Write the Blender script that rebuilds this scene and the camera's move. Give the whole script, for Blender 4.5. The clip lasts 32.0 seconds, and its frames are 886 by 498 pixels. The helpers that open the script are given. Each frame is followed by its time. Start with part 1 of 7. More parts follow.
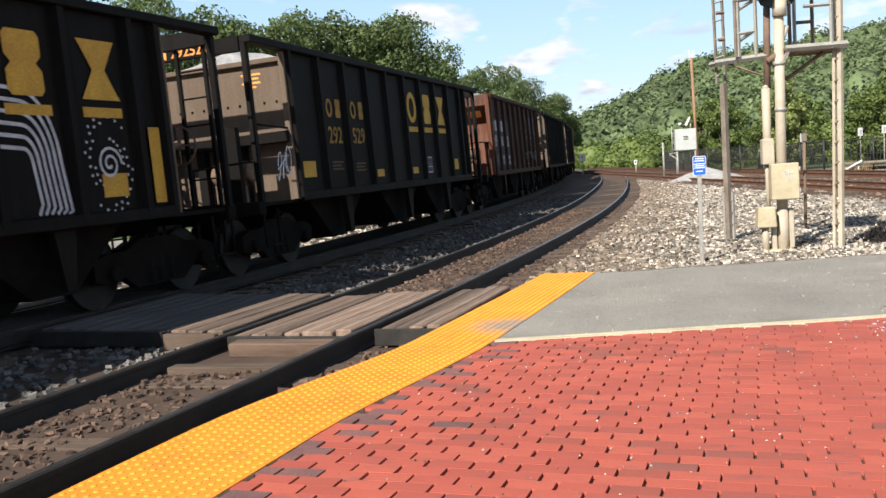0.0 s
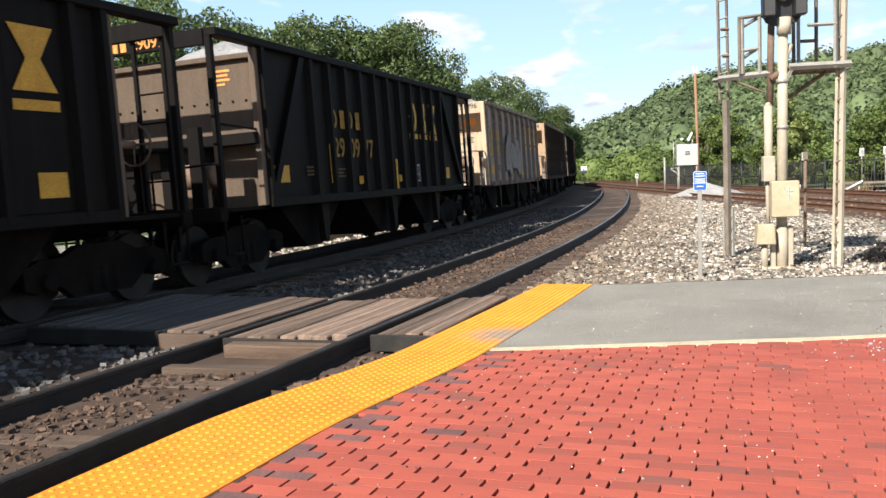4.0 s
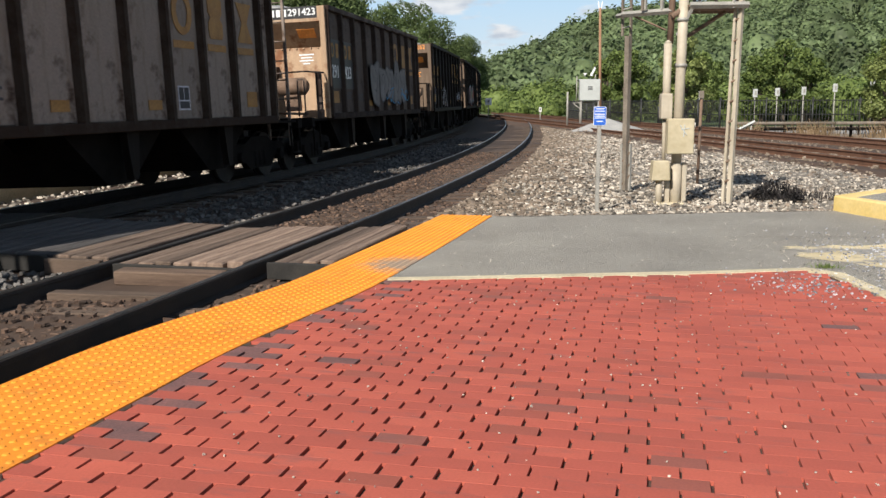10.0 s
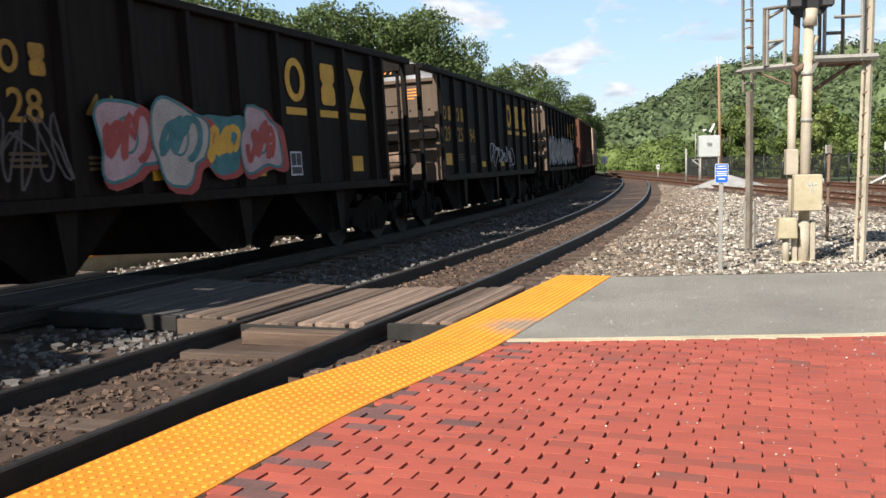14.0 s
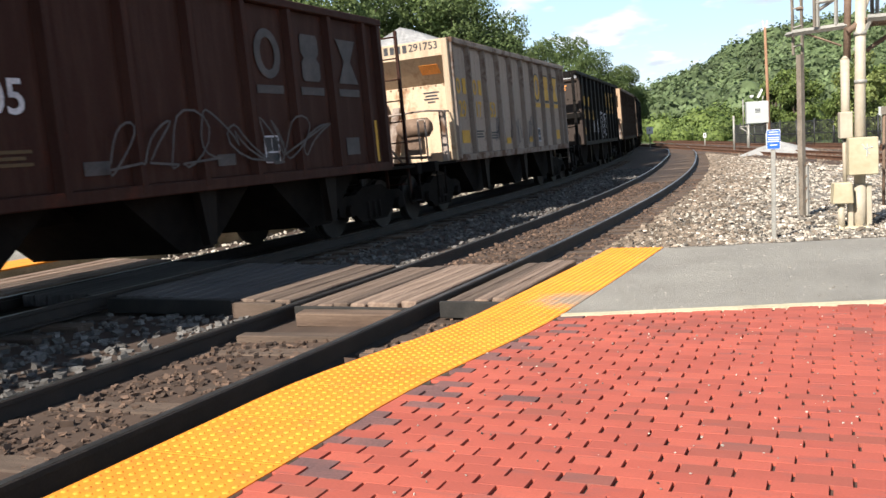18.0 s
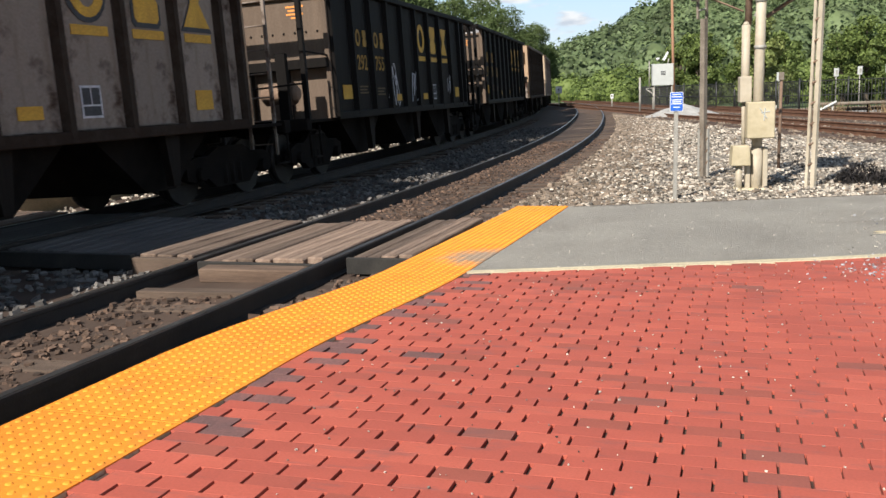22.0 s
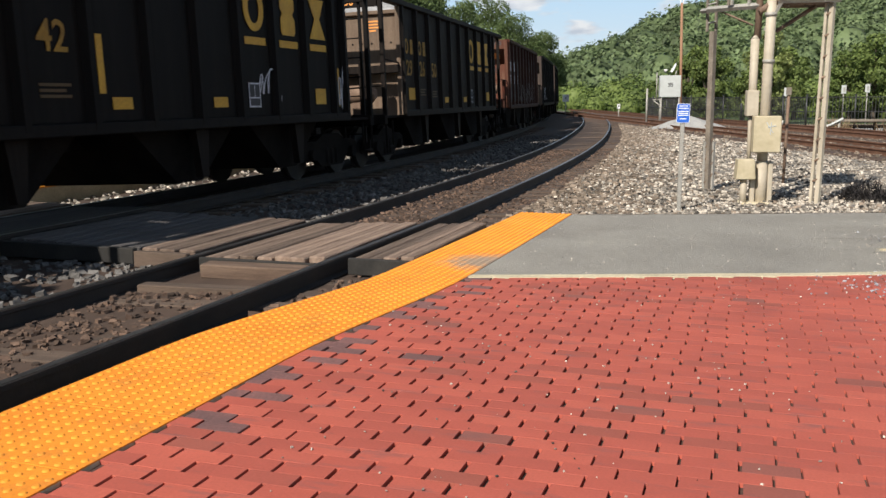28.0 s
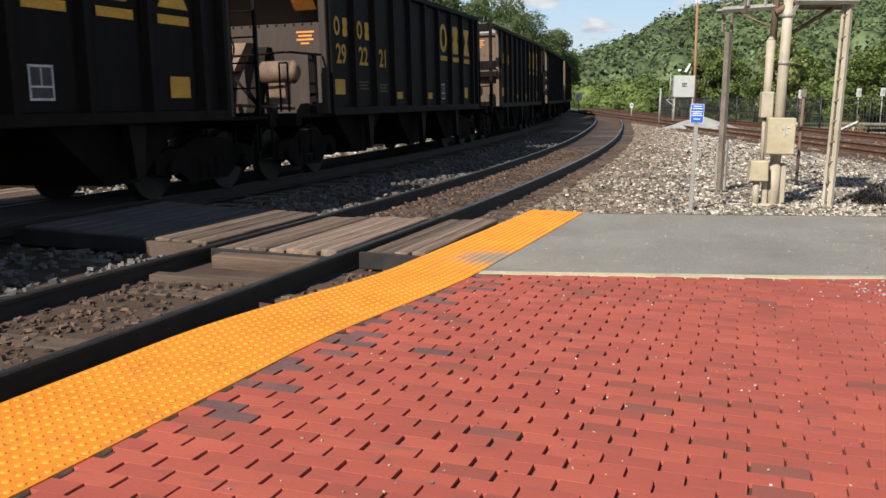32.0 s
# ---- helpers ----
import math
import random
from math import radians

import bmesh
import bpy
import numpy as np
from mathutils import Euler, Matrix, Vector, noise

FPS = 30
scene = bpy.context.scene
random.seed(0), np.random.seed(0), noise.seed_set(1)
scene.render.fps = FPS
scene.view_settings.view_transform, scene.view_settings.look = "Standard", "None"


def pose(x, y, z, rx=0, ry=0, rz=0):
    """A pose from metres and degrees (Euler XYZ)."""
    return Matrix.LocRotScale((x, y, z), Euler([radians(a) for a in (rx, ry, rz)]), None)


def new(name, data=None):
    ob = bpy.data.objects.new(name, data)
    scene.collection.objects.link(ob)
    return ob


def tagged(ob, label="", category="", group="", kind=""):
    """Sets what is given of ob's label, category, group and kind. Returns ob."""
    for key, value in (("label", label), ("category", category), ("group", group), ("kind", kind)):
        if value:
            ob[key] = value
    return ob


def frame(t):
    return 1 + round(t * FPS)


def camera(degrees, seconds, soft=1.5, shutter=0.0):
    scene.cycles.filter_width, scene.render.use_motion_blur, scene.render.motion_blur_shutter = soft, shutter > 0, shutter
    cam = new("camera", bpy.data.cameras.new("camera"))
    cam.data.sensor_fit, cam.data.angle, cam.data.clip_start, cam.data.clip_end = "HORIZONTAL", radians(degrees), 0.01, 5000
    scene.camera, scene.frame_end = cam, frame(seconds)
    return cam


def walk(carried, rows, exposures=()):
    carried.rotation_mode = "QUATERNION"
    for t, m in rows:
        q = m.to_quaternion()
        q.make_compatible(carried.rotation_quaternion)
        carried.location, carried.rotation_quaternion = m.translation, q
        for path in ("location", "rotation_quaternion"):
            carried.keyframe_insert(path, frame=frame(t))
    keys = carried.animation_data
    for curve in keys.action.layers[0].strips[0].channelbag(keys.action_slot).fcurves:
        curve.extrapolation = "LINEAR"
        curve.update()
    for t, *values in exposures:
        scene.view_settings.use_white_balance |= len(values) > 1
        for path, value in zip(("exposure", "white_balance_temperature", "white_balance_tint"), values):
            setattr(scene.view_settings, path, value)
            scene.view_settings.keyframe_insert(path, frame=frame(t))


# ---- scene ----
# ---------------------------------------------------------------- camera
cam = camera(51.44, 32.0, soft=1.5, shutter=0.08)
# seconds, x, y, z, yaw, pitch, roll
PATH = [
(0.0, -0.010, -0.032, 1.357, 8.19, -5.14, 3.83), (0.5, -0.011, -0.035, 1.355, 8.93, -5.36, 2.66), (1.0, -0.015, -0.039, 1.357, 10.99, -4.72, 2.31),
    (1.5, -0.014, -0.040, 1.354, 12.06, -3.95, 2.09), (2.0, -0.011, -0.037, 1.352, 11.37, -4.12, 1.72), (2.5, -0.013, -0.035, 1.350, 10.01, -4.31, 1.53),
    (4.5, -0.000, -0.026, 1.349, 7.99, -4.80, 2.13), (5.0, 0.004, -0.021, 1.349, 7.48, -5.05, 1.89), (5.5, 0.010, -0.015, 1.350, 6.42, -5.34, 1.91),
    (6.0, 0.012, -0.013, 1.348, 5.19, -5.91, 2.04), (6.5, 0.003, -0.025, 1.345, 4.98, -6.42, 3.23), (7.0, -0.010, -0.028, 1.345, 8.95, -6.68, 2.45),
    (7.5, -0.013, -0.026, 1.346, 10.67, -6.16, 2.20), (8.0, -0.001, -0.016, 1.345, 8.11, -5.82, 1.67), (8.5, 0.008, -0.004, 1.346, 3.35, -7.52, 1.33),
    (9.0, 0.006, 0.002, 1.348, -0.00, -9.38, 0.10), (9.5, 0.018, 0.009, 1.345, 0.42, -9.30, 0.09), (10.0, 0.023, 0.007, 1.342, 2.41, -9.12, 0.31),
    (10.5, 0.021, -0.003, 1.343, 3.34, -8.80, 2.26), (11.0, 0.024, -0.003, 1.351, 3.66, -8.56, 6.84), (11.5, 0.013, -0.011, 1.355, 5.34, -6.85, 4.07),
    (12.0, 0.008, -0.007, 1.357, 10.55, -4.11, -1.35), (12.5, 0.008, -0.007, 1.355, 9.01, -4.50, -1.99), (13.0, 0.002, -0.009, 1.359, 6.52, -5.51, -0.02),
    (13.5, -0.005, -0.016, 1.357, 8.76, -5.23, 1.33), (14.0, -0.001, -0.015, 1.362, 9.52, -5.33, 1.42), (14.5, -0.003, -0.015, 1.362, 9.52, -4.87, 1.50),
    (16.5, -0.038, -0.018, 1.360, 7.79, -5.50, 1.66), (17.0, -0.046, -0.020, 1.363, 11.26, -5.92, 2.96), (17.5, -0.048, -0.019, 1.360, 13.66, -6.00, 4.03),
    (18.0, -0.043, -0.013, 1.359, 12.16, -6.60, 3.53), (18.5, -0.030, 0.001, 1.361, 8.80, -6.88, 2.90), (19.0, -0.025, 0.008, 1.359, 6.49, -7.06, 2.75),
    (19.5, -0.027, 0.006, 1.358, 7.30, -6.98, 2.89), (20.0, -0.028, 0.008, 1.359, 7.76, -6.78, 2.95), (20.5, -0.030, 0.007, 1.360, 7.91, -6.76, 2.34),
    (21.0, -0.029, 0.008, 1.361, 7.14, -8.88, 2.60), (21.5, -0.029, 0.007, 1.359, 6.53, -10.18, 2.32), (22.0, -0.028, 0.011, 1.357, 6.66, -9.59, 2.13),
    (22.5, -0.026, 0.011, 1.355, 7.50, -8.68, 1.93), (23.0, -0.025, 0.014, 1.356, 7.89, -7.67, 2.21), (23.5, -0.026, 0.012, 1.353, 7.54, -7.52, 2.02),
    (24.0, -0.026, 0.011, 1.351, 7.40, -8.05, 1.21), (24.5, -0.029, 0.010, 1.349, 7.33, -8.45, 0.86), (25.0, -0.029, 0.011, 1.352, 7.47, -8.77, 0.53),
    (25.5, -0.026, 0.013, 1.354, 7.20, -8.89, 1.17), (27.5, -0.028, 0.012, 1.349, 7.14, -9.25, 0.37), (28.0, -0.029, 0.012, 1.348, 7.09, -9.30, 0.32),
    (28.5, -0.028, 0.012, 1.345, 7.22, -9.49, -0.00), (29.0, -0.033, 0.010, 1.346, 7.13, -9.58, 1.72), (29.5, -0.030, 0.009, 1.345, 7.87, -9.41, 0.76),
    (30.0, -0.029, 0.008, 1.344, 7.89, -9.46, 0.55), (30.5, -0.028, 0.007, 1.346, 7.84, -9.48, 0.41), (31.0, -0.026, 0.008, 1.347, 7.52, -9.50, 0.36),
    (31.5, -0.032, 0.005, 1.347, 7.30, -9.55, -0.72), (32.0, -0.042, -0.001, 1.344, 7.86, -9.54, -0.68)]
walk(cam, [(r[0], pose(r[1], r[2], r[3], 90 + r[5], r[6], r[4])) for r in PATH], exposures=[(0.0, 0.74), (2.0, 0.89), (5.0, 0.8), (7.0, 0.66), (8.0, 0.72), (9.0, 0.41), (10.0, 0.39), (11.0, 0.41), (12.0, 0.55), (13.0, 0.64), (14.0, 0.65), (17.0, 0.76), (18.0, 0.91), (19.0, 0.7), (20.0, 0.66), (22.0, 0.59), (25.0, 0.55), (28.0, 0.37), (32.0, 0.35)])

# ---------------------------------------------------------------- light
TO_SUN = Vector((-0.56, -1.12, 1.0)).normalized()
sun = new("sun", bpy.data.lights.new("sun", "SUN"))
sun.data.energy, sun.data.angle, sun.data.color = 5.0, radians(0.53), (1.0, 0.935, 0.845)
sun.rotation_mode = "QUATERNION"
sun.rotation_quaternion = TO_SUN.to_track_quat("Z", "Y")

world = bpy.data.worlds.new("sky")
scene.world = world
world.use_nodes = True
wn, wl = world.node_tree.nodes, world.node_tree.links
sky = wn.new("ShaderNodeTexSky")
sky.sky_type, sky.sun_disc = "NISHITA", False
sky.sun_elevation = math.asin(TO_SUN.z)
sky.sun_rotation = math.atan2(TO_SUN.x, TO_SUN.y)
sky.air_density, sky.dust_density, sky.ozone_density = 1.0, 0.8, 1.2
# pale haze that thickens towards the horizon all round
tc = wn.new("ShaderNodeTexCoord")
up = wn.new("ShaderNodeSeparateXYZ")
hz = wn.new("ShaderNodeValToRGB")
while len(hz.color_ramp.elements) < 5:
    hz.color_ramp.elements.new(0.5)
for el, (pos, col) in zip(hz.color_ramp.elements, ((0.0, (1.06, 1.16, 1.26)), (0.10, (0.76, 1.05, 1.34)), (0.25, (0.50, 0.82, 1.20)), (0.48, (0.11, 0.185, 0.33)), (1.0, (0.045, 0.082, 0.165)))):
    el.position, el.color = pos, (*col, 1)
hs = wn.new("ShaderNodeMix")
hs.data_type, hs.blend_type = "RGBA", "MULTIPLY"
hs.inputs[0].default_value, hs.inputs[7].default_value = 1.0, (10.6, 10.6, 10.6, 1)
hm = wn.new("ShaderNodeMix")
hm.data_type = "RGBA"
hm.inputs[0].default_value = 0.75
# clouds: soft patches, flattened with distance
dv = wn.new("ShaderNodeVectorMath")
dv.operation = "DIVIDE"
zz = wn.new("ShaderNodeMath")
zz.operation = "ADD"
zz.inputs[1].default_value = 0.12
cz = wn.new("ShaderNodeCombineXYZ")
mp = wn.new("ShaderNodeMapping")
mp.inputs["Scale"].default_value = (0.9, 0.55, 1.0)
mp.inputs["Location"].default_value = (0.35, 0.2, 0.0)
cn = wn.new("ShaderNodeTexNoise")
cn.inputs["Scale"].default_value, cn.inputs["Detail"].default_value, cn.inputs["Roughness"].default_value = 3.4, 5.0, 0.5
cr = wn.new("ShaderNodeValToRGB")
cr.color_ramp.elements[0].position, cr.color_ramp.elements[1].position = 0.53, 0.63
cr.color_ramp.elements[1].color = (0.85, 0.85, 0.85, 1)
cm = wn.new("ShaderNodeMix")
cm.data_type = "RGBA"
cw = wn.new("ShaderNodeTexNoise")
cw.inputs["Scale"].default_value, cw.inputs["Detail"].default_value = 7.0, 4.0
cs = wn.new("ShaderNodeValToRGB")
cs.color_ramp.elements[0].position, cs.color_ramp.elements[1].position = 0.36, 0.62
cs.color_ramp.elements[0].color, cs.color_ramp.elements[1].color = (0.62, 0.67, 0.76, 1), (1.0, 1.0, 1.0, 1)
ck = wn.new("ShaderNodeMix")
ck.data_type, ck.blend_type = "RGBA", "MULTIPLY"
ck.inputs[0].default_value, ck.inputs[7].default_value = 1.0, (11.5, 11.5, 11.6, 1)
wl.new(tc.outputs["Generated"], up.inputs[0])
wl.new(up.outputs["Z"], hz.inputs["Fac"])
wl.new(hz.outputs["Color"], hs.inputs[6])
wl.new(sky.outputs["Color"], hm.inputs[6])
wl.new(hs.outputs[2], hm.inputs[7])
wl.new(up.outputs["Z"], zz.inputs[0])
for k in range(3):
    wl.new(zz.outputs[0], cz.inputs[k])
wl.new(tc.outputs["Generated"], dv.inputs[0])
wl.new(cz.outputs[0], dv.inputs[1])
wl.new(dv.outputs[0], mp.inputs["Vector"])
wl.new(mp.outputs["Vector"], cn.inputs["Vector"])
wl.new(cn.outputs["Fac"], cr.inputs["Fac"])
wl.new(cr.outputs["Color"], cm.inputs[0])
wl.new(hm.outputs[2], cm.inputs[6])
wl.new(mp.outputs["Vector"], cw.inputs["Vector"])
wl.new(cw.outputs["Fac"], cs.inputs["Fac"])
wl.new(cs.outputs["Color"], ck.inputs[6])
wl.new(ck.outputs[2], cm.inputs[7])
wl.new(cm.outputs[2], wn["Background"].inputs["Color"])
wn["Background"].inputs["Strength"].default_value = 0.057

# ---------------------------------------------------------------- materials


def shader(name, rough=0.8, metal=0.0):
    m = bpy.data.materials.new(name)
    m.use_nodes = True
    b = m.node_tree.nodes["Principled BSDF"]
    b.inputs["Roughness"].default_value, b.inputs["Metallic"].default_value = rough, metal
    return m, m.node_tree.nodes, m.node_tree.links, b


def ramp(n, l, src, stops):
    r = n.new("ShaderNodeValToRGB")
    e = r.color_ramp.elements
    while len(e) < len(stops):
        e.new(0.5)
    for el, (p, c) in zip(e, stops):
        el.position, el.color = p, (*c, 1)
    l.new(src, r.inputs["Fac"])
    return r.outputs["Color"]


def noise_tex(n, l, scale, detail=4.0, rough=0.55, stretch=None, space="Object"):
    t = n.new("ShaderNodeTexCoord")
    x = n.new("ShaderNodeTexNoise")
    x.inputs["Scale"].default_value, x.inputs["Detail"].default_value, x.inputs["Roughness"].default_value = scale, detail, rough
    src = t.outputs[space]
    if stretch:
        g = n.new("ShaderNodeMapping")
        g.inputs["Scale"].default_value = stretch
        l.new(src, g.inputs["Vector"])
        src = g.outputs["Vector"]
    l.new(src, x.inputs["Vector"])
    return x.outputs["Fac"]


def mix(n, l, fac, a, b, mode="MIX"):
    m = n.new("ShaderNodeMix")
    m.data_type, m.blend_type = "RGBA", mode
    for sock, v in ((m.inputs[0], fac), (m.inputs[6], a), (m.inputs[7], b)):
        if isinstance(v, (int, float)):
            sock.default_value = v
        elif isinstance(v, tuple):
            sock.default_value = (*v, 1)
        else:
            l.new(v, sock)
    return m.outputs[2]


def relief(n, l, b, src, strength=0.3, dist=0.01):
    u = n.new("ShaderNodeBump")
    u.inputs["Strength"].default_value, u.inputs["Distance"].default_value = strength, dist
    l.new(src, u.inputs["Height"])
    l.new(u.outputs["Normal"], b.inputs["Normal"])


def surface(name, dark, light, scale=6.0, fine=60.0, rough=0.85, metal=0.0, bump=0.3, dist=0.01, vary=0.0, stretch=None, space="Object", island=False, speck=1.0, chips=0.0):
    """Two-scale mottled surface; vary: spread of brightness from piece to piece."""
    m, n, l, b = shader(name, rough, metal)
    big, small = noise_tex(n, l, scale, 4, 0.6, stretch, space), noise_tex(n, l, fine, 3, 0.6, stretch, space)
    c = ramp(n, l, big, [(0.3, dark), (0.7, light)])
    s = ramp(n, l, small, [(0.25, (1 - 0.3 * speck,) * 3), (0.75, (1 + 0.2 * speck,) * 3)])
    c = mix(n, l, 1.0, c, s, "MULTIPLY")
    if vary:
        if island:
            o = n.new("ShaderNodeNewGeometry").outputs["Random Per Island"]
        else:
            o = n.new("ShaderNodeObjectInfo").outputs["Random"]
        v = ramp(n, l, o, [(0.0, (1 - vary,) * 3), (1.0, (1 + vary,) * 3)])
        c = mix(n, l, 1.0, c, v, "MULTIPLY")
    if chips:
        c = mix(n, l, ramp(n, l, noise_tex(n, l, 105, 2, 0.5), [(chips, (0, 0, 0)), (chips + 0.05, (1, 1, 1))]), c, (0.52, 0.50, 0.45))
    l.new(c, b.inputs["Base Color"])
    relief(n, l, b, small, bump, dist)
    return m


def paint(name, base, rust=0.3, dust=0.2, rough=0.6, rustcol=(0.13, 0.05, 0.022), dustcol=(0.30, 0.24, 0.18)):
    """Weathered wagon paint: blotches of rust, runs down the sheet, a film of dust."""
    m, n, l, b = shader(name, rough)
    blot = noise_tex(n, l, 1.7, 8, 0.65)
    runs = noise_tex(n, l, 3.0, 6, 0.6, (3.0, 3.0, 0.35))
    grain = noise_tex(n, l, 38.0, 3)
    rnd = n.new("ShaderNodeObjectInfo").outputs["Random"]
    lo = max(0.0, 0.78 - 0.5 * rust)
    c = mix(n, l, ramp(n, l, runs, [(0.42, (0, 0, 0)), (0.75, (dust,) * 3)]), base, dustcol)
    c = mix(n, l, ramp(n, l, blot, [(lo, (0, 0, 0)), (min(lo + 0.12, 1), (1, 1, 1))]), c, rustcol)
    c = mix(n, l, ramp(n, l, runs, [(0.62 - 0.2 * rust, (0, 0, 0)), (0.9, (rust,) * 3)]), c, rustcol)
    c = mix(n, l, 1.0, c, ramp(n, l, grain, [(0.2, (0.82,) * 3), (0.8, (1.15,) * 3)]), "MULTIPLY")
    c = mix(n, l, 1.0, c, ramp(n, l, rnd, [(0, (0.88,) * 3), (1, (1.1,) * 3)]), "MULTIPLY")
    l.new(c, b.inputs["Base Color"])
    b.inputs["Specular IOR Level"].default_value = 0.12
    relief(n, l, b, blot, 0.25, 0.02)
    return m


M = {}
M["asphalt"] = surface("asphalt", (0.22, 0.205, 0.18), (0.32, 0.30, 0.26), 0.9, 130, 0.95, bump=0.9, dist=0.008, speck=1.9, chips=0.61)
M["concrete"] = surface("concrete", (0.46, 0.40, 0.27), (0.66, 0.57, 0.39), 2.2, 45, 0.9, bump=0.35)
M["kerb_yellow"] = surface("kerb_paint", (0.62, 0.44, 0.13), (0.76, 0.60, 0.28), 1.5, 25, 0.8, bump=0.2, speck=0.35)
def tactile_paint(name, dark, light):
    """Orange-yellow tile, dirt in patches, rubbed through to grey at the end of the brickwork."""
    m, n, l, b = shader(name, 0.7)
    c = ramp(n, l, noise_tex(n, l, 1.6, 4, 0.6), [(0.3, dark), (0.7, light)])
    c = mix(n, l, 1.0, c, ramp(n, l, noise_tex(n, l, 55, 3, 0.6), [(0.25, (0.86,) * 3), (0.75, (1.1,) * 3)]), "MULTIPLY")
    c = mix(n, l, ramp(n, l, noise_tex(n, l, 5, 6, 0.7), [(0.53, (0, 0, 0)), (0.74, (0.6,) * 3)]), c, (0.36, 0.135, 0.03))
    d = n.new("ShaderNodeVectorMath")
    d.operation = "DISTANCE"
    d.inputs[1].default_value = (-0.60, 7.52, 0)
    l.new(n.new("ShaderNodeTexCoord").outputs["Object"], d.inputs[0])
    a = n.new("ShaderNodeMath")
    a.operation = "MULTIPLY_ADD"
    a.inputs[1].default_value = 0.7
    l.new(noise_tex(n, l, 9, 5, 0.7), a.inputs[0])
    l.new(d.outputs["Value"], a.inputs[2])
    c = mix(n, l, ramp(n, l, a.outputs[0], [(0.52, (0.9,) * 3), (0.80, (0, 0, 0))]), c, (0.25, 0.215, 0.17))
    l.new(c, b.inputs["Base Color"])
    relief(n, l, b, noise_tex(n, l, 60, 3), 0.15, 0.01)
    return m


M["tactile"] = tactile_paint("tactile_orange", (0.72, 0.225, 0.014), (0.82, 0.285, 0.02))
M["tactile_dome"] = tactile_paint("tactile_dome_yellow", (0.80, 0.285, 0.020), (0.86, 0.33, 0.029))
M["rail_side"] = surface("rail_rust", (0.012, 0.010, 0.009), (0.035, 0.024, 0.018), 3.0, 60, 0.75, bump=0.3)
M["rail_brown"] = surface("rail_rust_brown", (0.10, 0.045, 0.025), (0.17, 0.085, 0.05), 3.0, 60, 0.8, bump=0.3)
M["rail_head"] = surface("rail_head", (0.13, 0.125, 0.12), (0.26, 0.25, 0.24), 4.0, 60, 0.4, 0.9, bump=0.1)
M["wood"] = surface("crossing_wood", (0.11, 0.066, 0.046), (0.33, 0.24, 0.18), 1.4, 34, 0.88, bump=0.8, vary=0.42, stretch=(0.6, 9.0, 9.0))
# same crossing wood with the train's shade mixed into its colour
M["wood_shaded"] = surface("crossing_wood_shaded", (0.055, 0.049, 0.048), (0.125, 0.114, 0.110), 1.4, 34, 0.9, bump=0.8, vary=0.25, stretch=(0.6, 9.0, 9.0))
M["tie"] = surface("sleeper_wood", (0.055, 0.038, 0.028), (0.13, 0.09, 0.065), 1.5, 30, 0.9, bump=0.5, vary=0.25, stretch=(9.0, 0.6, 9.0))
M["dirt"] = surface("ballast_dirt", (0.042, 0.025, 0.017), (0.10, 0.063, 0.043), 1.3, 25, 0.95, bump=0.7, dist=0.03, space="Generated")
M["stone"] = surface("ballast_stone", (0.235, 0.205, 0.168), (0.48, 0.43, 0.365), 2.0, 40, 0.9, vary=0.95, island=True)
M["stone_dirty"] = surface("ballast_dirty", (0.06, 0.036, 0.025), (0.14, 0.09, 0.063), 2.0, 40, 0.92, vary=0.65, island=True)
M["gravel"] = surface("gravel_bed", (0.13, 0.115, 0.095), (0.27, 0.24, 0.20), 3.0, 18, 0.95, bump=0.8, dist=0.03)
M["grass"] = surface("grass", (0.035, 0.07, 0.018), (0.09, 0.13, 0.035), 0.15, 3, 0.9, bump=0.6, dist=0.05)
M["steel"] = surface("galvanised", (0.30, 0.29, 0.26), (0.42, 0.40, 0.36), 3.0, 50, 0.6, 0.3)
M["mast"] = surface("mast_paint", (0.34, 0.29, 0.215), (0.52, 0.46, 0.36), 1.3, 14, 0.6, bump=0.06, speck=0.35)
M["boxcream"] = surface("box_paint", (0.38, 0.32, 0.20), (0.53, 0.46, 0.32), 3.0, 14, 0.6, bump=0.06, speck=0.35)
M["legsteel"] = surface("weathered_steel", (0.13, 0.105, 0.08), (0.23, 0.195, 0.155), 3, 40, 0.75)
M["ruststeel"] = surface("rusty_steel", (0.10, 0.06, 0.04), (0.24, 0.16, 0.11), 3.0, 40, 0.8)
M["whitebox"] = surface("cabinet_paint", (0.40, 0.42, 0.40), (0.50, 0.52, 0.50), 2.0, 30, 0.5, bump=0.1, speck=0.3)
M["blue"] = surface("sign_blue", (0.015, 0.11, 0.52), (0.02, 0.13, 0.60), 3, 30, 0.45, bump=0.05)
M["white"] = surface("white_paint", (0.74, 0.74, 0.74), (0.82, 0.82, 0.82), 3, 30, 0.5, bump=0.05)
M["black"] = surface("black_paint", (0.012, 0.012, 0.013), (0.022, 0.022, 0.024), 3, 30, 0.5, bump=0.1)
M["number_yellow"] = surface("number_worn_yellow", (0.17, 0.09, 0.012), (0.40, 0.22, 0.022), 3.0, 40, 0.7, bump=0.1)
M["yellow"] = surface("lettering_yellow", (0.42, 0.22, 0.015), (0.62, 0.35, 0.025), 3.0, 40, 0.6, bump=0.1)
M["ochre"] = surface("lettering_ochre", (0.22, 0.10, 0.02), (0.38, 0.20, 0.045), 4.0, 40, 0.6, bump=0.1)
M["orange"] = surface("lettering_orange", (0.70, 0.24, 0.04), (0.85, 0.34, 0.07), 5, 40, 0.6, bump=0.1)
M["chalk"] = surface("spray_white", (0.36, 0.36, 0.40), (0.62, 0.62, 0.66), 5, 40, 0.7, bump=0.05)
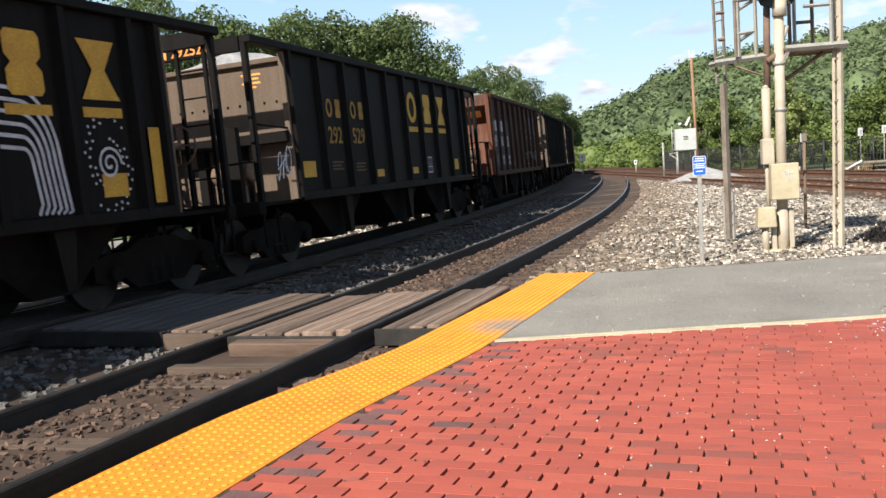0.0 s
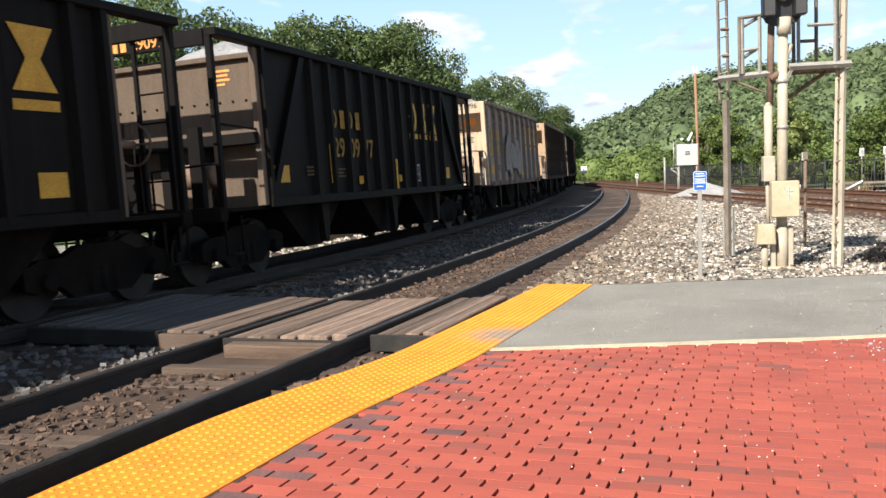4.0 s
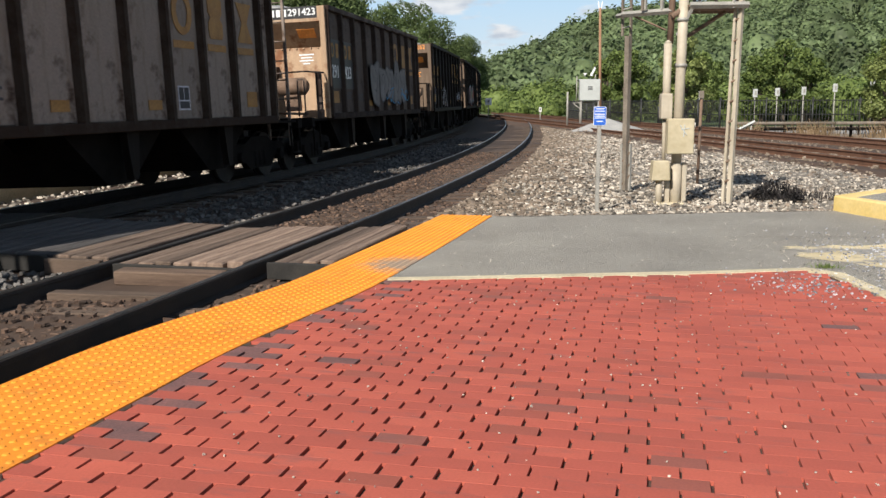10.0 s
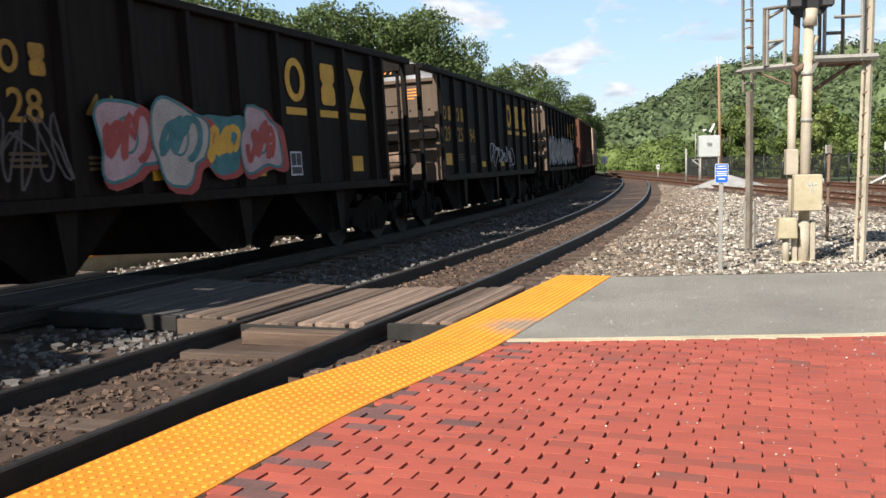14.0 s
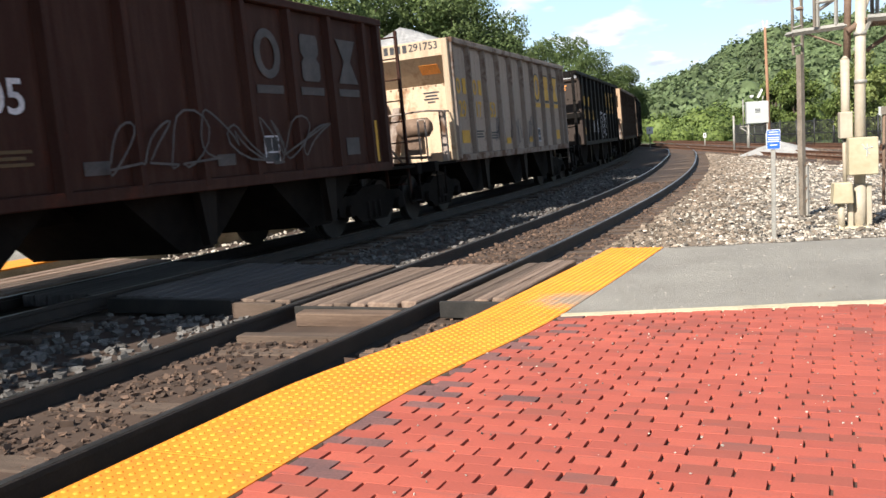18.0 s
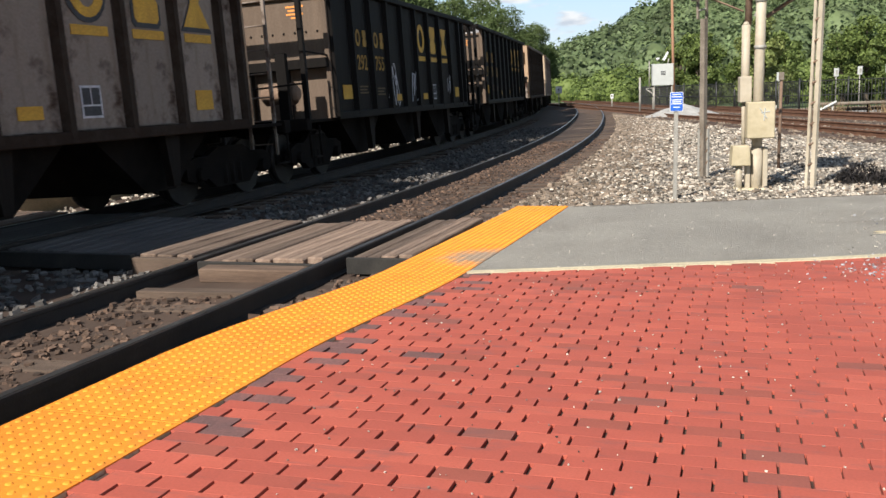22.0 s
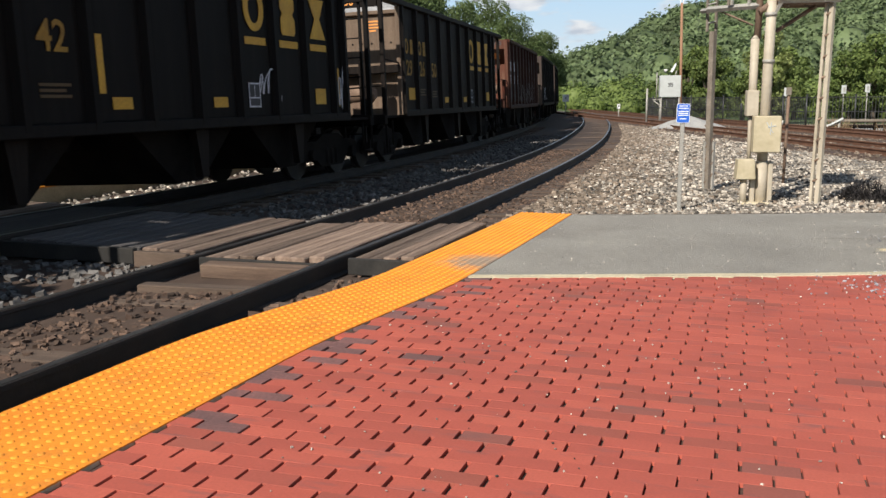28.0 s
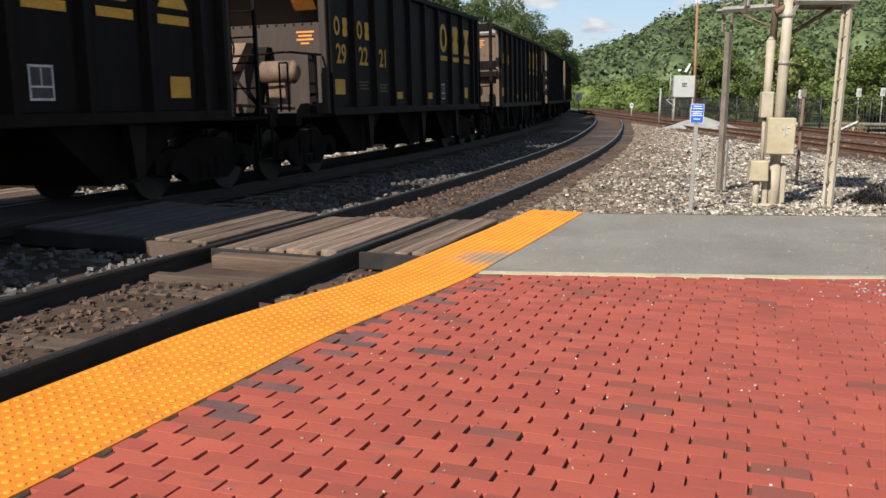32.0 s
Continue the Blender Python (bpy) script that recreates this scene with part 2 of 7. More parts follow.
M["spray_pale"] = surface("spray_pale", (0.085, 0.08, 0.078), (0.20, 0.185, 0.178), 3, 40, 0.7, bump=0.05)
M["spray_silver"] = surface("spray_silver", (0.27, 0.25, 0.24), (0.40, 0.37, 0.35), 3, 40, 0.7, bump=0.05)
M["spray_stone"] = surface("spray_stone", (0.20, 0.165, 0.145), (0.30, 0.255, 0.225), 2.4, 40, 0.7, bump=0.05)
M["repaint"] = surface("repaint_grey", (0.009, 0.008, 0.008), (0.022, 0.019, 0.018), 2.0, 30, 0.75, bump=0.1)
M["spray_dim"] = surface("spray_dim", (0.03, 0.027, 0.028), (0.08, 0.07, 0.07), 3, 40, 0.7, bump=0.05)
M["spray_blue"] = surface("spray_blue", (0.03, 0.16, 0.36), (0.06, 0.30, 0.50), 5, 40, 0.7, bump=0.05)
M["spray_red"] = surface("spray_red", (0.22, 0.03, 0.03), (0.34, 0.06, 0.05), 5, 40, 0.7, bump=0.05)
M["spray_white"] = surface("spray_dirty_white", (0.16, 0.15, 0.155), (0.42, 0.40, 0.40), 1.6, 22, 0.75, bump=0.05)
M["spray_pink"] = surface("spray_pink", (0.30, 0.19, 0.21), (0.42, 0.32, 0.35), 3, 40, 0.7, bump=0.05)
M["spray_blue_pale"] = surface("spray_blue_pale", (0.10, 0.13, 0.18), (0.22, 0.25, 0.31), 2, 30, 0.7, bump=0.05)
M["stencil_dim"] = surface("stencil_faded", (0.05, 0.03, 0.01), (0.11, 0.065, 0.02), 4, 40, 0.7, bump=0.05)
M["spray_teal"] = surface("spray_teal", (0.02, 0.10, 0.12), (0.05, 0.18, 0.20), 5, 40, 0.7, bump=0.05)
M["earth"] = surface("dry_earth", (0.16, 0.115, 0.08), (0.28, 0.22, 0.16), 0.5, 12, 0.95, bump=0.7, dist=0.03)
M["spray_dark"] = surface("spray_dark", (0.02, 0.02, 0.025), (0.05, 0.05, 0.055), 5, 40, 0.7, bump=0.05)
M["load"] = surface("stone_load", (0.20, 0.20, 0.20), (0.42, 0.41, 0.40), 1.0, 14, 0.95, bump=0.9, dist=0.05)
# near-black steel with little gloss
M["under"] = surface("near_black_steel", (0.0035, 0.0027, 0.0023), (0.012, 0.0092, 0.0075), 3, 40, 0.9)
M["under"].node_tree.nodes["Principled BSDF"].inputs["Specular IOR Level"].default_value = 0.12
M["wheel"] = surface("wheel_steel", (0.012, 0.010, 0.009), (0.032, 0.026, 0.022), 3, 40, 0.6, 0.4)
M["trunk"] = surface("bark", (0.05, 0.04, 0.03), (0.11, 0.085, 0.06), 3, 20, 0.95, bump=0.7, stretch=(3, 3, 0.5))


def leafy(name, dark, light, vary=0.5, clump=0.35, spread=1.35):
    m, n, l, b = shader(name, 0.6)
    o = n.new("ShaderNodeNewGeometry").outputs["Random Per Island"]
    c = ramp(n, l, o, [(0.0, dark), (0.6, light), (1.0, tuple(v * spread for v in light))])
    w = noise_tex(n, l, clump, 3)
    c = mix(n, l, 1.0, c, ramp(n, l, w, [(0.3, (1 - vary * 0.6,) * 3), (0.7, (1 + vary * 0.5,) * 3)]), "MULTIPLY")
    l.new(c, b.inputs["Base Color"])
    b.inputs["Specular IOR Level"].default_value = 0.25
    t = n.new("ShaderNodeBsdfTranslucent")
    l.new(c, t.inputs["Color"])
    a = n.new("ShaderNodeMixShader")
    a.inputs[0].default_value = 0.3
    l.new(b.outputs[0], a.inputs[1])
    l.new(t.outputs[0], a.inputs[2])
    l.new(a.outputs[0], n["Material Output"].inputs["Surface"])
    return m


M["leaf"] = leafy("leaf_green", (0.042, 0.066, 0.022), (0.115, 0.155, 0.056))
M["leaf_bright"] = leafy("leaf_bright_green", (0.07, 0.108, 0.028), (0.155, 0.205, 0.058), 0.7, 0.12)
# paler and bluer than near leaves: distance haze put into the colour
M["leaf_far"] = leafy("leaf_hazy_green", (0.084, 0.118, 0.054), (0.14, 0.186, 0.086), 1.0, 0.13, 1.2)
M["leaf_young"] = leafy("leaf_olive", (0.10, 0.13, 0.035), (0.24, 0.28, 0.095))
M["dry"] = leafy("dry_weeds", (0.12, 0.08, 0.045), (0.27, 0.19, 0.11))

# ---------------------------------------------------------------- mesh helpers


def box(bm, x0, x1, y0, y1, z0, z1):
    v = [bm.verts.new((x, y, z)) for x in (x0, x1) for y in (y0, y1) for z in (z0, z1)]
    for a in ((0, 1, 3, 2), (4, 6, 7, 5), (0, 4, 5, 1), (2, 3, 7, 6), (0, 2, 6, 4), (1, 5, 7, 3)):
        bm.faces.new([v[i] for i in a])
    return v


def tube(bm, a, b, r, seg=8, r2=None):
    a, b = Vector(a), Vector(b)
    q = (b - a).to_track_quat("Z", "Y")
    rings = []
    for p, rad in ((a, r), (b, r if r2 is None else r2)):
        rings.append([bm.verts.new(p + q @ Vector((math.cos(i * math.tau / seg) * rad, math.sin(i * math.tau / seg) * rad, 0))) for i in range(seg)])
    for i in range(seg):
        j = (i + 1) % seg
        f = bm.faces.new((rings[0][i], rings[0][j], rings[1][j], rings[1][i]))
        f.smooth = seg > 5
    bm.faces.new(rings[0][::-1])
    bm.faces.new(rings[1])


def prism(bm, poly, lo, hi, axis="y"):
    """A polygon given in two axes, drawn out along the third."""
    def at3(p, d):
        return {"y": (p[0], d, p[1]), "z": (p[0], p[1], d), "x": (d, p[0], p[1])}[axis]
    a, b = [bm.verts.new(at3(p, lo)) for p in poly], [bm.verts.new(at3(p, hi)) for p in poly]
    n = len(poly)
    for i in range(n):
        bm.faces.new((a[i], a[(i + 1) % n], b[(i + 1) % n], b[i]))
    bm.faces.new(a[::-1])
    bm.faces.new(b)


def finish(bm, name, bevel=0.0):
    bmesh.ops.recalc_face_normals(bm, faces=bm.faces)
    if bevel:
        bmesh.ops.bevel(bm, geom=[e for e in bm.edges if len(e.link_faces) == 2 and e.calc_face_angle(0) > 0.6], offset=bevel, segments=1, affect="EDGES", clamp_overlap=True)
    me = bpy.data.meshes.new(name)
    bm.to_mesh(me)
    bm.free()
    return me


def place(name, me, mat, parent=None, m=None, label=""):
    """An object on a mesh, its material on the object, so that meshes can be shared."""
    ob = new(name, me)
    if not me.materials:
        me.materials.append(None)
    ob.material_slots[0].link = "OBJECT"
    ob.material_slots[0].material = mat
    if parent is not None:
        ob.parent = parent
    if m is not None:
        ob.matrix_basis = m
    if label:
        tagged(ob, label)
    return ob


def part(name, bm, mat, parent=None, label="", m=None, bevel=0.0):
    return place(name, finish(bm, name, bevel), mat, parent, m, label)


CACHE = {}


def shared(key, build, bevel=0.0):
    if key not in CACHE:
        bm = bmesh.new()
        build(bm)
        CACHE[key] = finish(bm, key, bevel)
    return CACHE[key]


def thing(name, label, category, m=None, group="", kind=""):
    ob = new(name)
    ob.empty_display_size = 0.2
    if m is not None:
        ob.matrix_basis = m
    return tagged(ob, label, category, group, kind)


# ---------------------------------------------------------------- line of the tracks
DS = 0.5
S_LO, S_HI = -460.0, 520.0


def bend(s):
    if s > 72:
        return 0.0062
    if s > 40:
        return 0.0022
    c = max(s, -14.0)
    k = 0.00461 + 5.387e-5 * c - 3.7906e-6 * c * c
    return k if s > -14 else max(0.0006, k + (s + 14) * 4e-5)


def lay_line():
    pts = {0: (-2.9233, 7.4467, 1.36718)}
    for sign in (1, -1):
        x, y, th = pts[0]
        i = 0
        while S_LO < i * DS < S_HI or i == 0:
            k = bend((i + 0.5 * sign) * DS)
            mid = th + sign * k * DS / 2
            x, y, th = x + sign * math.cos(mid) * DS, y + sign * math.sin(mid) * DS, th + sign * k * DS
            i += sign
            pts[i] = (x, y, th)
    return pts


LINE = lay_line()


def along(s, o=0.0, z=0.0):
    """The point s metres along the near track, o metres to its left; and the heading there."""
    i = int(math.floor(s / DS))
    u = s / DS - i
    a, b = LINE[i], LINE[i + 1]
    x, y, th = (a[j] + (b[j] - a[j]) * u for j in range(3))
    return Vector((x - math.sin(th) * o, y + math.cos(th) * o, z)), th


TRAIN_O = 4.07
Z_LEFT, Z_RIGHT = -0.134, -0.076
CANT = math.degrees(math.atan2(Z_RIGHT - Z_LEFT, 1.5))


def sweep(bm, profile, stations, centre, closed=True):
    """Draws a profile of (sideways, up) along stations of the line; centre(s) gives o and z."""
    rings = []
    for s in stations:
        o, z = centre(s)
        p, th = along(s, o, z)
        nx, ny = -math.sin(th), math.cos(th)
        rings.append([bm.verts.new((p.x + nx * a, p.y + ny * a, p.z + b)) for a, b in profile])
    n = len(profile)
    for r0, r1 in zip(rings, rings[1:]):
        for i in range(n if closed else n - 1):
            bm.faces.new((r0[i], r0[(i + 1) % n], r1[(i + 1) % n], r1[i]))
    if closed:
        bm.faces.new(rings[0][::-1])
        bm.faces.new(rings[-1])


def steps(a, b, d):
    n = max(1, round((b - a) / d))
    return [a + (b - a) * i / n for i in range(n + 1)]


RAIL = [(-0.07, -0.17), (0.07, -0.17), (0.07, -0.155), (0.012, -0.14), (0.012, -0.045), (0.036, -0.035), (0.036, -0.006), (0.03, 0.0), (-0.03, 0.0), (-0.036, -0.006), (-0.036, -0.035), (-0.012, -0.045), (-0.012, -0.14), (-0.07, -0.155)]
HEADTOP = [(-0.026, 0.001), (0.026, 0.001), (0.026, 0.003), (-0.026, 0.003)]


def rail_pair(label, o, s0, s1, mat):
    t = thing("track", label, "railway track", kind="structure")
    for side, z in ((1, Z_LEFT), (-1, Z_RIGHT)):
        bm = bmesh.new()
        sweep(bm, RAIL, steps(s0, s1, 1.0), lambda s: (o + side * 0.754, z))
        r = part("rail", bm, mat, t)
        bm = bmesh.new()
        sweep(bm, HEADTOP, steps(s0, s1, 1.0), lambda s: (o + side * 0.754, z))
        part("running_surface", bm, M["rail_head"], r, "worn bright strip on the rail head")
    return t


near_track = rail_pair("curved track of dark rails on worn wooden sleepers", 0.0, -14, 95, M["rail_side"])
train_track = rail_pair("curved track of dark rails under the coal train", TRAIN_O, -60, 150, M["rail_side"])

# sleepers
tie_me = shared("sleeper", lambda bm: box(bm, -0.115, 0.115, -1.3, 1.3, -0.18, 0), 0.01)
for track, o, lo, hi in ((near_track, 0.0, -8, 60), (train_track, TRAIN_O, -12, 45)):
    for s in steps(lo, hi, 0.53):
        p, th = along(s, o, (-0.262 if o == 0.0 else -0.305) + random.uniform(-0.02, 0.012))
        place("sleeper", tie_me, M["tie"], track, Matrix.Translation(p) @ Matrix.Rotation(th + random.uniform(-0.02, 0.02), 4, "Z") @ Matrix.Rotation(math.radians(-CANT), 4, "X"))

# ---------------------------------------------------------------- ground
bm = bmesh.new()
xs = [-3000, -800, -250, -120, -60, -40, -30, -25, -20, -16, -12, -9, -7, -5, -3.5, -2, -0.5, 1, 2.5, 4, 5.5, 7, 9, 11, 13, 15, 18, 22, 28, 36, 50, 80, 150, 300, 900, 3000]
ys = [-3000, -800, -250, -100, -50, -25, -12, -6, -2, 1, 3, 5, 7, 8.5, 10, 11.2, 12, 13, 14.5, 16, 18, 20, 23, 26, 30, 35, 42, 50, 60, 75, 100, 140, 220, 400, 900, 3000]
grid = [[bm.verts.new((x, y, -0.42)) for y in ys] for x in xs]
for i in range(len(xs) - 1):
    for j in range(len(ys) - 1):
        bm.faces.new((grid[i][j], grid[i + 1][j], grid[i + 1][j + 1], grid[i][j + 1]))
ground = tagged(part("ground", bm, M["grass"]), "flat ground of grass and earth reaching to the hills", "ground", kind="structure")

# bed of dirty ballast under both curved tracks
bm = bmesh.new()
sweep(bm, [(7.4, -0.42), (6.2, -0.30), (2.0, -0.31), (-0.9, -0.245), (-1.45, -0.22), (-2.3, -0.40)], steps(-60, 150, 1.0), lambda s: (0, 0), closed=False)
bed = tagged(part("ballast_bed", bm, M["dirt"]), "brown oily ballast bed under the curved tracks", "track bed", kind="structure")

# ---------------------------------------------------------------- right-hand main line
MA, MB = Vector((8.9, 18.5, 0)), Vector((3.2, 62.0, 0))
MD = (MB - MA).normalized()
MN = Vector((MD.y, -MD.x, 0))


def main_at(d, o, z):
    p = MA + MD * d + MN * o
    return Vector((p.x, p.y, z))


def straight_rails(label, o, d0, d1, z):
    t = thing("track", label, "railway track", kind="structure")
    for side in (0.0, 1.508):
        bm = bmesh.new()
        for prof, mat in ((RAIL, None),):
            a = [bm.verts.new(main_at(d0, o + side + u, z + w)) for u, w in prof]
            b = [bm.verts.new(main_at(d1, o + side + u, z + w)) for u, w in prof]
            n = len(prof)
            for i in range(n):
                bm.faces.new((a[i], a[(i + 1) % n], b[(i + 1) % n], b[i]))
            bm.faces.new(a[::-1])
            bm.faces.new(b)
        part("rail", bm, M["rail_brown"], t)
    ang = math.atan2(MD.y, MD.x)
    for d in steps(d0, min(d1, 45), 0.55):
        p = main_at(d, o + 0.754, z - 0.165)
        place("sleeper", tie_me, M["tie"], t, Matrix.Translation(p) @ Matrix.Rotation(ang, 4, "Z"))
    return t


main_1 = straight_rails("straight main line with rust-brown rails on sleepers", 0.0, -40, 75, 0.02)
main_2 = straight_rails("second main line with rust-brown rails", 3.9, -40, 90, 0.06)
bm = bmesh.new()
for d0, d1 in ((-60, 75),):
    prof = [(-1.6, -0.42), (-0.55, -0.14), (6.6, -0.10), (8.0, -0.40)]
    a = [bm.verts.new(main_at(d0, u, w)) for u, w in prof]
    b = [bm.verts.new(main_at(d1, u, w)) for u, w in prof]
    for i in range(3):
        bm.faces.new((a[i], a[i + 1], b[i + 1], b[i]))
tagged(part("ballast_bed", bm, M["dirt"]), "brown ballast bank of the main line", "track bed", kind="structure")

# pale gravel between the platform and the main line
bm = bmesh.new()
prev = None
for s in steps(3.0, 66, 0.8):
    a, _ = along(s, -1.5, -0.235)
    # reaches across to the bank of the main line
    d = (a.y - MA.y) / MD.y
    b = main_at(d, -0.9, -0.20)
    row = [a.lerp(b, u) for u in (0, 0.25, 0.5, 0.75, 1)]
    if b.x - a.x < 0.3:
        break
    if s < 13:
        row[-1].z = -0.2
    vs = [bm.verts.new(p + Vector((0, 0, 0.03 * noise.noise(p * 0.7)))) for p in row]
    if prev:
        for i in range(4):
            bm.faces.new((prev[i], prev[i + 1], vs[i + 1], vs[i]))
    prev = vs
gravel = tagged(part("gravel_bed", bm, M["gravel"]), "pale crushed stone between the platform and the main line", "gravel", kind="structure")

# ---------------------------------------------------------------- platform
platform = thing("platform", "low station platform of red brick, asphalt and a yellow tactile edge", "platform", kind="structure")


def edge_in(s):
    """Offset of the strip's inner edge, and of its outer edge."""
    u = min(max((s + 2.6) / 2.6, 0), 1)
    u = u * u * (3 - 2 * u)
    v = min(max(s / 3.9, 0), 1)
    return -2.065 - 0.225 * u - 0.07 * v, -1.30 - 0.33 * u - 0.12 * v


# asphalt: a slab from the brick's border to the gravel
bm = bmesh.new()
outline = [along(s, edge_in(s)[0] - 0.002)[0] for s in steps(-0.05, 3.88, 0.65)] + [Vector(p) for p in ((1.46, 10.93, 0), (2.87, 11.14, 0), (4.32, 11.35, 0), (4.9, 9.3, 0), (5.6, 6.0, 0), (7.0, -6, 0), (2.97, -6, 0), (2.90, 5.8, 0), (2.83, 7.2, 0), (2.66, 7.43, 0), (1.88, 7.27, 0), (0.96, 7.16, 0), (0.07, 7.04, 0))]
top, low = [bm.verts.new((p.x, p.y, 0)) for p in outline], [bm.verts.new((p.x, p.y, -0.4)) for p in outline]
bm.faces.new(top)
for i in range(len(top)):
    j = (i + 1) % len(top)
    bm.faces.new((top[i], top[j], low[j], low[i]))
bmesh.ops.triangulate(bm, faces=bm.faces)
part("asphalt", bm, M["asphalt"], platform, "worn grey asphalt paving")
# brick bed: mortar-dark base slab under the bricks
bm = bmesh.new()
outline = [along(s, edge_in(s)[0] - 0.004)[0] for s in steps(-13, -0.1, 0.5)] + [Vector(p) for p in ((0.07, 6.93, 0), (0.96, 7.05, 0), (1.88, 7.16, 0), (2.61, 7.3, 0), (2.74, 7.16, 0), (2.80, 5.8, 0), (2.87, -6, 0))]
top, low = [bm.verts.new((p.x, p.y, -0.018)) for p in outline], [bm.verts.new((p.x, p.y, -0.4)) for p in outline]
bm.faces.new(top)
for i in range(len(top)):
    j = (i + 1) % len(top)
    bm.faces.new((top[i], top[j], low[j], low[i]))
bmesh.ops.triangulate(bm, faces=bm.faces)
M["joint"] = surface("joint_sand", (0.05, 0.028, 0.022), (0.11, 0.06, 0.045), 8, 60, 0.95, bump=0.5)
part("paving_base", bm, M["joint"], platform, "dark sand under the bricks")
# pale concrete border between brick and asphalt
bm = bmesh.new()
path = [Vector(p) for p in ((-0.70, 6.90, 0), (0.07, 6.985, 0), (0.96, 7.105, 0), (1.88, 7.215, 0), (2.635, 7.365, 0), (2.785, 7.18, 0), (2.85, 5.8, 0), (2.92, -6, 0))]
rings = []
for i, p in enumerate(path):
    d = (path[min(i + 1, len(path) - 1)] - path[max(i - 1, 0)]).normalized()
    nrm = Vector((-d.y, d.x, 0)) * (0.055 if i < 5 else 0.06)
    rings.append([bm.verts.new(q) for q in (p + nrm + Vector((0, 0, 0.004)), p - nrm + Vector((0, 0, 0.004)), p - nrm - Vector((0, 0, 0.3)), p + nrm - Vector((0, 0, 0.3)))])
for a, b in zip(rings, rings[1:]):
    for i in range(4):
        bm.faces.new((a[i], a[(i + 1) % 4], b[(i + 1) % 4], b[i]))
bm.faces.new(rings[0]), bm.faces.new(rings[-1])
part("border", bm, M["concrete"], platform, "pale concrete border strip")

# tactile strip: a concrete lip and domed yellow tiles that follow the edge
bm = bmesh.new()
rings = []
for s in steps(-13, 3.85, 0.25):
    i, o = edge_in(s)
    rings.append([bm.verts.new(along(s, v, z)[0]) for v, z in ((i, -0.001), (o, -0.003), (o + 0.022, -0.008), (o + 0.030, -0.03), (o + 0.032, -0.4), (i, -0.4))])
for a, b in zip(rings, rings[1:]):
    for i in range(6):
        bm.faces.new((a[i], a[(i + 1) % 6], b[(i + 1) % 6], b[i]))
bm.faces.new(rings[0]), bm.faces.new(rings[-1])
part("platform_edge", bm, M["concrete"], platform, "concrete edge under the tactile strip")

# ---------------------------------------------------------------- timber crossing
crossing = thing("timber_crossing", "weathered timber plank crossing laid between and beside the rails", "level crossing", kind="structure")


def plank(o0, o1, s0, s1, z, lift=0.0, mat="wood"):
    sm = (s0 + s1) / 2
    p, th = along(sm, (o0 + o1) / 2, z + lift)
    bm = bmesh.new()
    hx, hy = (s1 - s0) / 2, (o1 - o0) / 2 - 0.010
    box(bm, -hx, hx, -hy, hy, -0.14, 0)
    part("plank", bm, M[mat], crossing, m=Matrix.Translation(p) @ Matrix.Rotation(th, 4, "Z") @ Matrix.Rotation(random.uniform(-0.006, 0.006), 4, "X"), bevel=0.012)


def deck(o0, o1, s0, s1, n, z0, z1, mat="wood"):
    for i in range(n):
        a, b = o0 + (o1 - o0) * i / n, o0 + (o1 - o0) * (i + 1) / n
        plank(a, b, s0 + random.uniform(-0.04, 0.04), s1 + random.uniform(-0.05, 0.05), z0 + (z1 - z0) * (i + 0.5) / n, random.uniform(-0.008, 0.006), mat)


deck(-0.64, 0.62, 0.78, 3.30, 7, -0.082, -0.125)
deck(-1.50, -0.90, 0.82, 3.30, 4, -0.05, -0.075)
deck(0.90, 1.52, 1.02, 3.55, 3, -0.14, -0.127)
# planks on the train's side take the shade-coloured copy of the wood
deck(1.52, 3.18, 1.02, 3.55, 8, -0.127, -0.09, "wood_shaded")
deck(TRAIN_O - 0.62, TRAIN_O + 0.62, 1.1, 3.9, 6, -0.10, -0.12, "wood_shaded")
deck(TRAIN_O + 0.92, 6.2, 1.2, 4.2, 6, -0.13, -0.10, "wood")
M["rubber"] = surface("dark_end_face", (0.012, 0.011, 0.010), (0.03, 0.027, 0.023), 4, 50, 0.85)
# fascia timbers across the near end of the wide deck
# the wider board is coloured near-black for the train's shade on it
for o0, o1, z, mat in ((0.90, 1.515, -0.142, "tie"), (1.52, 3.19, -0.115, "rubber")):
    bm = bmesh.new()
    box(bm, -0.04, 0.04, -(o1 - o0) / 2, (o1 - o0) / 2, -0.16, 0.0)
    p, th = along(0.935, (o0 + o1) / 2, z)
    part("fascia", bm, M[mat], crossing, "timber fascia board", Matrix.Translation(p) @ Matrix.Rotation(th, 4, "Z"), 0.008)
# dark rubbery-faced board at the end of the right deck
# between the rails a dark strip stands in for the shaded gap
for o0, o1, s_end, z in ((-1.52, -0.9, 0.76, -0.066), (-0.64, 0.62, 0.71, -0.125)):
    bm = bmesh.new()
    box(bm, -0.025, 0.025, -(o1 - o0) / 2, (o1 - o0) / 2, -0.15, 0.0)
    p, th = along(s_end, (o0 + o1) / 2, z)
    part("end_facing", bm, M["rubber"], crossing, "dark facing strip", Matrix.Translation(p) @ Matrix.Rotation(th, 4, "Z"), 0.006)
# squared end timber between the rails
M["timber_tan"] = surface("timber_tan", (0.085, 0.052, 0.036), (0.20, 0.135, 0.095), 1.4, 34, 0.9, bump=0.8, stretch=(9.0, 0.6, 9.0))
bm = bmesh.new()
box(bm, -0.10, 0.09, -0.52, 0.50, -0.13, 0)
p, th = along(0.58, -0.03, -0.142)
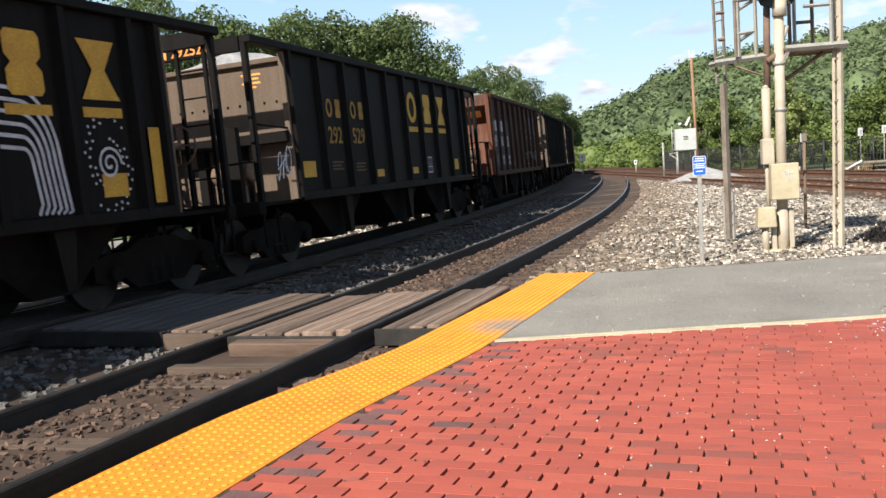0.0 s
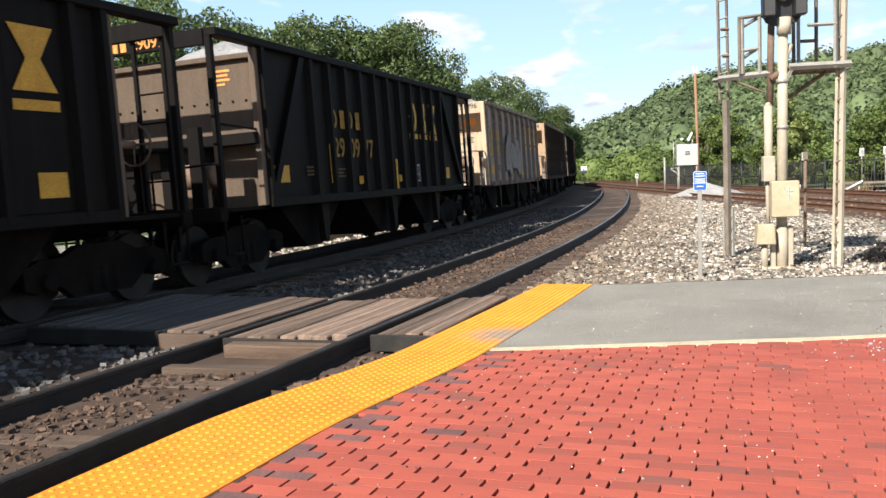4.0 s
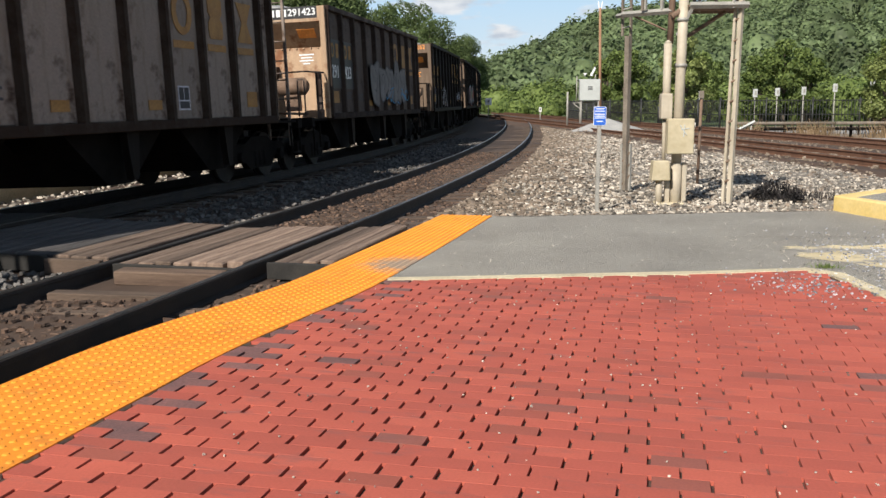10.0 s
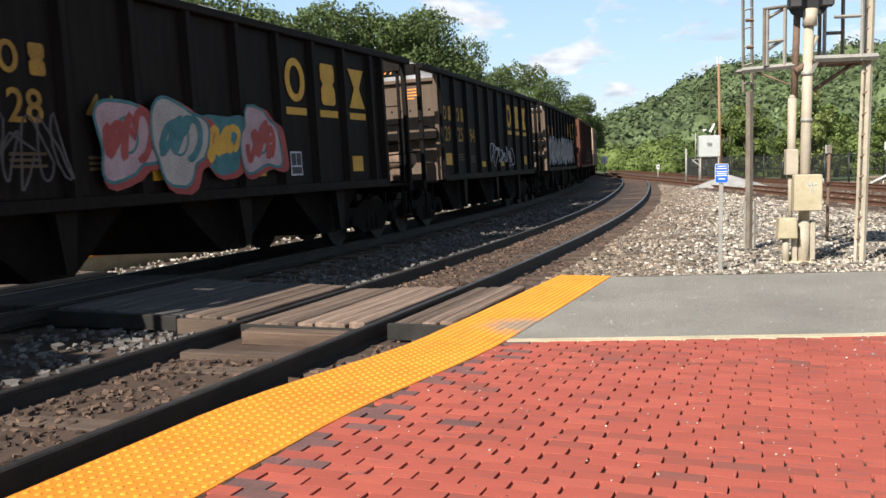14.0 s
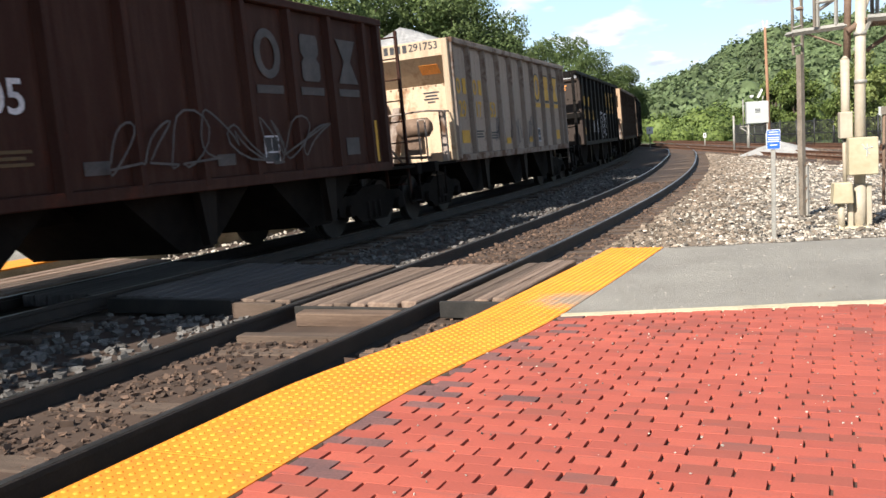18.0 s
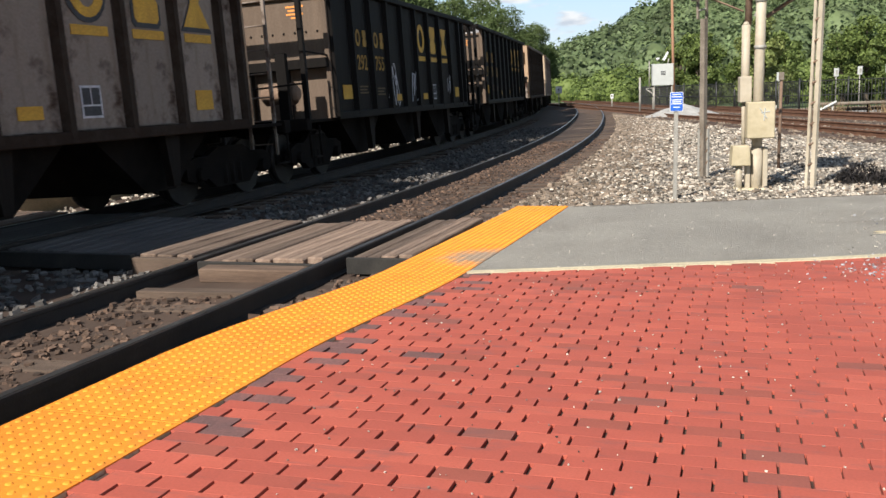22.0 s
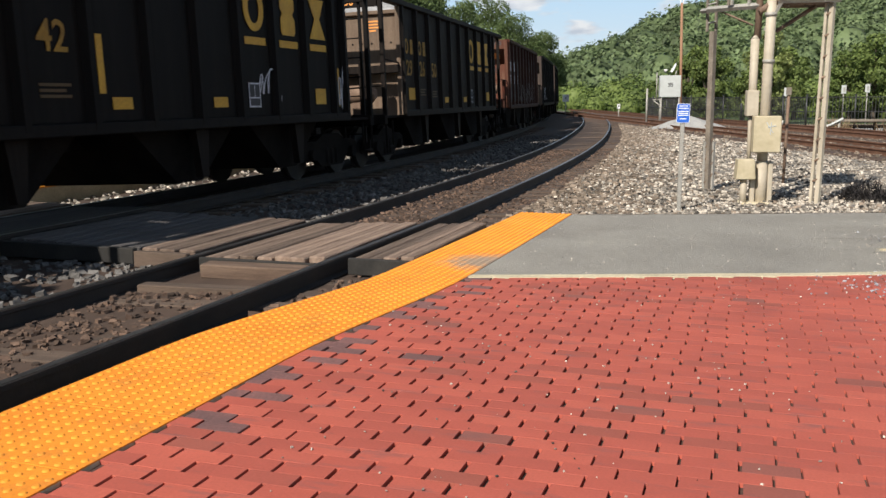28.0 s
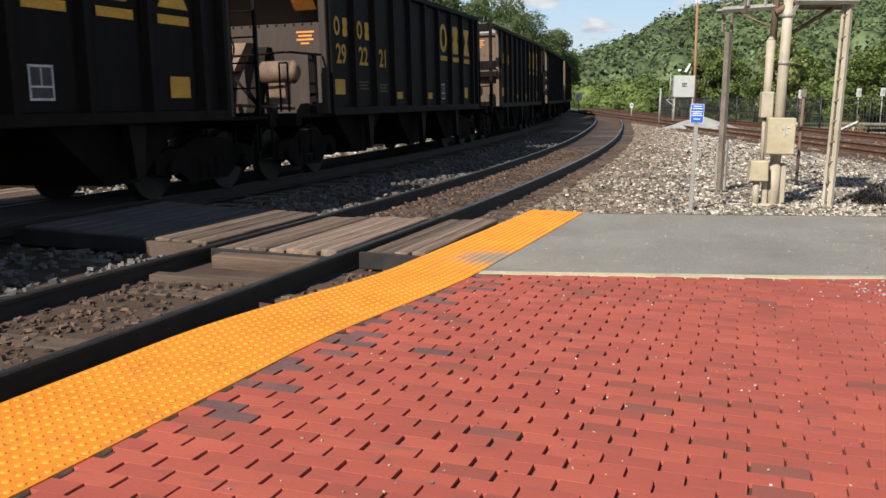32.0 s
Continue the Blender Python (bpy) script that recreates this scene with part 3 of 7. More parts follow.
part("end_timber", bm, M["timber_tan"], crossing, "squared tan end timber", Matrix.Translation(p) @ Matrix.Rotation(th + 0.05, 4, "Z") @ Matrix.Rotation(-0.05, 4, "Y"), 0.012)
bm = bmesh.new()
box(bm, -0.08, 0.08, -0.55, 0.5, -0.16, 0)
p, th = along(-0.10, 0.15, -0.215)
part("end_board", bm, M["tie"], crossing, "", Matrix.Translation(p) @ Matrix.Rotation(th + 0.1, 4, "Z"), 0.006)

# ---------------------------------------------------------------- platform across the train's track
far_platform = thing("platform", "low platform across the tracks with a yellow tactile edge", "platform", kind="structure")
bm = bmesh.new()
sweep(bm, [(-0.02, -0.03), (-0.02, -0.006), (0.02, 0.0), (0.78, 0.0), (0.78, -0.03)], steps(-30, 26, 1.0), lambda s: (6.4, 0.0))
part("tactile_edge", bm, M["tactile_dome"], far_platform, "yellow tactile edge strip")
bm = bmesh.new()
sweep(bm, [(0.0, -0.4), (0.0, -0.032), (0.77, -0.032), (0.77, -0.4)], steps(-30, 26, 1.0), lambda s: (6.4, 0.0))
part("kerb", bm, M["concrete"], far_platform, "pale concrete kerb")
bm = bmesh.new()
sweep(bm, [(0.79, -0.4), (0.79, -0.003), (5.0, -0.003), (5.0, -0.4)], steps(-30, 26, 1.0), lambda s: (6.4, 0.0))
part("paving", bm, M["asphalt"], far_platform, "grey asphalt paving")

# ---------------------------------------------------------------- kerbed island and worn patch
island = thing("kerb_island", "raised asphalt island with a yellow-painted concrete kerb", "kerb", kind="structure")
rim = [Vector(p) for p in ((4.30, 11.36, 0), (4.74, 9.75, 0), (5.25, 7.9, 0), (5.9, 5.6, 0), (8.5, 5.0, 0), (10.5, 12.6, 0), (5.2, 12.2, 0))]
mid_pt = sum(rim, Vector()) / len(rim)
inner = [p + (mid_pt - p).normalized() * 0.24 for p in rim]
bm = bmesh.new()
lo, up = [bm.verts.new((p.x, p.y, -0.3)) for p in rim], [bm.verts.new((p.x, p.y, 0.185)) for p in rim]
inn, inl = [bm.verts.new((p.x, p.y, 0.19)) for p in inner], [bm.verts.new((p.x, p.y, 0.1)) for p in inner]
for i in range(len(rim)):
    j = (i + 1) % len(rim)
    for q in ((lo, up), (up, inn), (inn, inl)):
        bm.faces.new((q[0][i], q[0][j], q[1][j], q[1][i]))
part("kerb", bm, M["kerb_yellow"], island, "yellow-painted concrete kerb", bevel=0.015)
bm = bmesh.new()
bm.faces.new([bm.verts.new((p.x, p.y, 0.175)) for p in inner])
part("paving", bm, M["asphalt"], island)

def worn_sand(name):
    """Pale sandy concrete showing through asphalt in shreds, denser towards the middle."""
    m, n, l, b = shader(name, 0.93)
    grain = noise_tex(n, l, 90, 3, 0.6)
    sand = ramp(n, l, noise_tex(n, l, 3.0, 5, 0.6), [(0.3, (0.42, 0.345, 0.20)), (0.7, (0.66, 0.56, 0.36))])
    tar = ramp(n, l, grain, [(0.3, (0.20, 0.19, 0.175)), (0.7, (0.33, 0.315, 0.29))])
    c = mix(n, l, ramp(n, l, noise_tex(n, l, 2.3, 8, 0.68, (0.8, 1.6, 1.0)), [(0.44, (0, 0, 0)), (0.52, (1, 1, 1))]), tar, sand)
    l.new(c, b.inputs["Base Color"])
    relief(n, l, b, grain, 0.5, 0.006)
    return m


M["patch"] = worn_sand("worn_concrete")
bm = bmesh.new()
ring = []
for i in range(90):
    a = i * math.tau / 90
    d = Vector((math.cos(a), math.sin(a), 0))
    r = 1 + 0.26 * noise.noise(d * 1.7 + Vector((0, 0, 3.3))) + 0.16 * noise.noise(d * 6 + Vector((0, 0, 1.3))) + 0.07 * noise.noise(d * 17)
    ring.append(bm.verts.new((4.12 + 1.42 * r * d.x - 0.12 * d.y, 7.85 + 0.80 * r * d.y - 0.25 * d.x, 0.004)))
bm.faces.new(ring)
part("patch", bm, M["patch"], platform, "pale sandy worn patch in the asphalt")
# strip of dark earth where the asphalt breaks off at the gravel
bm = bmesh.new()
prev = None
for i in range(61):
    x = 0.2 + 4.1 * i / 60
    y = 10.75 + 0.147 * x + 0.05 * noise.noise(Vector((x * 2.2, 1.0, 0)))
    row = [bm.verts.new((x, y - 0.05 - 0.05 * noise.noise(Vector((x * 5, 3.0, 0))), 0.005)), bm.verts.new((x, 10.93 + 0.147 * (x - 1.46) + 0.17 + 0.05 * noise.noise(Vector((x * 4, 9, 0))), -0.16))]
    if prev:
        bm.faces.new((prev[0], row[0], row[1], prev[1]))
    prev = row
part("broken_edge", bm, M["tie"], platform, "dark crumbled edge of the asphalt")
# green weed tuft in the corner of the border
bm = bmesh.new()
rt_ = random.Random(3)
for i in range(70):
    a, h = rt_.uniform(0, 6.28), rt_.uniform(0.02, 0.06)
    x, y = 2.80 + rt_.gauss(0, 0.05), 7.42 + rt_.gauss(0, 0.025)
    q = [bm.verts.new((x - 0.004, y, 0.002)), bm.verts.new((x + 0.004, y, 0.002)), bm.verts.new((x + math.cos(a) * h * 0.7, y + math.sin(a) * h * 0.7, h))]
    bm.faces.new(q)
tagged(part("weed_tuft", bm, M["leaf_bright"]), "small green weed tuft in the joint of the border", "weed", kind="stuff")
# a crack that runs into the patch
bm = bmesh.new()
prev = None
for i in range(25):
    x = 2.35 + 2.3 * i / 24
    y = 8.92 + 0.05 * x + 0.09 * noise.noise(Vector((x * 2.1, 0.3, 0)))
    w = 0.004 + 0.012 * abs(noise.noise(Vector((x * 3.0, 4.0, 0))))
    row = [bm.verts.new((x, y - w, 0.006)), bm.verts.new((x, y + w, 0.006))]
    if prev:
        bm.faces.new((prev[0], row[0], row[1], prev[1]))
    prev = row
part("crack", bm, M["tie"], platform, "dark crack in the asphalt")

# ---------------------------------------------------------------- signal mast and its frame
signal = thing("signal_mast", "cream-painted railway signal mast with a black signal head and equipment boxes", "railway signal", Matrix.Translation((2.98, 14.2, -0.22)))


def sig(name, a, b, r, mat, seg=12, r2=None, label=""):
    bm = bmesh.new()
    tube(bm, a, b, r, seg, r2)
    return part(name, bm, mat, signal, label)


sig("base", (0, 0, -0.1), (0, 0, 0.62), 0.085, M["mast"], 12)
sig("pole", (0, 0, 0.6), (0.04, 0, 3.56), 0.078, M["mast"], 16, 0.07)
for z in (2.05, 2.72):
    sig("clamp", (0.025, 0, z), (0.025, 0, z + 0.05), 0.088, M["steel"], 14)
for dx in (-0.13, 0.12):
    bm = bmesh.new()
    box(bm, dx - 0.035, dx + 0.035, -0.06, 0.06, -0.05, 0.62)
    part("footing", bm, M["mast"], signal, bevel=0.01)
bm = bmesh.new()
box(bm, -0.30, 0.16, -0.22, 0.18, -0.06, 0.02)
part("foundation", bm, M["concrete"], signal, bevel=0.015)
bm = bmesh.new()
box(bm, -0.19, 0.2, -0.27, -0.08, 0.76, 1.29)
bx = part("equipment_box", bm, M["boxcream"], signal, "cream equipment box with a chalk mark", bevel=0.015)
for z0 in (0.84, 1.16):
    bm = bmesh.new()
    tube(bm, (0.205, -0.26, z0), (0.205, -0.26, z0 + 0.07), 0.013, 8)
    part("hinge", bm, M["steel"], bx)
for a, b in (((-0.02, 1.2), (0.08, 1.05)), ((0.05, 1.2), (0.04, 1.02)), ((0.0, 1.13), (0.12, 1.15))):
    bm = bmesh.new()
    tube(bm, (a[0], -0.272, a[1]), (b[0], -0.272, b[1]), 0.008, 5)
    part("chalk_mark", bm, M["whitebox"], bx)
sig("conduit", (-0.17, 0.05, 1.28), (-0.17, 0.05, 2.40), 0.062, M["mast"], 12)
sig("conduit_cap", (-0.17, 0.05, 2.40), (-0.17, 0.05, 2.45), 0.062, M["mast"], 12, 0.02)
bm = bmesh.new()
box(bm, -0.26, -0.09, -0.05, 0.14, 1.28, 1.66)
part("junction_box", bm, M["mast"], signal, bevel=0.012)
bm = bmesh.new()
prism(bm, [(-0.40, 0.36), (-0.38, 0.66), (-0.14, 0.66), (-0.12, 0.36)], -0.22, 0.02)
jb = part("relay_box", bm, M["boxcream"], signal, "stained low relay box", bevel=0.012)
sig("box_leg", (-0.27, -0.1, -0.05), (-0.27, -0.1, 0.37), 0.05, M["mast"])
sig("cable_pipe", (-0.18, 0.06, 0.62), (-0.19, 0.05, 1.3), 0.03, M["mast"])
M["lens"] = surface("lens_glass", (0.05, 0.055, 0.06), (0.10, 0.105, 0.115), 3, 30, 0.25, bump=0.05)
# signal head: backboard, hood and lamp, above a collar
sig("collar", (0.045, -0.03, 3.42), (0.05, -0.03, 3.66), 0.10, M["mast"], 14)
bm = bmesh.new()
prof = [(-0.26, 3.72), (-0.20, 3.60), (0.0, 3.53), (0.22, 3.58), (0.32, 3.70), (0.34, 4.6), (-0.28, 4.6)]
prism(bm, prof, -0.02, 0.03)
part("backboard", bm, M["black"], signal, "black signal backboard", bevel=0.01)
for side, x0, x1 in ((-1, -0.27, -0.10), (1, 0.16, 0.33)):
    bm = bmesh.new()
    prism(bm, [(x0, 0.0), (x1, -0.12), (x1, -0.26), (x0, -0.2)], 3.66, 4.5, "z")
    part("hood", bm, M["black"], signal, "black hood beside the lamps", bevel=0.02)
for z in (3.98, 4.34):
    bm = bmesh.new()
    tube(bm, (0.03, -0.02, z), (0.03, -0.12, z), 0.10, 18, 0.085)
    lp = part("lamp", bm, M["legsteel"], signal, "unlit round lamp")
    bm = bmesh.new()
    tube(bm, (0.03, -0.12, z), (0.03, -0.135, z), 0.08, 18, 0.05)
    part("lens", bm, M["lens"], lp)
sig("bracket", (-0.14, 0.0, 2.78), (0.05, 0.0, 2.92), 0.045, M["ruststeel"], 8)
sig("bracket", (0.05, 0.0, 3.0), (0.16, 0.06, 3.28), 0.035, M["mast"], 8)
sig("back_pipe", (-0.13, 0.12, 2.4), (-0.10, 0.12, 3.62), 0.05, M["ruststeel"], 10)
sig("finial", (0.05, 0.0, 4.55), (0.05, 0.0, 4.75), 0.05, M["black"], 10)

frame_stand = thing("signal_platform", "galvanised steel working platform on two lattice legs with a ladder", "signal platform", Matrix.Translation((2.6, 14.5, -0.2)))
fx, fy, fz = 2.6, 14.5, -0.2


def fr(name, a, b, w, mat=None, label="", parent=None):
    """A square bar between two points of the world."""
    bm = bmesh.new()
    tube(bm, Vector(a) - Vector((fx, fy, fz)), Vector(b) - Vector((fx, fy, fz)), w, 4)
    return part(name, bm, mat or M["steel"], frame_stand if parent is None else parent, label)


# left leg with ladder
leg = fr("leg", (2.50, 16.1, -0.2), (2.50, 16.1, 2.42), 0.062, M["legsteel"], "ladder leg")
for dx in (-0.06, 0.08):
    fr("stile", (2.46 + dx, 16.1, 2.42), (2.43 + dx, 16.1, 5.2), 0.026, M["legsteel"])
    fr("foot", (2.50 + dx, 16.1, -0.3), (2.50 + dx, 16.1, 0.6), 0.03)
for i in range(9):
    z = 2.55 + 0.3 * i
    fr("rung", (2.40, 16.08, z), (2.53, 16.08, z + 0.03), 0.014)
for i in range(4):
    z = -0.1 + 0.2 * i
    fr("lacing", (2.44, 16.08, z), (2.58, 16.08, z + 0.16), 0.012, M["ruststeel"])
# right leg, a light lattice post that leans a little
fr("leg", (3.80, 14.2, -0.25), (3.88, 14.2, 3.9), 0.045, M["mast"], "leaning lattice post")
fr("leg", (3.72, 14.25, -0.25), (3.82, 14.25, 3.9), 0.03, M["mast"])
for i in range(12):
    z = 0.1 + 0.3 * i
    fr("lacing", (3.72 + 0.024 * z, 14.21, z), (3.80 + 0.02 * z, 14.19, z + 0.05), 0.018, M["ruststeel"])
# decks
fr("deck_beam", (2.16, 14.6, 2.64), (2.86, 14.3, 2.66), 0.045)
fr("deck_beam", (2.30, 16.1, 2.75), (2.86, 14.5, 2.68), 0.04)
fr("deck_beam", (3.08, 14.1, 2.72), (3.94, 14.1, 2.72), 0.05)
fr("deck_beam", (3.08, 14.9, 2.72), (3.94, 14.9, 2.72), 0.05, M["ruststeel"])
bm = bmesh.new()
box(bm, 0.46, 1.32, -0.4, 0.4, 2.90, 2.93)
part("deck_grating", bm, M["ruststeel"], frame_stand, "dark steel deck grating")
# hand rails round the decks
for x, y, z1, mat in ((2.44, 14.4, 3.52, M["legsteel"]), (2.48, 14.4, 3.52, M["steel"]), (2.72, 14.35, 3.5, M["steel"]), (3.30, 14.8, 4.2, M["legsteel"]), (3.36, 14.75, 4.2, M["steel"]), (3.63, 14.8, 4.0, M["legsteel"]), (3.72, 14.1, 4.2, M["steel"])):
    fr("rail_post", (x, y, 2.68), (x, y, z1), 0.028, mat)
for a, b, mat in (((2.42, 14.4, 3.5), (2.74, 14.35, 3.52), M["legsteel"]), ((2.46, 14.4, 3.02), (2.74, 14.35, 3.04), M["steel"]), ((2.50, 14.45, 3.38), (2.72, 14.4, 3.5), M["steel"]), ((2.50, 14.45, 2.92), (2.72, 14.4, 3.06), M["steel"]),
                  ((2.20, 14.6, 3.38), (2.32, 14.6, 3.38), M["ruststeel"]), ((2.22, 14.6, 2.98), (2.32, 14.6, 2.98), M["ruststeel"]), ((3.34, 14.1, 3.30), (3.74, 14.1, 3.30), M["steel"]), ((3.36, 14.8, 3.16), (3.64, 14.8, 3.16), M["legsteel"]),
                  ((3.34, 14.1, 3.94), (3.74, 14.1, 3.94), M["legsteel"]), ((3.36, 14.8, 3.80), (3.64, 14.8, 3.80), M["legsteel"])):
    fr("hand_rail", a, b, 0.026, mat)
fr("brace", (3.15, 14.5, 2.30), (3.70, 14.5, 2.66), 0.03, M["ruststeel"])
fr("brace", (2.34, 14.6, 2.62), (2.78, 14.3, 2.38), 0.014, M["ruststeel"])
fr("brace", (2.94, 14.25, 2.3), (3.12, 14.12, 2.68), 0.03)

# thin post with a small plate behind the mast
marker = thing("marker_post", "thin rusty marker post with a small dull plate", "marker post", Matrix.Translation((4.05, 17.4, -0.25)))
bm = bmesh.new()
tube(bm, (0, 0, -0.1), (0.02, 0, 1.75), 0.028, 8)
part("post", bm, M["ruststeel"], marker)
bm = bmesh.new()
box(bm, -0.035, 0.055, -0.05, -0.03, 1.62, 1.76)
part("plate", bm, M["legsteel"], marker, bevel=0.004)


def blue_sign(x, y, z, top, w, h, lean):
    t = thing("sign", "small blue sign with white lines of text on a grey post", "sign", Matrix.Translation((x, y, z)) @ Matrix.Rotation(math.radians(lean), 4, "Y"), group="blue platform signs")
    bm = bmesh.new()
    box(bm, -0.028, 0.028, -0.022, 0.022, -0.15, top - 0.05)
    part("post", bm, M["steel"], t, bevel=0.006)
    bm = bmesh.new()
    ring = []
    r = 0.018
    for cx, cz, a0 in ((w / 2 - r, top - r, 0), (-w / 2 + r, top - r, 90), (-w / 2 + r, top - h + r, 180), (w / 2 - r, top - h + r, 270)):
        ring += [(cx + r * math.cos(radians(a0 + k * 30)), cz + r * math.sin(radians(a0 + k * 30))) for k in range(4)]
    prism(bm, ring, -0.034, -0.026)
    pl = part("plate", bm, M["white"], t, "white-edged sign plate")
    bm = bmesh.new()
    prism(bm, [(a * 0.93, top - h / 2 + (b - top + h / 2) * 0.95) for a, b in ring], -0.037, -0.033)
    part("field", bm, M["blue"], pl, "blue sign face")
    for k, (ww, dz) in enumerate(((0.32, 0.12), (0.38, 0.24), (0.40, 0.40), (0.36, 0.50), (0.40, 0.60), (0.25, 0.78))):
        bm = bmesh.new()
        box(bm, -w * ww, w * ww, -0.039, -0.036, top - h * dz - 0.007, top - h * dz + 0.005)
        part("text_line", bm, M["white"], pl)
    return t


blue_sign(1.64, 13.0, -0.2, 1.46, 0.175, 0.26, 0.6)
blue_sign(5.53, 12.1, 0.1, 1.33, 0.18, 0.235, -1.8)

# ---------------------------------------------------------------- far side: cabinet, pole, mound, board
cab = thing("relay_cabinet", "pale grey relay cabinet on steel legs with small antennas", "cabinet", Matrix.Translation((6.3, 55, -0.35)))
bm = bmesh.new()
box(bm, -0.6, 0.58, -0.4, 0.4, 1.70, 2.92)
cb = part("body", bm, M["whitebox"], cab, bevel=0.02)
for z in (2.46, 2.38, 2.30):
    bm = bmesh.new()
    box(bm, -0.14, 0.14, -0.412, -0.401, z, z + 0.04)
    part("text_line", bm, M["spray_dark"], cb)
for x in (-0.5, 0.5):
    for y in (-0.3, 0.3):
        bm = bmesh.new()
        tube(bm, (x, y, 0), (x, y, 1.72), 0.045, 6)
        part("leg", bm, M["steel"], cab)
for a, b in (((-0.95, 0, 1.55), (0.5, 0, 1.62)), ((-0.9, 0, 1.5), (-0.2, 0, 1.0)), ((-0.75, -0.1, 1.6), (-0.75, -0.1, 3.1)), ((0.3, 0, 2.9), (0.35, 0, 3.2))):
    bm = bmesh.new()
    tube(bm, a, b, 0.035, 6)
    part("bracket", bm, M["steel"], cab)
bm = bmesh.new()
prism(bm, [(0.0, 3.15), (0.12, 3.1), (0.34, 3.55), (0.28, 3.62)], -0.1, 0.1)
part("solar_panel", bm, M["white"], cab, "small tilted panel")
bm = bmesh.new()
tube(bm, (-0.3, 0, 3.2), (-0.18, -0.1, 3.25), 0.1, 10, 0.02)
part("antenna", bm, M["white"], cab)
bm = bmesh.new()
tube(bm, (-1.25, 0.2, 0), (-1.25, 0.2, 2.2), 0.06, 8)
part("side_post", bm, M["steel"], cab)

pole = thing("utility_pole", "tall slim brown utility pole with a fork at its top", "pole", Matrix.Translation((7.6, 60, -0.4)))
bm = bmesh.new()
tube(bm, (0, 0, -0.2), (-0.16, 0, 7.5), 0.105, 10, 0.075)
M["polewood"] = surface("pole_wood", (0.24, 0.13, 0.07), (0.36, 0.20, 0.12), 2, 30, 0.85, stretch=(4, 4, 0.4))
part("shaft", bm, M["polewood"], pole)
for dx in (-0.28, -0.02):
    bm = bmesh.new()
    tube(bm, (-0.16, 0, 7.0), (dx, 0, 7.9), 0.03, 6)
    part("fork", bm, M["white"], pole)

bm = bmesh.new()
rows_ = []
for i in range(13):
    r = 2.1 * i / 12
    row = []
    for j in range(24):
        a = j * math.tau / 24
        k = 1 + 0.15 * noise.noise(Vector((math.cos(a) * 2, math.sin(a) * 2, 0.3)))
        h = 0.85 * max(0, 1 - r / 2.1) ** 0.9 + 0.05 * noise.noise(Vector((r * math.cos(a) * 3, r * math.sin(a) * 3, 1)))
        row.append(bm.verts.new((6.3 + 1.15 * k * r * math.cos(a), 46.5 + k * r * math.sin(a), -0.45 + h + 0.06)))
    rows_.append(row)
for a, b in zip(rows_, rows_[1:]):
    for j in range(24):
        bm.faces.new((a[j], a[(j + 1) % 24], b[(j + 1) % 24], b[j]))
M["mound"] = surface("grey_gravel", (0.30, 0.30, 0.29), (0.44, 0.43, 0.41), 1.5, 14, 0.95, bump=0.9, dist=0.05)
tagged(part("gravel_mound", bm, M["mound"]), "low heap of pale grey gravel by the tracks", "gravel heap", kind="stuff")

for x, y, w, z0, z1 in ((0.55, 80, 0.55, 1.0, 1.6), (4.5, 72, 0.22, 0.5, 0.85)):
    t = thing("track_board", "small white square board on a post by the track", "sign", Matrix.Translation((x, y, -0.4)), group="white trackside boards")
    bm = bmesh.new()
    tube(bm, (0, 0, -0.1), (0, 0, z0 + 0.5), 0.04, 8)
    part("post", bm, M["steel"], t)
    bm = bmesh.new()
    box(bm, -w / 2, w / 2, -0.06, -0.03, z0 + 0.4, z1 + 0.4)
    pb = part("plate", bm, M["white"], t, bevel=0.01)
    bm = bmesh.new()
    box(bm, -0.05, 0.05, -0.068, -0.06, (z0 + z1) / 2 + 0.35, (z0 + z1) / 2 + 0.5)
    part("mark", bm, M["spray_dark"], pb)

# verge, pale road behind the main line, guard rail, fence, parking signs
bm = bmesh.new()
vs = [bm.verts.new(p) for p in ((9.0, 41, -0.41), (17.0, 18, -0.41), (30, -10, -0.41), (90, -10, -0.41), (90, 62, -0.41), (6.5, 62, -0.41))]
bm.faces.new(vs)
tagged(part("verge", bm, M["earth"]), "dry brown earth verge beside the main line", "ground", kind="structure")
M["road"] = surface("pale_road", (0.26, 0.25, 0.24), (0.36, 0.35, 0.33), 0.4, 40, 0.9, bump=0.3)
bm = bmesh.new()
vs = [bm.verts.new((x, y, -0.40)) for x, y in ((11.6, 40.0), (13.6, 33.5), (17.5, 28.0), (60, 20), (60, 42.8), (12.0, 42.8))]
bm.faces.new(vs)
tagged(part("road", bm, M["road"]), "pale paved road behind the main line", "road", kind="structure")
bm = bmesh.new()
vs = [bm.verts.new((x, y, -0.40)) for x, y in ((10.0, 48.5), (60, 46.5), (60, 58), (9.0, 58))]
bm.faces.new(vs)
tagged(part("car_park", bm, M["road"]), "pale paved car park behind the fence", "road", kind="structure")

guard = thing("guard_rail", "low dark steel guard rail on short posts beside dry weeds", "guard rail")
GR = [(12.0, 44.2), (16.5, 44.0), (21.0, 43.6), (25.5, 43.2), (30.0, 42.8)]
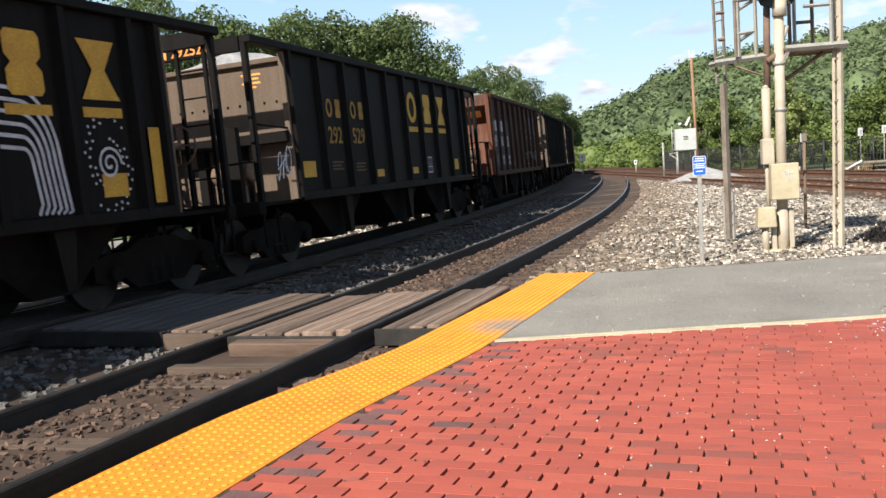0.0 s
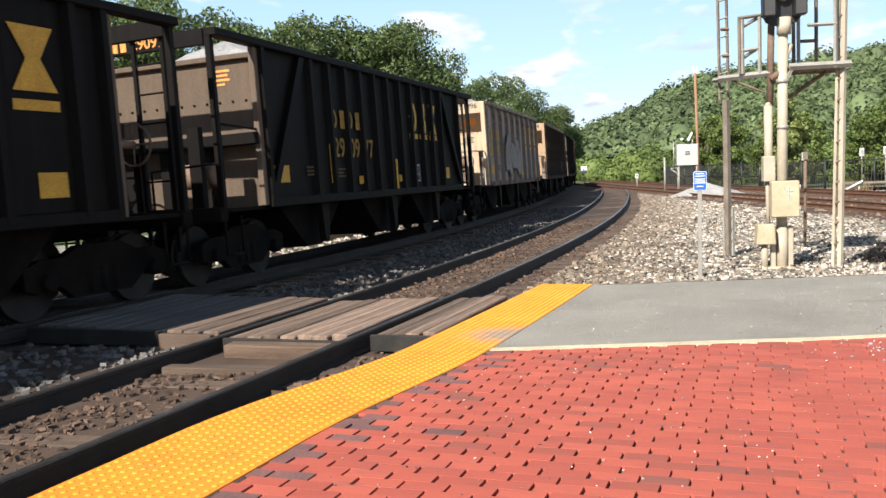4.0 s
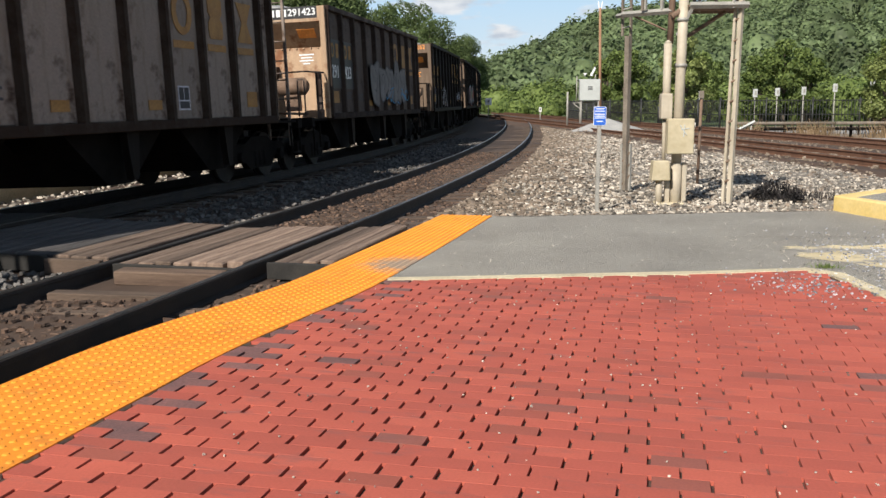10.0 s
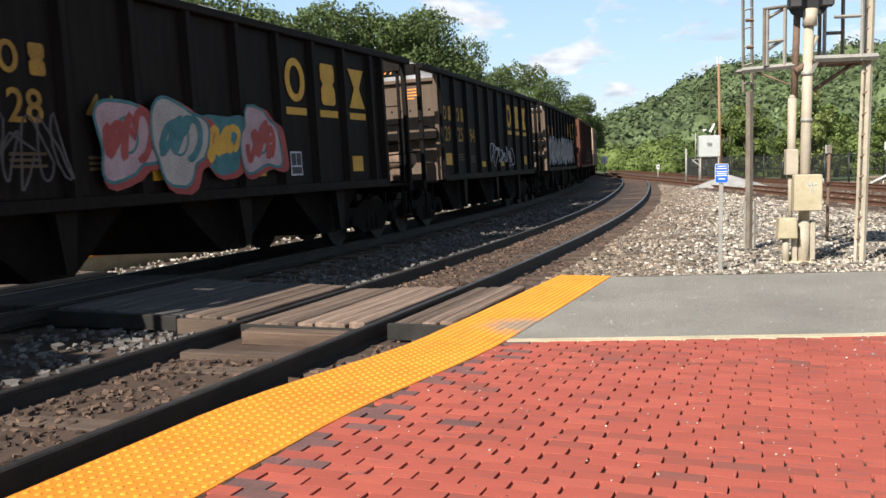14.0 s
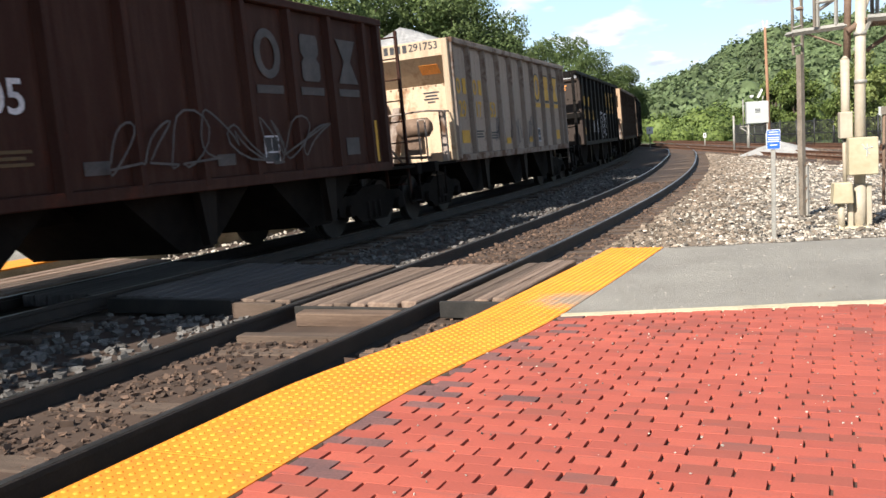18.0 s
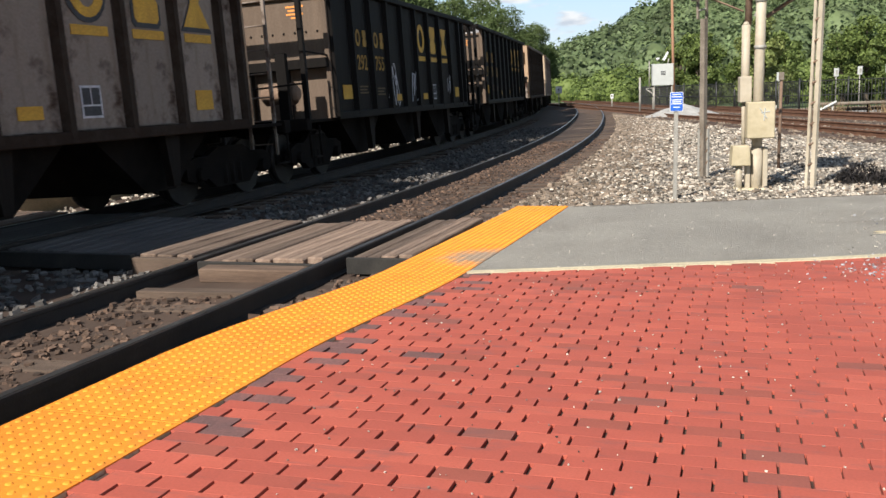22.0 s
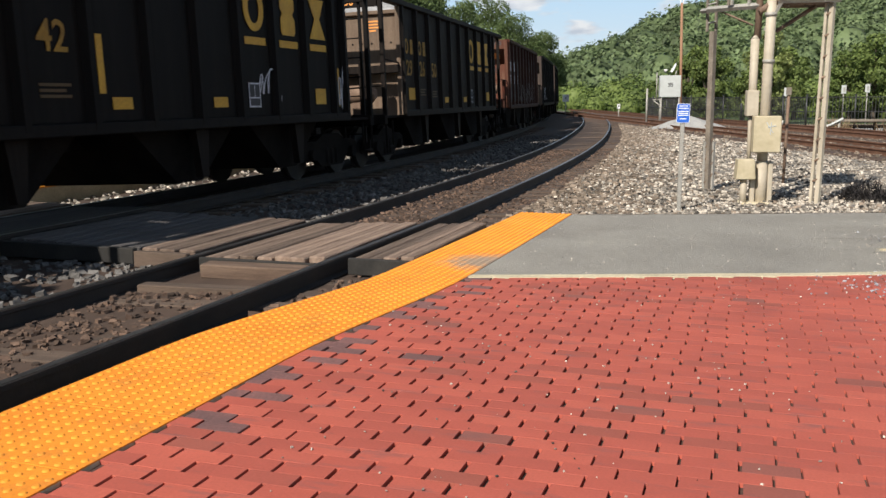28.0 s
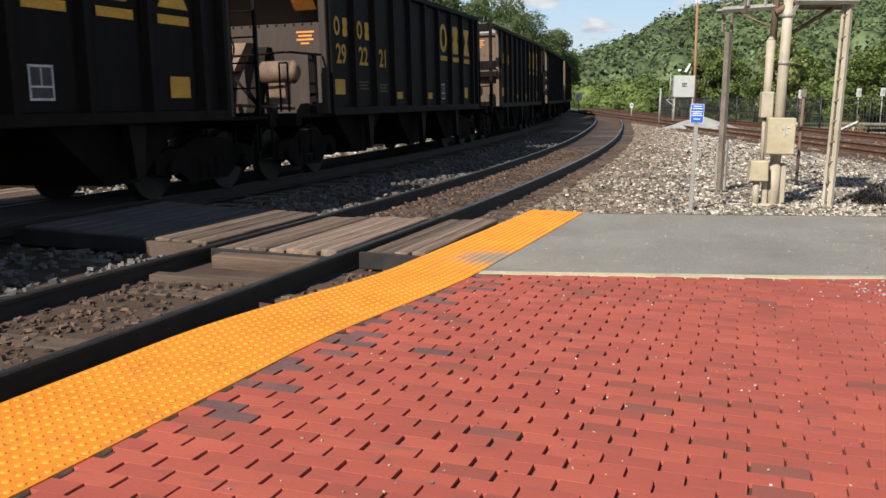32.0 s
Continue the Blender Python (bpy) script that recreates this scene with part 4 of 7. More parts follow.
for (x0, y0), (x1, y1) in zip(GR, GR[1:]):
    # lower beam near-black: the shade under the top beam as colour
    for z, mat in ((-0.02, M["under"]), (0.24, M["legsteel"])):
        bm = bmesh.new()
        tube(bm, (x0, y0, z), (x1 - 0.05, y1, z), 0.085, 6)
        part("beam", bm, mat, guard)
    for k in range(3):
        u = (k + 0.5) / 3
        bm = bmesh.new()
        tube(bm, (x0 + (x1 - x0) * u, y0 + 0.12, -0.5), (x0 + (x1 - x0) * u, y0 + 0.12, 0.34), 0.07, 6)
        part("post", bm, M["under"], guard)

fence = thing("fence", "black steel mesh fence before the car park and trees", "fence")
M["mesh_dark"] = surface("fence_black", (0.012, 0.013, 0.013), (0.025, 0.026, 0.026), 3, 30, 0.5)
FL = [Vector(p) for p in ((32, 45.6, -0.4), (12.0, 47.4, -0.4), (8.2, 60, -0.4), (6.8, 74, -0.4))]
bm_mesh = bmesh.new()
for a, b in zip(FL, FL[1:]):
    n = round((b - a).length / 2.3)
    for k in range(n):
        p = a.lerp(b, k / n)
        bm = bmesh.new()
        tube(bm, p, p + Vector((0, 0, 1.85)), 0.05, 6)
        part("post", bm, M["mesh_dark"], fence)
    for z in (0.3, 1.0, 1.7):
        bm = bmesh.new()
        tube(bm, a + Vector((0, 0, z)), b + Vector((0, 0, z)), 0.025, 5)
        part("rail", bm, M["mesh_dark"], fence)
    m = round((b - a).length / 0.15)
    for k in range(m):
        p = a.lerp(b, k / m)
        tube(bm_mesh, p + Vector((0, 0, 0.05)), p + Vector((0, 0, 1.72)), 0.017, 3)
tagged(part("mesh_infill", bm_mesh, M["mesh_dark"], fence), kind="stuff")

for k, (x, y, z) in enumerate(((11.5, 49.5, 1.75), (14.3, 49.5, 1.85), (15.6, 50, 1.9), (16.8, 49.5, 1.95), (18.4, 49.5, 2.1), (20.3, 49.5, 2.2), (22.4, 49, 2.25), (24.5, 49, 2.3))):
    t = thing("parking_sign", "small white parking sign on a thin post", "sign", Matrix.Translation((x, y, -0.4)), group="parking signs")
    bm = bmesh.new()
    tube(bm, (0, 0, -0.1), (0, 0, z + 0.3), 0.032, 6)
    part("post", bm, M["steel"], t)
    bm = bmesh.new()
    box(bm, -0.12, 0.12, -0.05, -0.03, z + 0.02, z + 0.44)
    pb = part("plate", bm, M["whitebox"], t, bevel=0.01)
    bm = bmesh.new()
    box(bm, -0.03, 0.07, -0.058, -0.05, z + 0.12, z + 0.34)
    part("mark", bm, M["steel"], pb)

blk = thing("barrier_board", "small white slanted board on a post by the guard rail", "barrier", Matrix.Translation((12.2, 43.2, -0.4)))
bm = bmesh.new()
tube(bm, (-0.45, 0, 0.35), (0.35, 0, 0.75), 0.07, 4)
part("board", bm, M["whitebox"], blk)
bm = bmesh.new()
tube(bm, (0.2, 0.08, -0.1), (0.2, 0.08, 0.66), 0.05, 6)
part("post", bm, M["steel"], blk)


# ---------------------------------------------------------------- loose stone
def stones(name, label, pts, sizes, mat, parent=None):
    """Angular stones, each a jittered block, joined as one thing of kind stuff."""
    rng = np.random.default_rng(7 + len(pts))
    n = len(pts)
    cube = np.array([(x, y, z) for x in (-1, 1) for y in (-1, 1) for z in (-1, 1)], float) * 0.5
    quads = np.array([(0, 1, 3, 2), (4, 6, 7, 5), (0, 4, 5, 1), (2, 3, 7, 6), (0, 2, 6, 4), (1, 5, 7, 3)])
    v = cube[None] * (1 + rng.uniform(-0.45, 0.35, (n, 8, 3)))
    v *= np.stack([rng.uniform(0.7, 1.5, n), rng.uniform(0.6, 1.1, n), rng.uniform(0.45, 0.9, n)], 1)[:, None]
    a, b = rng.uniform(0, math.tau, n), rng.uniform(-0.6, 0.6, n)
    ca, sa, cb_, sb = np.cos(a), np.sin(a), np.cos(b), np.sin(b)
    x, y, z = v[..., 0], v[..., 1], v[..., 2]
    y, z = y * cb_[:, None] - z * sb[:, None], y * sb[:, None] + z * cb_[:, None]
    x, y = x * ca[:, None] - y * sa[:, None], x * sa[:, None] + y * ca[:, None]
    v = np.stack([x, y, z], -1) * sizes[:, None, None] + pts[:, None]
    f = (quads[None] + 8 * np.arange(n)[:, None, None]).reshape(-1, 4)
    me = bpy.data.meshes.new(name)
    me.from_pydata(v.reshape(-1, 3).tolist(), [], f.tolist())
    ob = place(name, me, mat, parent)
    return tagged(ob, label, "ballast", kind="stuff")


rng = np.random.default_rng(3)


def band(n, s0, s1, o0, o1, z, power=1.6):
    s = s0 + (s1 - s0) * rng.uniform(0, 1, n) ** power
    o = rng.uniform(o0, o1, n)
    return np.array([(*along(float(a), float(b))[0][:2], z(float(a), float(b))) for a, b in zip(s, o)])


def not_deck(p, lo=0.75, hi=3.45):
    """Keeps what lies off the timber crossing."""
    keep = []
    for q in p:
        c, th = along(2.05)
        d = (q[0] - c.x) * math.cos(th) + (q[1] - c.y) * math.sin(th) + 2.05
        keep.append(not lo < d < hi)
    return p[np.array(keep)]


four_foot = not_deck(band(9500, -11, 22, -0.66, 0.66, lambda s, o: -0.262 - 0.015 * abs(o) + rng.uniform(-0.02, 0.012)), -0.1, 3.4)
stones("ballast_stone", "brown oily ballast stones between the rails", four_foot, rng.uniform(0.02, 0.052, len(four_foot)), M["stone_dirty"])
shoulder = not_deck(band(2900, -11, 22, -1.72, -0.86, lambda s, o: -0.225 - 0.02 * rng.uniform(0, 1)))
stones("ballast_stone", "brown ballast stones beside the rail", shoulder, rng.uniform(0.025, 0.06, len(shoulder)), M["stone_dirty"])
six_foot = not_deck(band(9000, -11, 34, 0.88, 3.2, lambda s, o: -0.275 - 0.01 * o + rng.uniform(-0.02, 0.02)), 0.9, 3.7)
# pale stone toned down: the train's shade is part of this colour
M["stone_shaded"] = surface("ballast_shaded", (0.075, 0.069, 0.064), (0.155, 0.145, 0.135), 2.0, 40, 0.9, vary=0.5, island=True)
stones("ballast_stone", "ballast stones between the two tracks, coloured for the train's shade", six_foot, rng.uniform(0.03, 0.075, len(six_foot)), M["stone_shaded"])
off_side = not_deck(band(2600, -12, 34, 4.95, 6.35, lambda s, o: -0.29 + rng.uniform(-0.02, 0.02)), 1.0, 4.3)
stones("ballast_stone", "pale ballast stones beyond the train", off_side, rng.uniform(0.03, 0.08, len(off_side)), M["stone"])
pale, brown = [], []
while len(pale) < 26000:
    y = 10.8 + 46 * rng.uniform(0, 1) ** 2.2
    # between the curved track's shoulder and the main line
    s = (y - 7.4) / 0.985
    a = along(float(s), -1.35)[0].x
    b = main_at((y - MA.y) / MD.y, -0.35, 0).x
    if b < a + 0.2:
        continue
    x = rng.uniform(a, min(b, 9.5))
    if y < 10.95 + 0.147 * (x - 0.15):
        continue
    near_rail = max(0.0, 1 - (x - a) / 2.0)
    if rng.uniform(0, 1) < near_rail * 0.95 or rng.uniform(0, 1) < 0.10:
        brown.append((x, y, -0.22 + rng.uniform(-0.015, 0.015)))
        continue
    pale.append((x, y, -0.215 + 0.03 * noise.noise(Vector((x, y, 0)) * 0.7) + rng.uniform(-0.015, 0.02)))
pale = np.array(pale)
stones("gravel_stone", "pale crushed stone with darker pieces beside the platform", pale, rng.uniform(0.015, 0.046, len(pale)) * (1 + (pale[:, 1] - 11) / 45), M["stone"])
brown = np.array(brown)
M["stone_brown"] = surface("ballast_brown", (0.15, 0.115, 0.085), (0.27, 0.215, 0.165), 2.0, 40, 0.92, vary=0.5, island=True)
stones("gravel_stone", "brown crushed stone beside the curved track", brown, rng.uniform(0.03, 0.07, len(brown)) * (1 + (brown[:, 1] - 11) / 45), M["stone_brown"])
bank = []
for _ in range(5200):
    d, u = -14 + 46 * rng.uniform(0, 1) ** 1.3, rng.uniform(-1.3, 5.4)
    if min(abs(u - r) for r in (0.0, 1.508, 3.9, 5.408)) < 0.09:
        continue
    q = main_at(float(d), float(u), -0.40 + 0.27 * min(max((u + 1.6) / 1.05, 0), 1) + rng.uniform(-0.02, 0.03))
    bank.append(tuple(q))
bank = np.array(bank)
stones("ballast_stone", "rusty brown ballast stones between the main-line rails", bank, rng.uniform(0.03, 0.08, len(bank)), M["stone_brown"])
# low near-black clump of brush with a few thin stalks
g = np.random.default_rng(21)
pts, faces = [], []
for i in range(1900):
    a, r = g.uniform(0, 6.28), g.uniform(0, 1) ** 0.7
    x, y = 4.72 + 0.44 * r * math.cos(a) + 0.10 * math.sin(3 * a), 14.8 + 0.7 * r * math.sin(a)
    top = (0.25 * (1 - r * r) ** 0.8 + 0.02) * (0.75 + 0.35 * math.sin(5 * a + 2))
    z = -0.22 + g.uniform(0, top)
    t1, t2, h = g.uniform(0, 6.28), g.uniform(-0.3, 1.2), g.uniform(0.05, 0.16)
    e = Vector((math.cos(t1) * math.cos(t2), math.sin(t1) * math.cos(t2), math.sin(t2))) * h
    w = Vector((-math.sin(t1), math.cos(t1), 0)) * g.uniform(0.006, 0.016)
    c = Vector((x, y, z))
    k = len(pts)
    pts += [tuple(c - w), tuple(c + w), tuple(c + e)]
    faces.append((k, k + 1, k + 2))
for i in range(60):
    x, y, h, a = 5.3 + g.normal() * 0.2, 14.6 + g.normal() * 0.2, g.uniform(0.1, 0.32), g.uniform(0, 6.28)
    k = len(pts)
    pts += [(x - 0.006, y, -0.22), (x + 0.006, y, -0.22), (x + 0.3 * h * math.cos(a), y + 0.3 * h * math.sin(a), -0.22 + h)]
    faces.append((k, k + 1, k + 2))
me = bpy.data.meshes.new("brush")
me.from_pydata(pts, [], faces)
M["brush"] = surface("near_black_brush", (0.012, 0.010, 0.010), (0.035, 0.029, 0.027), 6, 40, 0.95)
tagged(place("brush", me, M["brush"]), "near-black clump of brush on the gravel", "brush", kind="stuff")
crumbs = np.array([(rng.uniform(-1.2, 4.2), rng.uniform(2.6, 10.5), 0.004) for _ in range(900)])
crumbs = np.concatenate([crumbs, np.stack([3.5 + rng.normal(0, 0.55, 1500), 7.3 + rng.normal(0, 1.0, 1500), np.full(1500, 0.006)], 1)])
crumbs = crumbs[np.hypot((crumbs[:, 0] - 4.05) / 1.3, (crumbs[:, 1] - 7.8) / 0.7) > 0.9]
crumbs = crumbs[crumbs[:, 0] > -1.7 + (crumbs[:, 1] - 2.6) * 0.2]
chips = np.stack([4.2 + rng.normal(0, 0.75, 2600), 7.6 + rng.normal(0, 0.7, 2600), np.full(2600, 0.007)], 1)
chips = np.concatenate([chips[(chips[:, 0] > 2.95) & (chips[:, 0] < 5.0)], np.stack([2.45 + rng.normal(0, 0.28, 260), 6.7 + rng.normal(0, 0.3, 260), np.full(260, 0.004)], 1)])
M["chip_grey"] = surface("chip_grey", (0.22, 0.225, 0.245), (0.42, 0.425, 0.45), 2.0, 40, 0.9, vary=0.6, island=True)
stones("loose_chips", "blue-grey stone chips strewn about the worn patch", chips, rng.uniform(0.005, 0.018, len(chips)), M["chip_grey"])
stones("loose_chips", "small pale stone chips strewn on the paving", crumbs, rng.uniform(0.003, 0.010, len(crumbs)), M["stone"])


# ---------------------------------------------------------------- trees
def leaf_mesh(name, lobes, count, size, seed):
    """Leaves as small bent quads on the shells of several lobes, with gaps between."""
    g = np.random.default_rng(seed)
    w = np.array([l[3] ** 2 for l in lobes])
    which = g.choice(len(lobes), count, p=w / w.sum())
    c = np.array([l[:3] for l in lobes])[which]
    r = np.array([l[3] for l in lobes])[which]
    d = g.normal(size=(count, 3))
    d /= np.linalg.norm(d, axis=1)[:, None]
    rad = r * (0.55 + 0.5 * g.uniform(0, 1, count) ** 0.6) * (1 + 0.18 * np.sin(7 * d[:, 0] + 5 * d[:, 2] + which))
    p = c + d * rad[:, None] * np.array([1, 1, 0.82])
    u = np.cross(d + 0.7 * g.normal(size=(count, 3)), g.normal(size=(count, 3)))
    u /= np.linalg.norm(u, axis=1)[:, None]
    v = np.cross(u, d + 0.6 * g.normal(size=(count, 3)))
    v /= np.linalg.norm(v, axis=1)[:, None]
    s = size * g.uniform(0.6, 1.4, count)
    q = np.stack([p - u * s[:, None], p - v * s[:, None] * 0.6, p + u * s[:, None], p + v * s[:, None] * 0.6], 1)
    me = bpy.data.meshes.new(name)
    me.from_pydata(q.reshape(-1, 3).tolist(), [], (np.arange(count)[:, None] * 4 + np.arange(4)).tolist())
    return me


def crown_lobes(seed, h, w, n):
    g = random.Random(seed)
    out = []
    for i in range(n):
        t = i / (n - 1)
        z = h * (0.28 + 0.66 * t)
        spread = w * (0.32 + 0.68 * math.sin(math.pi * (0.18 + 0.72 * t))) * 0.62
        a = i * 2.4 + g.uniform(-0.4, 0.4)
        out.append((math.cos(a) * spread * g.uniform(0.4, 1), math.sin(a) * spread * g.uniform(0.4, 1), z + g.uniform(-0.3, 0.3), w * g.uniform(0.24, 0.40)))
    return out


TREES = []
for k, (h, w, n, cnt, size) in enumerate(((9.0, 3.6, 18, 17000, 0.088), (8.2, 3.2, 16, 15500, 0.088), (9.6, 3.0, 17, 15500, 0.088), (4.0, 1.7, 10, 4600, 0.085))):
    lobes = crown_lobes(11 + k, h, w, n)
    bm = bmesh.new()
    tube(bm, (0, 0, -0.5), (0.1, 0.05, h * 0.35), 0.05 * h ** 0.7 + 0.03, 8, 0.035 * h ** 0.7)
    tube(bm, (0.1, 0.05, h * 0.35), (0.0, 0.1, h * 0.8), 0.035 * h ** 0.7, 7, 0.03)
    for x, y, z, r in lobes:
        tube(bm, (0.08, 0.05, max(h * 0.2, z * 0.55)), (x, y, z), 0.05, 5, 0.015)
    TREES.append((finish(bm, "trunk"), leaf_mesh("crown", lobes, cnt, size, 5 + k)))


def tree(kind, x, y, z, scale, turn, mat, label, group):
    t = thing("tree", label, "tree", Matrix.Translation((x, y, z)) @ Matrix.Rotation(turn, 4, "Z") @ Matrix.Diagonal((scale, scale, scale, 1)), group)
    place("trunk", TREES[kind][0], M["trunk"], t)
    place("crown", TREES[kind][1], mat, t)
    return t


rt = random.Random(5)
# rows beyond the train
for x, y, k, sc in ((-26, 26, 0, 1.0), (-22, 31, 2, 0.95), (-24, 36, 1, 1.1), (-19.5, 40, 0, 1.12), (-21, 45, 2, 1.15), (-18.5, 49, 1, 1.34), (-16.1, 50, 2, 1.08), (-16.0, 57, 2, 1.22), (-14.2, 60, 1, 1.46), (-11.8, 60, 0, 1.26), (-12.9, 66, 2, 1.3), (-10.2, 65, 1, 1.16), (-11.2, 73, 0, 1.22), (-9.4, 70, 3, 2.0),
                    (-14.0, 96, 1, 1.35), (-16, 104, 0, 1.4), (-12, 112, 2, 1.35), (-30, 22, 1, 1.1), (-32, 34, 0, 1.1), (-28, 46, 2, 1.15), (-25, 56, 1, 1.25), (-19, 70, 0, 1.2), (-16, 84, 2, 1.15)):
    tree(k, x, y, -0.4, sc, rt.uniform(0, 6), M["leaf"], "tall leafy deciduous tree behind the train", "trees behind the train")
for x, y, k, sc in ((-5.0, 158, 1, 1.5), (-8.5, 156, 0, 1.65), (-3.0, 165, 2, 1.35), (-12.5, 178, 0, 2.2), (-1.0, 172, 1, 1.2)):
    tree(k, x, y, -0.4, sc, rt.uniform(0, 6), M["leaf"], "far leafy tree beyond the bend of the track", "far trees beyond the bend")
for x, y, k, sc in ((19.3, 45.2, 3, 0.98), (11.3, 52.0, 3, 1.2), (20.6, 45.6, 3, 0.9)):
    tree(k, x, y, -0.4, sc, rt.uniform(0, 6), M["leaf_young"], "young leafy tree by the fence", "young trees by the fence")
for i in range(30):
    x = 8.8 + i * 1.35 + rt.uniform(-0.5, 0.5)
    tree(3, x, 72 + rt.uniform(-8, 8) - 0.3 * i, -0.8, rt.uniform(0.85, 1.35) * (1 + i * 0.008), rt.uniform(0, 6), M["leaf_bright"], "bright green tree at the foot of the hill", "trees at the foot of the hill")

# dry weeds along the guard rail
g = np.random.default_rng(9)
pts, faces = [], []
for i in range(1300):
    d = float(g.choice((1.2, 3.9, 4.6, 7.4, 8.1, 12.5, 13.0, 17.0)) + g.normal() * 0.38) if i % 4 else g.uniform(0, 20)
    p = Vector((11.0 + d, 43.5 - d * 0.07 + g.normal() * 0.5, -0.42))
    h, a = g.uniform(0.25, 1.0) if i % 4 else g.uniform(0.08, 0.22), g.uniform(0, 6.28)
    w = 0.022
    k = len(pts)
    pts += [(p.x - w, p.y, p.z), (p.x + w, p.y, p.z), (p.x + math.cos(a) * h * 0.4, p.y + math.sin(a) * h * 0.4, p.z + h)]
    faces.append((k, k + 1, k + 2))
me = bpy.data.meshes.new("weeds")
me.from_pydata(pts, [], faces)
tagged(place("weeds", me, M["dry"]), "dry straw-coloured weeds by the guard rail", "weeds", kind="stuff")

# ---------------------------------------------------------------- hill with woods
RIDGE = [(-1.2, 0.03), (-0.5, 0.012), (-0.1, 0.004), (-0.03, 0.012), (0.002, 0.022), (0.032, 0.037), (0.05, 0.046), (0.062, 0.053), (0.092, 0.066), (0.12, 0.074), (0.17, 0.085), (0.22, 0.091), (0.28, 0.095), (0.33, 0.100), (0.37, 0.106), (0.55, 0.125), (0.9, 0.14), (1.6, 0.10)]


def ridge(b):
    for (b0, t0), (b1, t1) in zip(RIDGE, RIDGE[1:]):
        if b <= b1:
            return t0 + (t1 - t0) * max(0, (b - b0) / (b1 - b0))
    return RIDGE[-1][1]


def hill_z(x, y):
    d = math.hypot(x, y)
    u = min(max((d - 185) / 190, 0), 1)
    u = u * u * (3 - 2 * u)
    return -0.6 + ridge(x / max(y, 1)) * 372 * u * (1.0 if d < 400 else max(0.0, 1 - (d - 400) / 300)) * 0.9


bm = bmesh.new()
gridv = []
for i in range(41):
    b = -1.1 + 2.6 * i / 40
    row = []
    for j in range(15):
        d = 90 + 560 * j / 14
        y = d / math.sqrt(1 + b * b)
        row.append(bm.verts.new((b * y, y, hill_z(b * y, y))))
    gridv.append(row)
for i in range(40):
    for j in range(14):
        bm.faces.new((gridv[i][j], gridv[i + 1][j], gridv[i + 1][j + 1], gridv[i][j + 1]))
M["forest_floor"] = surface("forest_floor", (0.02, 0.032, 0.014), (0.045, 0.062, 0.028), 0.05, 0.8, 0.95, bump=0.6, dist=0.2)
tagged(part("hill", bm, M["forest_floor"]), "wooded hillside rising behind the tracks", "hill", kind="structure")


def woods(name, label, spots, leaves, mat, seed):
    """Far tree crowns: uneven tufts of leaf clusters over a dark core."""
    g = np.random.default_rng(seed)
    n = len(spots)
    spots = np.array(spots)
    which = np.repeat(np.arange(n), leaves)
    m = n * leaves
    d = g.normal(size=(m, 3))
    d[:, 2] = np.abs(d[:, 2]) * 1.1 - 0.25
    d /= np.linalg.norm(d, axis=1)[:, None]
    ph = g.uniform(0, 6.28, n)[which]
    r = spots[which, 3] * (0.82 + 0.22 * g.uniform(0, 1, m)) * (1 + 0.13 * np.sin(4 * d[:, 0] + ph) * np.cos(5 * d[:, 1] + ph) + 0.07 * np.sin(9 * d[:, 2] + ph))
    tall = g.uniform(0.85, 1.2, n)[which]
    p = spots[which, :3] + d * r[:, None] * np.stack([np.ones(m), np.ones(m), tall], 1)
    p[:, 2] += spots[which, 3] * 0.7
    u = np.cross(d + 0.32 * g.normal(size=(m, 3)), g.normal(size=(m, 3)))
    u /= np.linalg.norm(u, axis=1)[:, None]
    v = np.cross(u, d + 0.32 * g.normal(size=(m, 3)))
    v /= np.linalg.norm(v, axis=1)[:, None]
    s = spots[which, 3] * g.uniform(0.06, 0.125, m)
    q = np.stack([p - u * s[:, None], p - v * s[:, None] * 0.7, p + u * s[:, None], p + v * s[:, None] * 0.7], 1)
    # a lumpy mass in every crown under the sprays of leaves
    bm = bmesh.new()
    bmesh.ops.create_icosphere(bm, subdivisions=2, radius=1.0)
    ico = np.array([v.co[:] for v in bm.verts])
    tri = [tuple(v.index for v in f.verts) for f in bm.faces]
    bm.free()
    k = len(ico)
    ang = g.uniform(0, 6.28, (n, 1))
    lump = 0.75 + 0.11 * np.sin(3.1 * ico[None, :, 0] + ang) * np.cos(3.7 * ico[None, :, 1] + 2 * ang) + 0.09 * np.sin(5.3 * ico[None, :, 2] + 3 * ang) + 0.07 * g.uniform(-1, 1, (n, k))
    core = ico[None] * lump[..., None] * spots[:, None, 3:4] * np.stack([np.ones(n), np.ones(n), g.uniform(0.9, 1.2, n)], 1)[:, None] + spots[:, None, :3]
    core[..., 2] += spots[:, None, 3] * 0.7
    base = m * 4
    faces = (np.arange(m)[:, None] * 4 + np.arange(4)).tolist() + [tuple(base + k * c + i for i in f) for c in range(n) for f in tri]
    me = bpy.data.meshes.new(name)
    me.from_pydata(np.concatenate([q.reshape(-1, 3), core.reshape(-1, 3)]).tolist(), [], faces)
    me.polygons.foreach_set("use_smooth", np.arange(len(faces)) >= m)
    return tagged(place(name, me, mat), label, "woods", kind="stuff")


rw = random.Random(8)
low, high = [], []


def clear_of_line(x, y):
    """Keeps the woods off the tracks."""
    for s in range(60, 420, 6):
        p = along(s, 2.0)[0]
        if math.hypot(p.x - x, p.y - y) < 9:
            return False
    return True


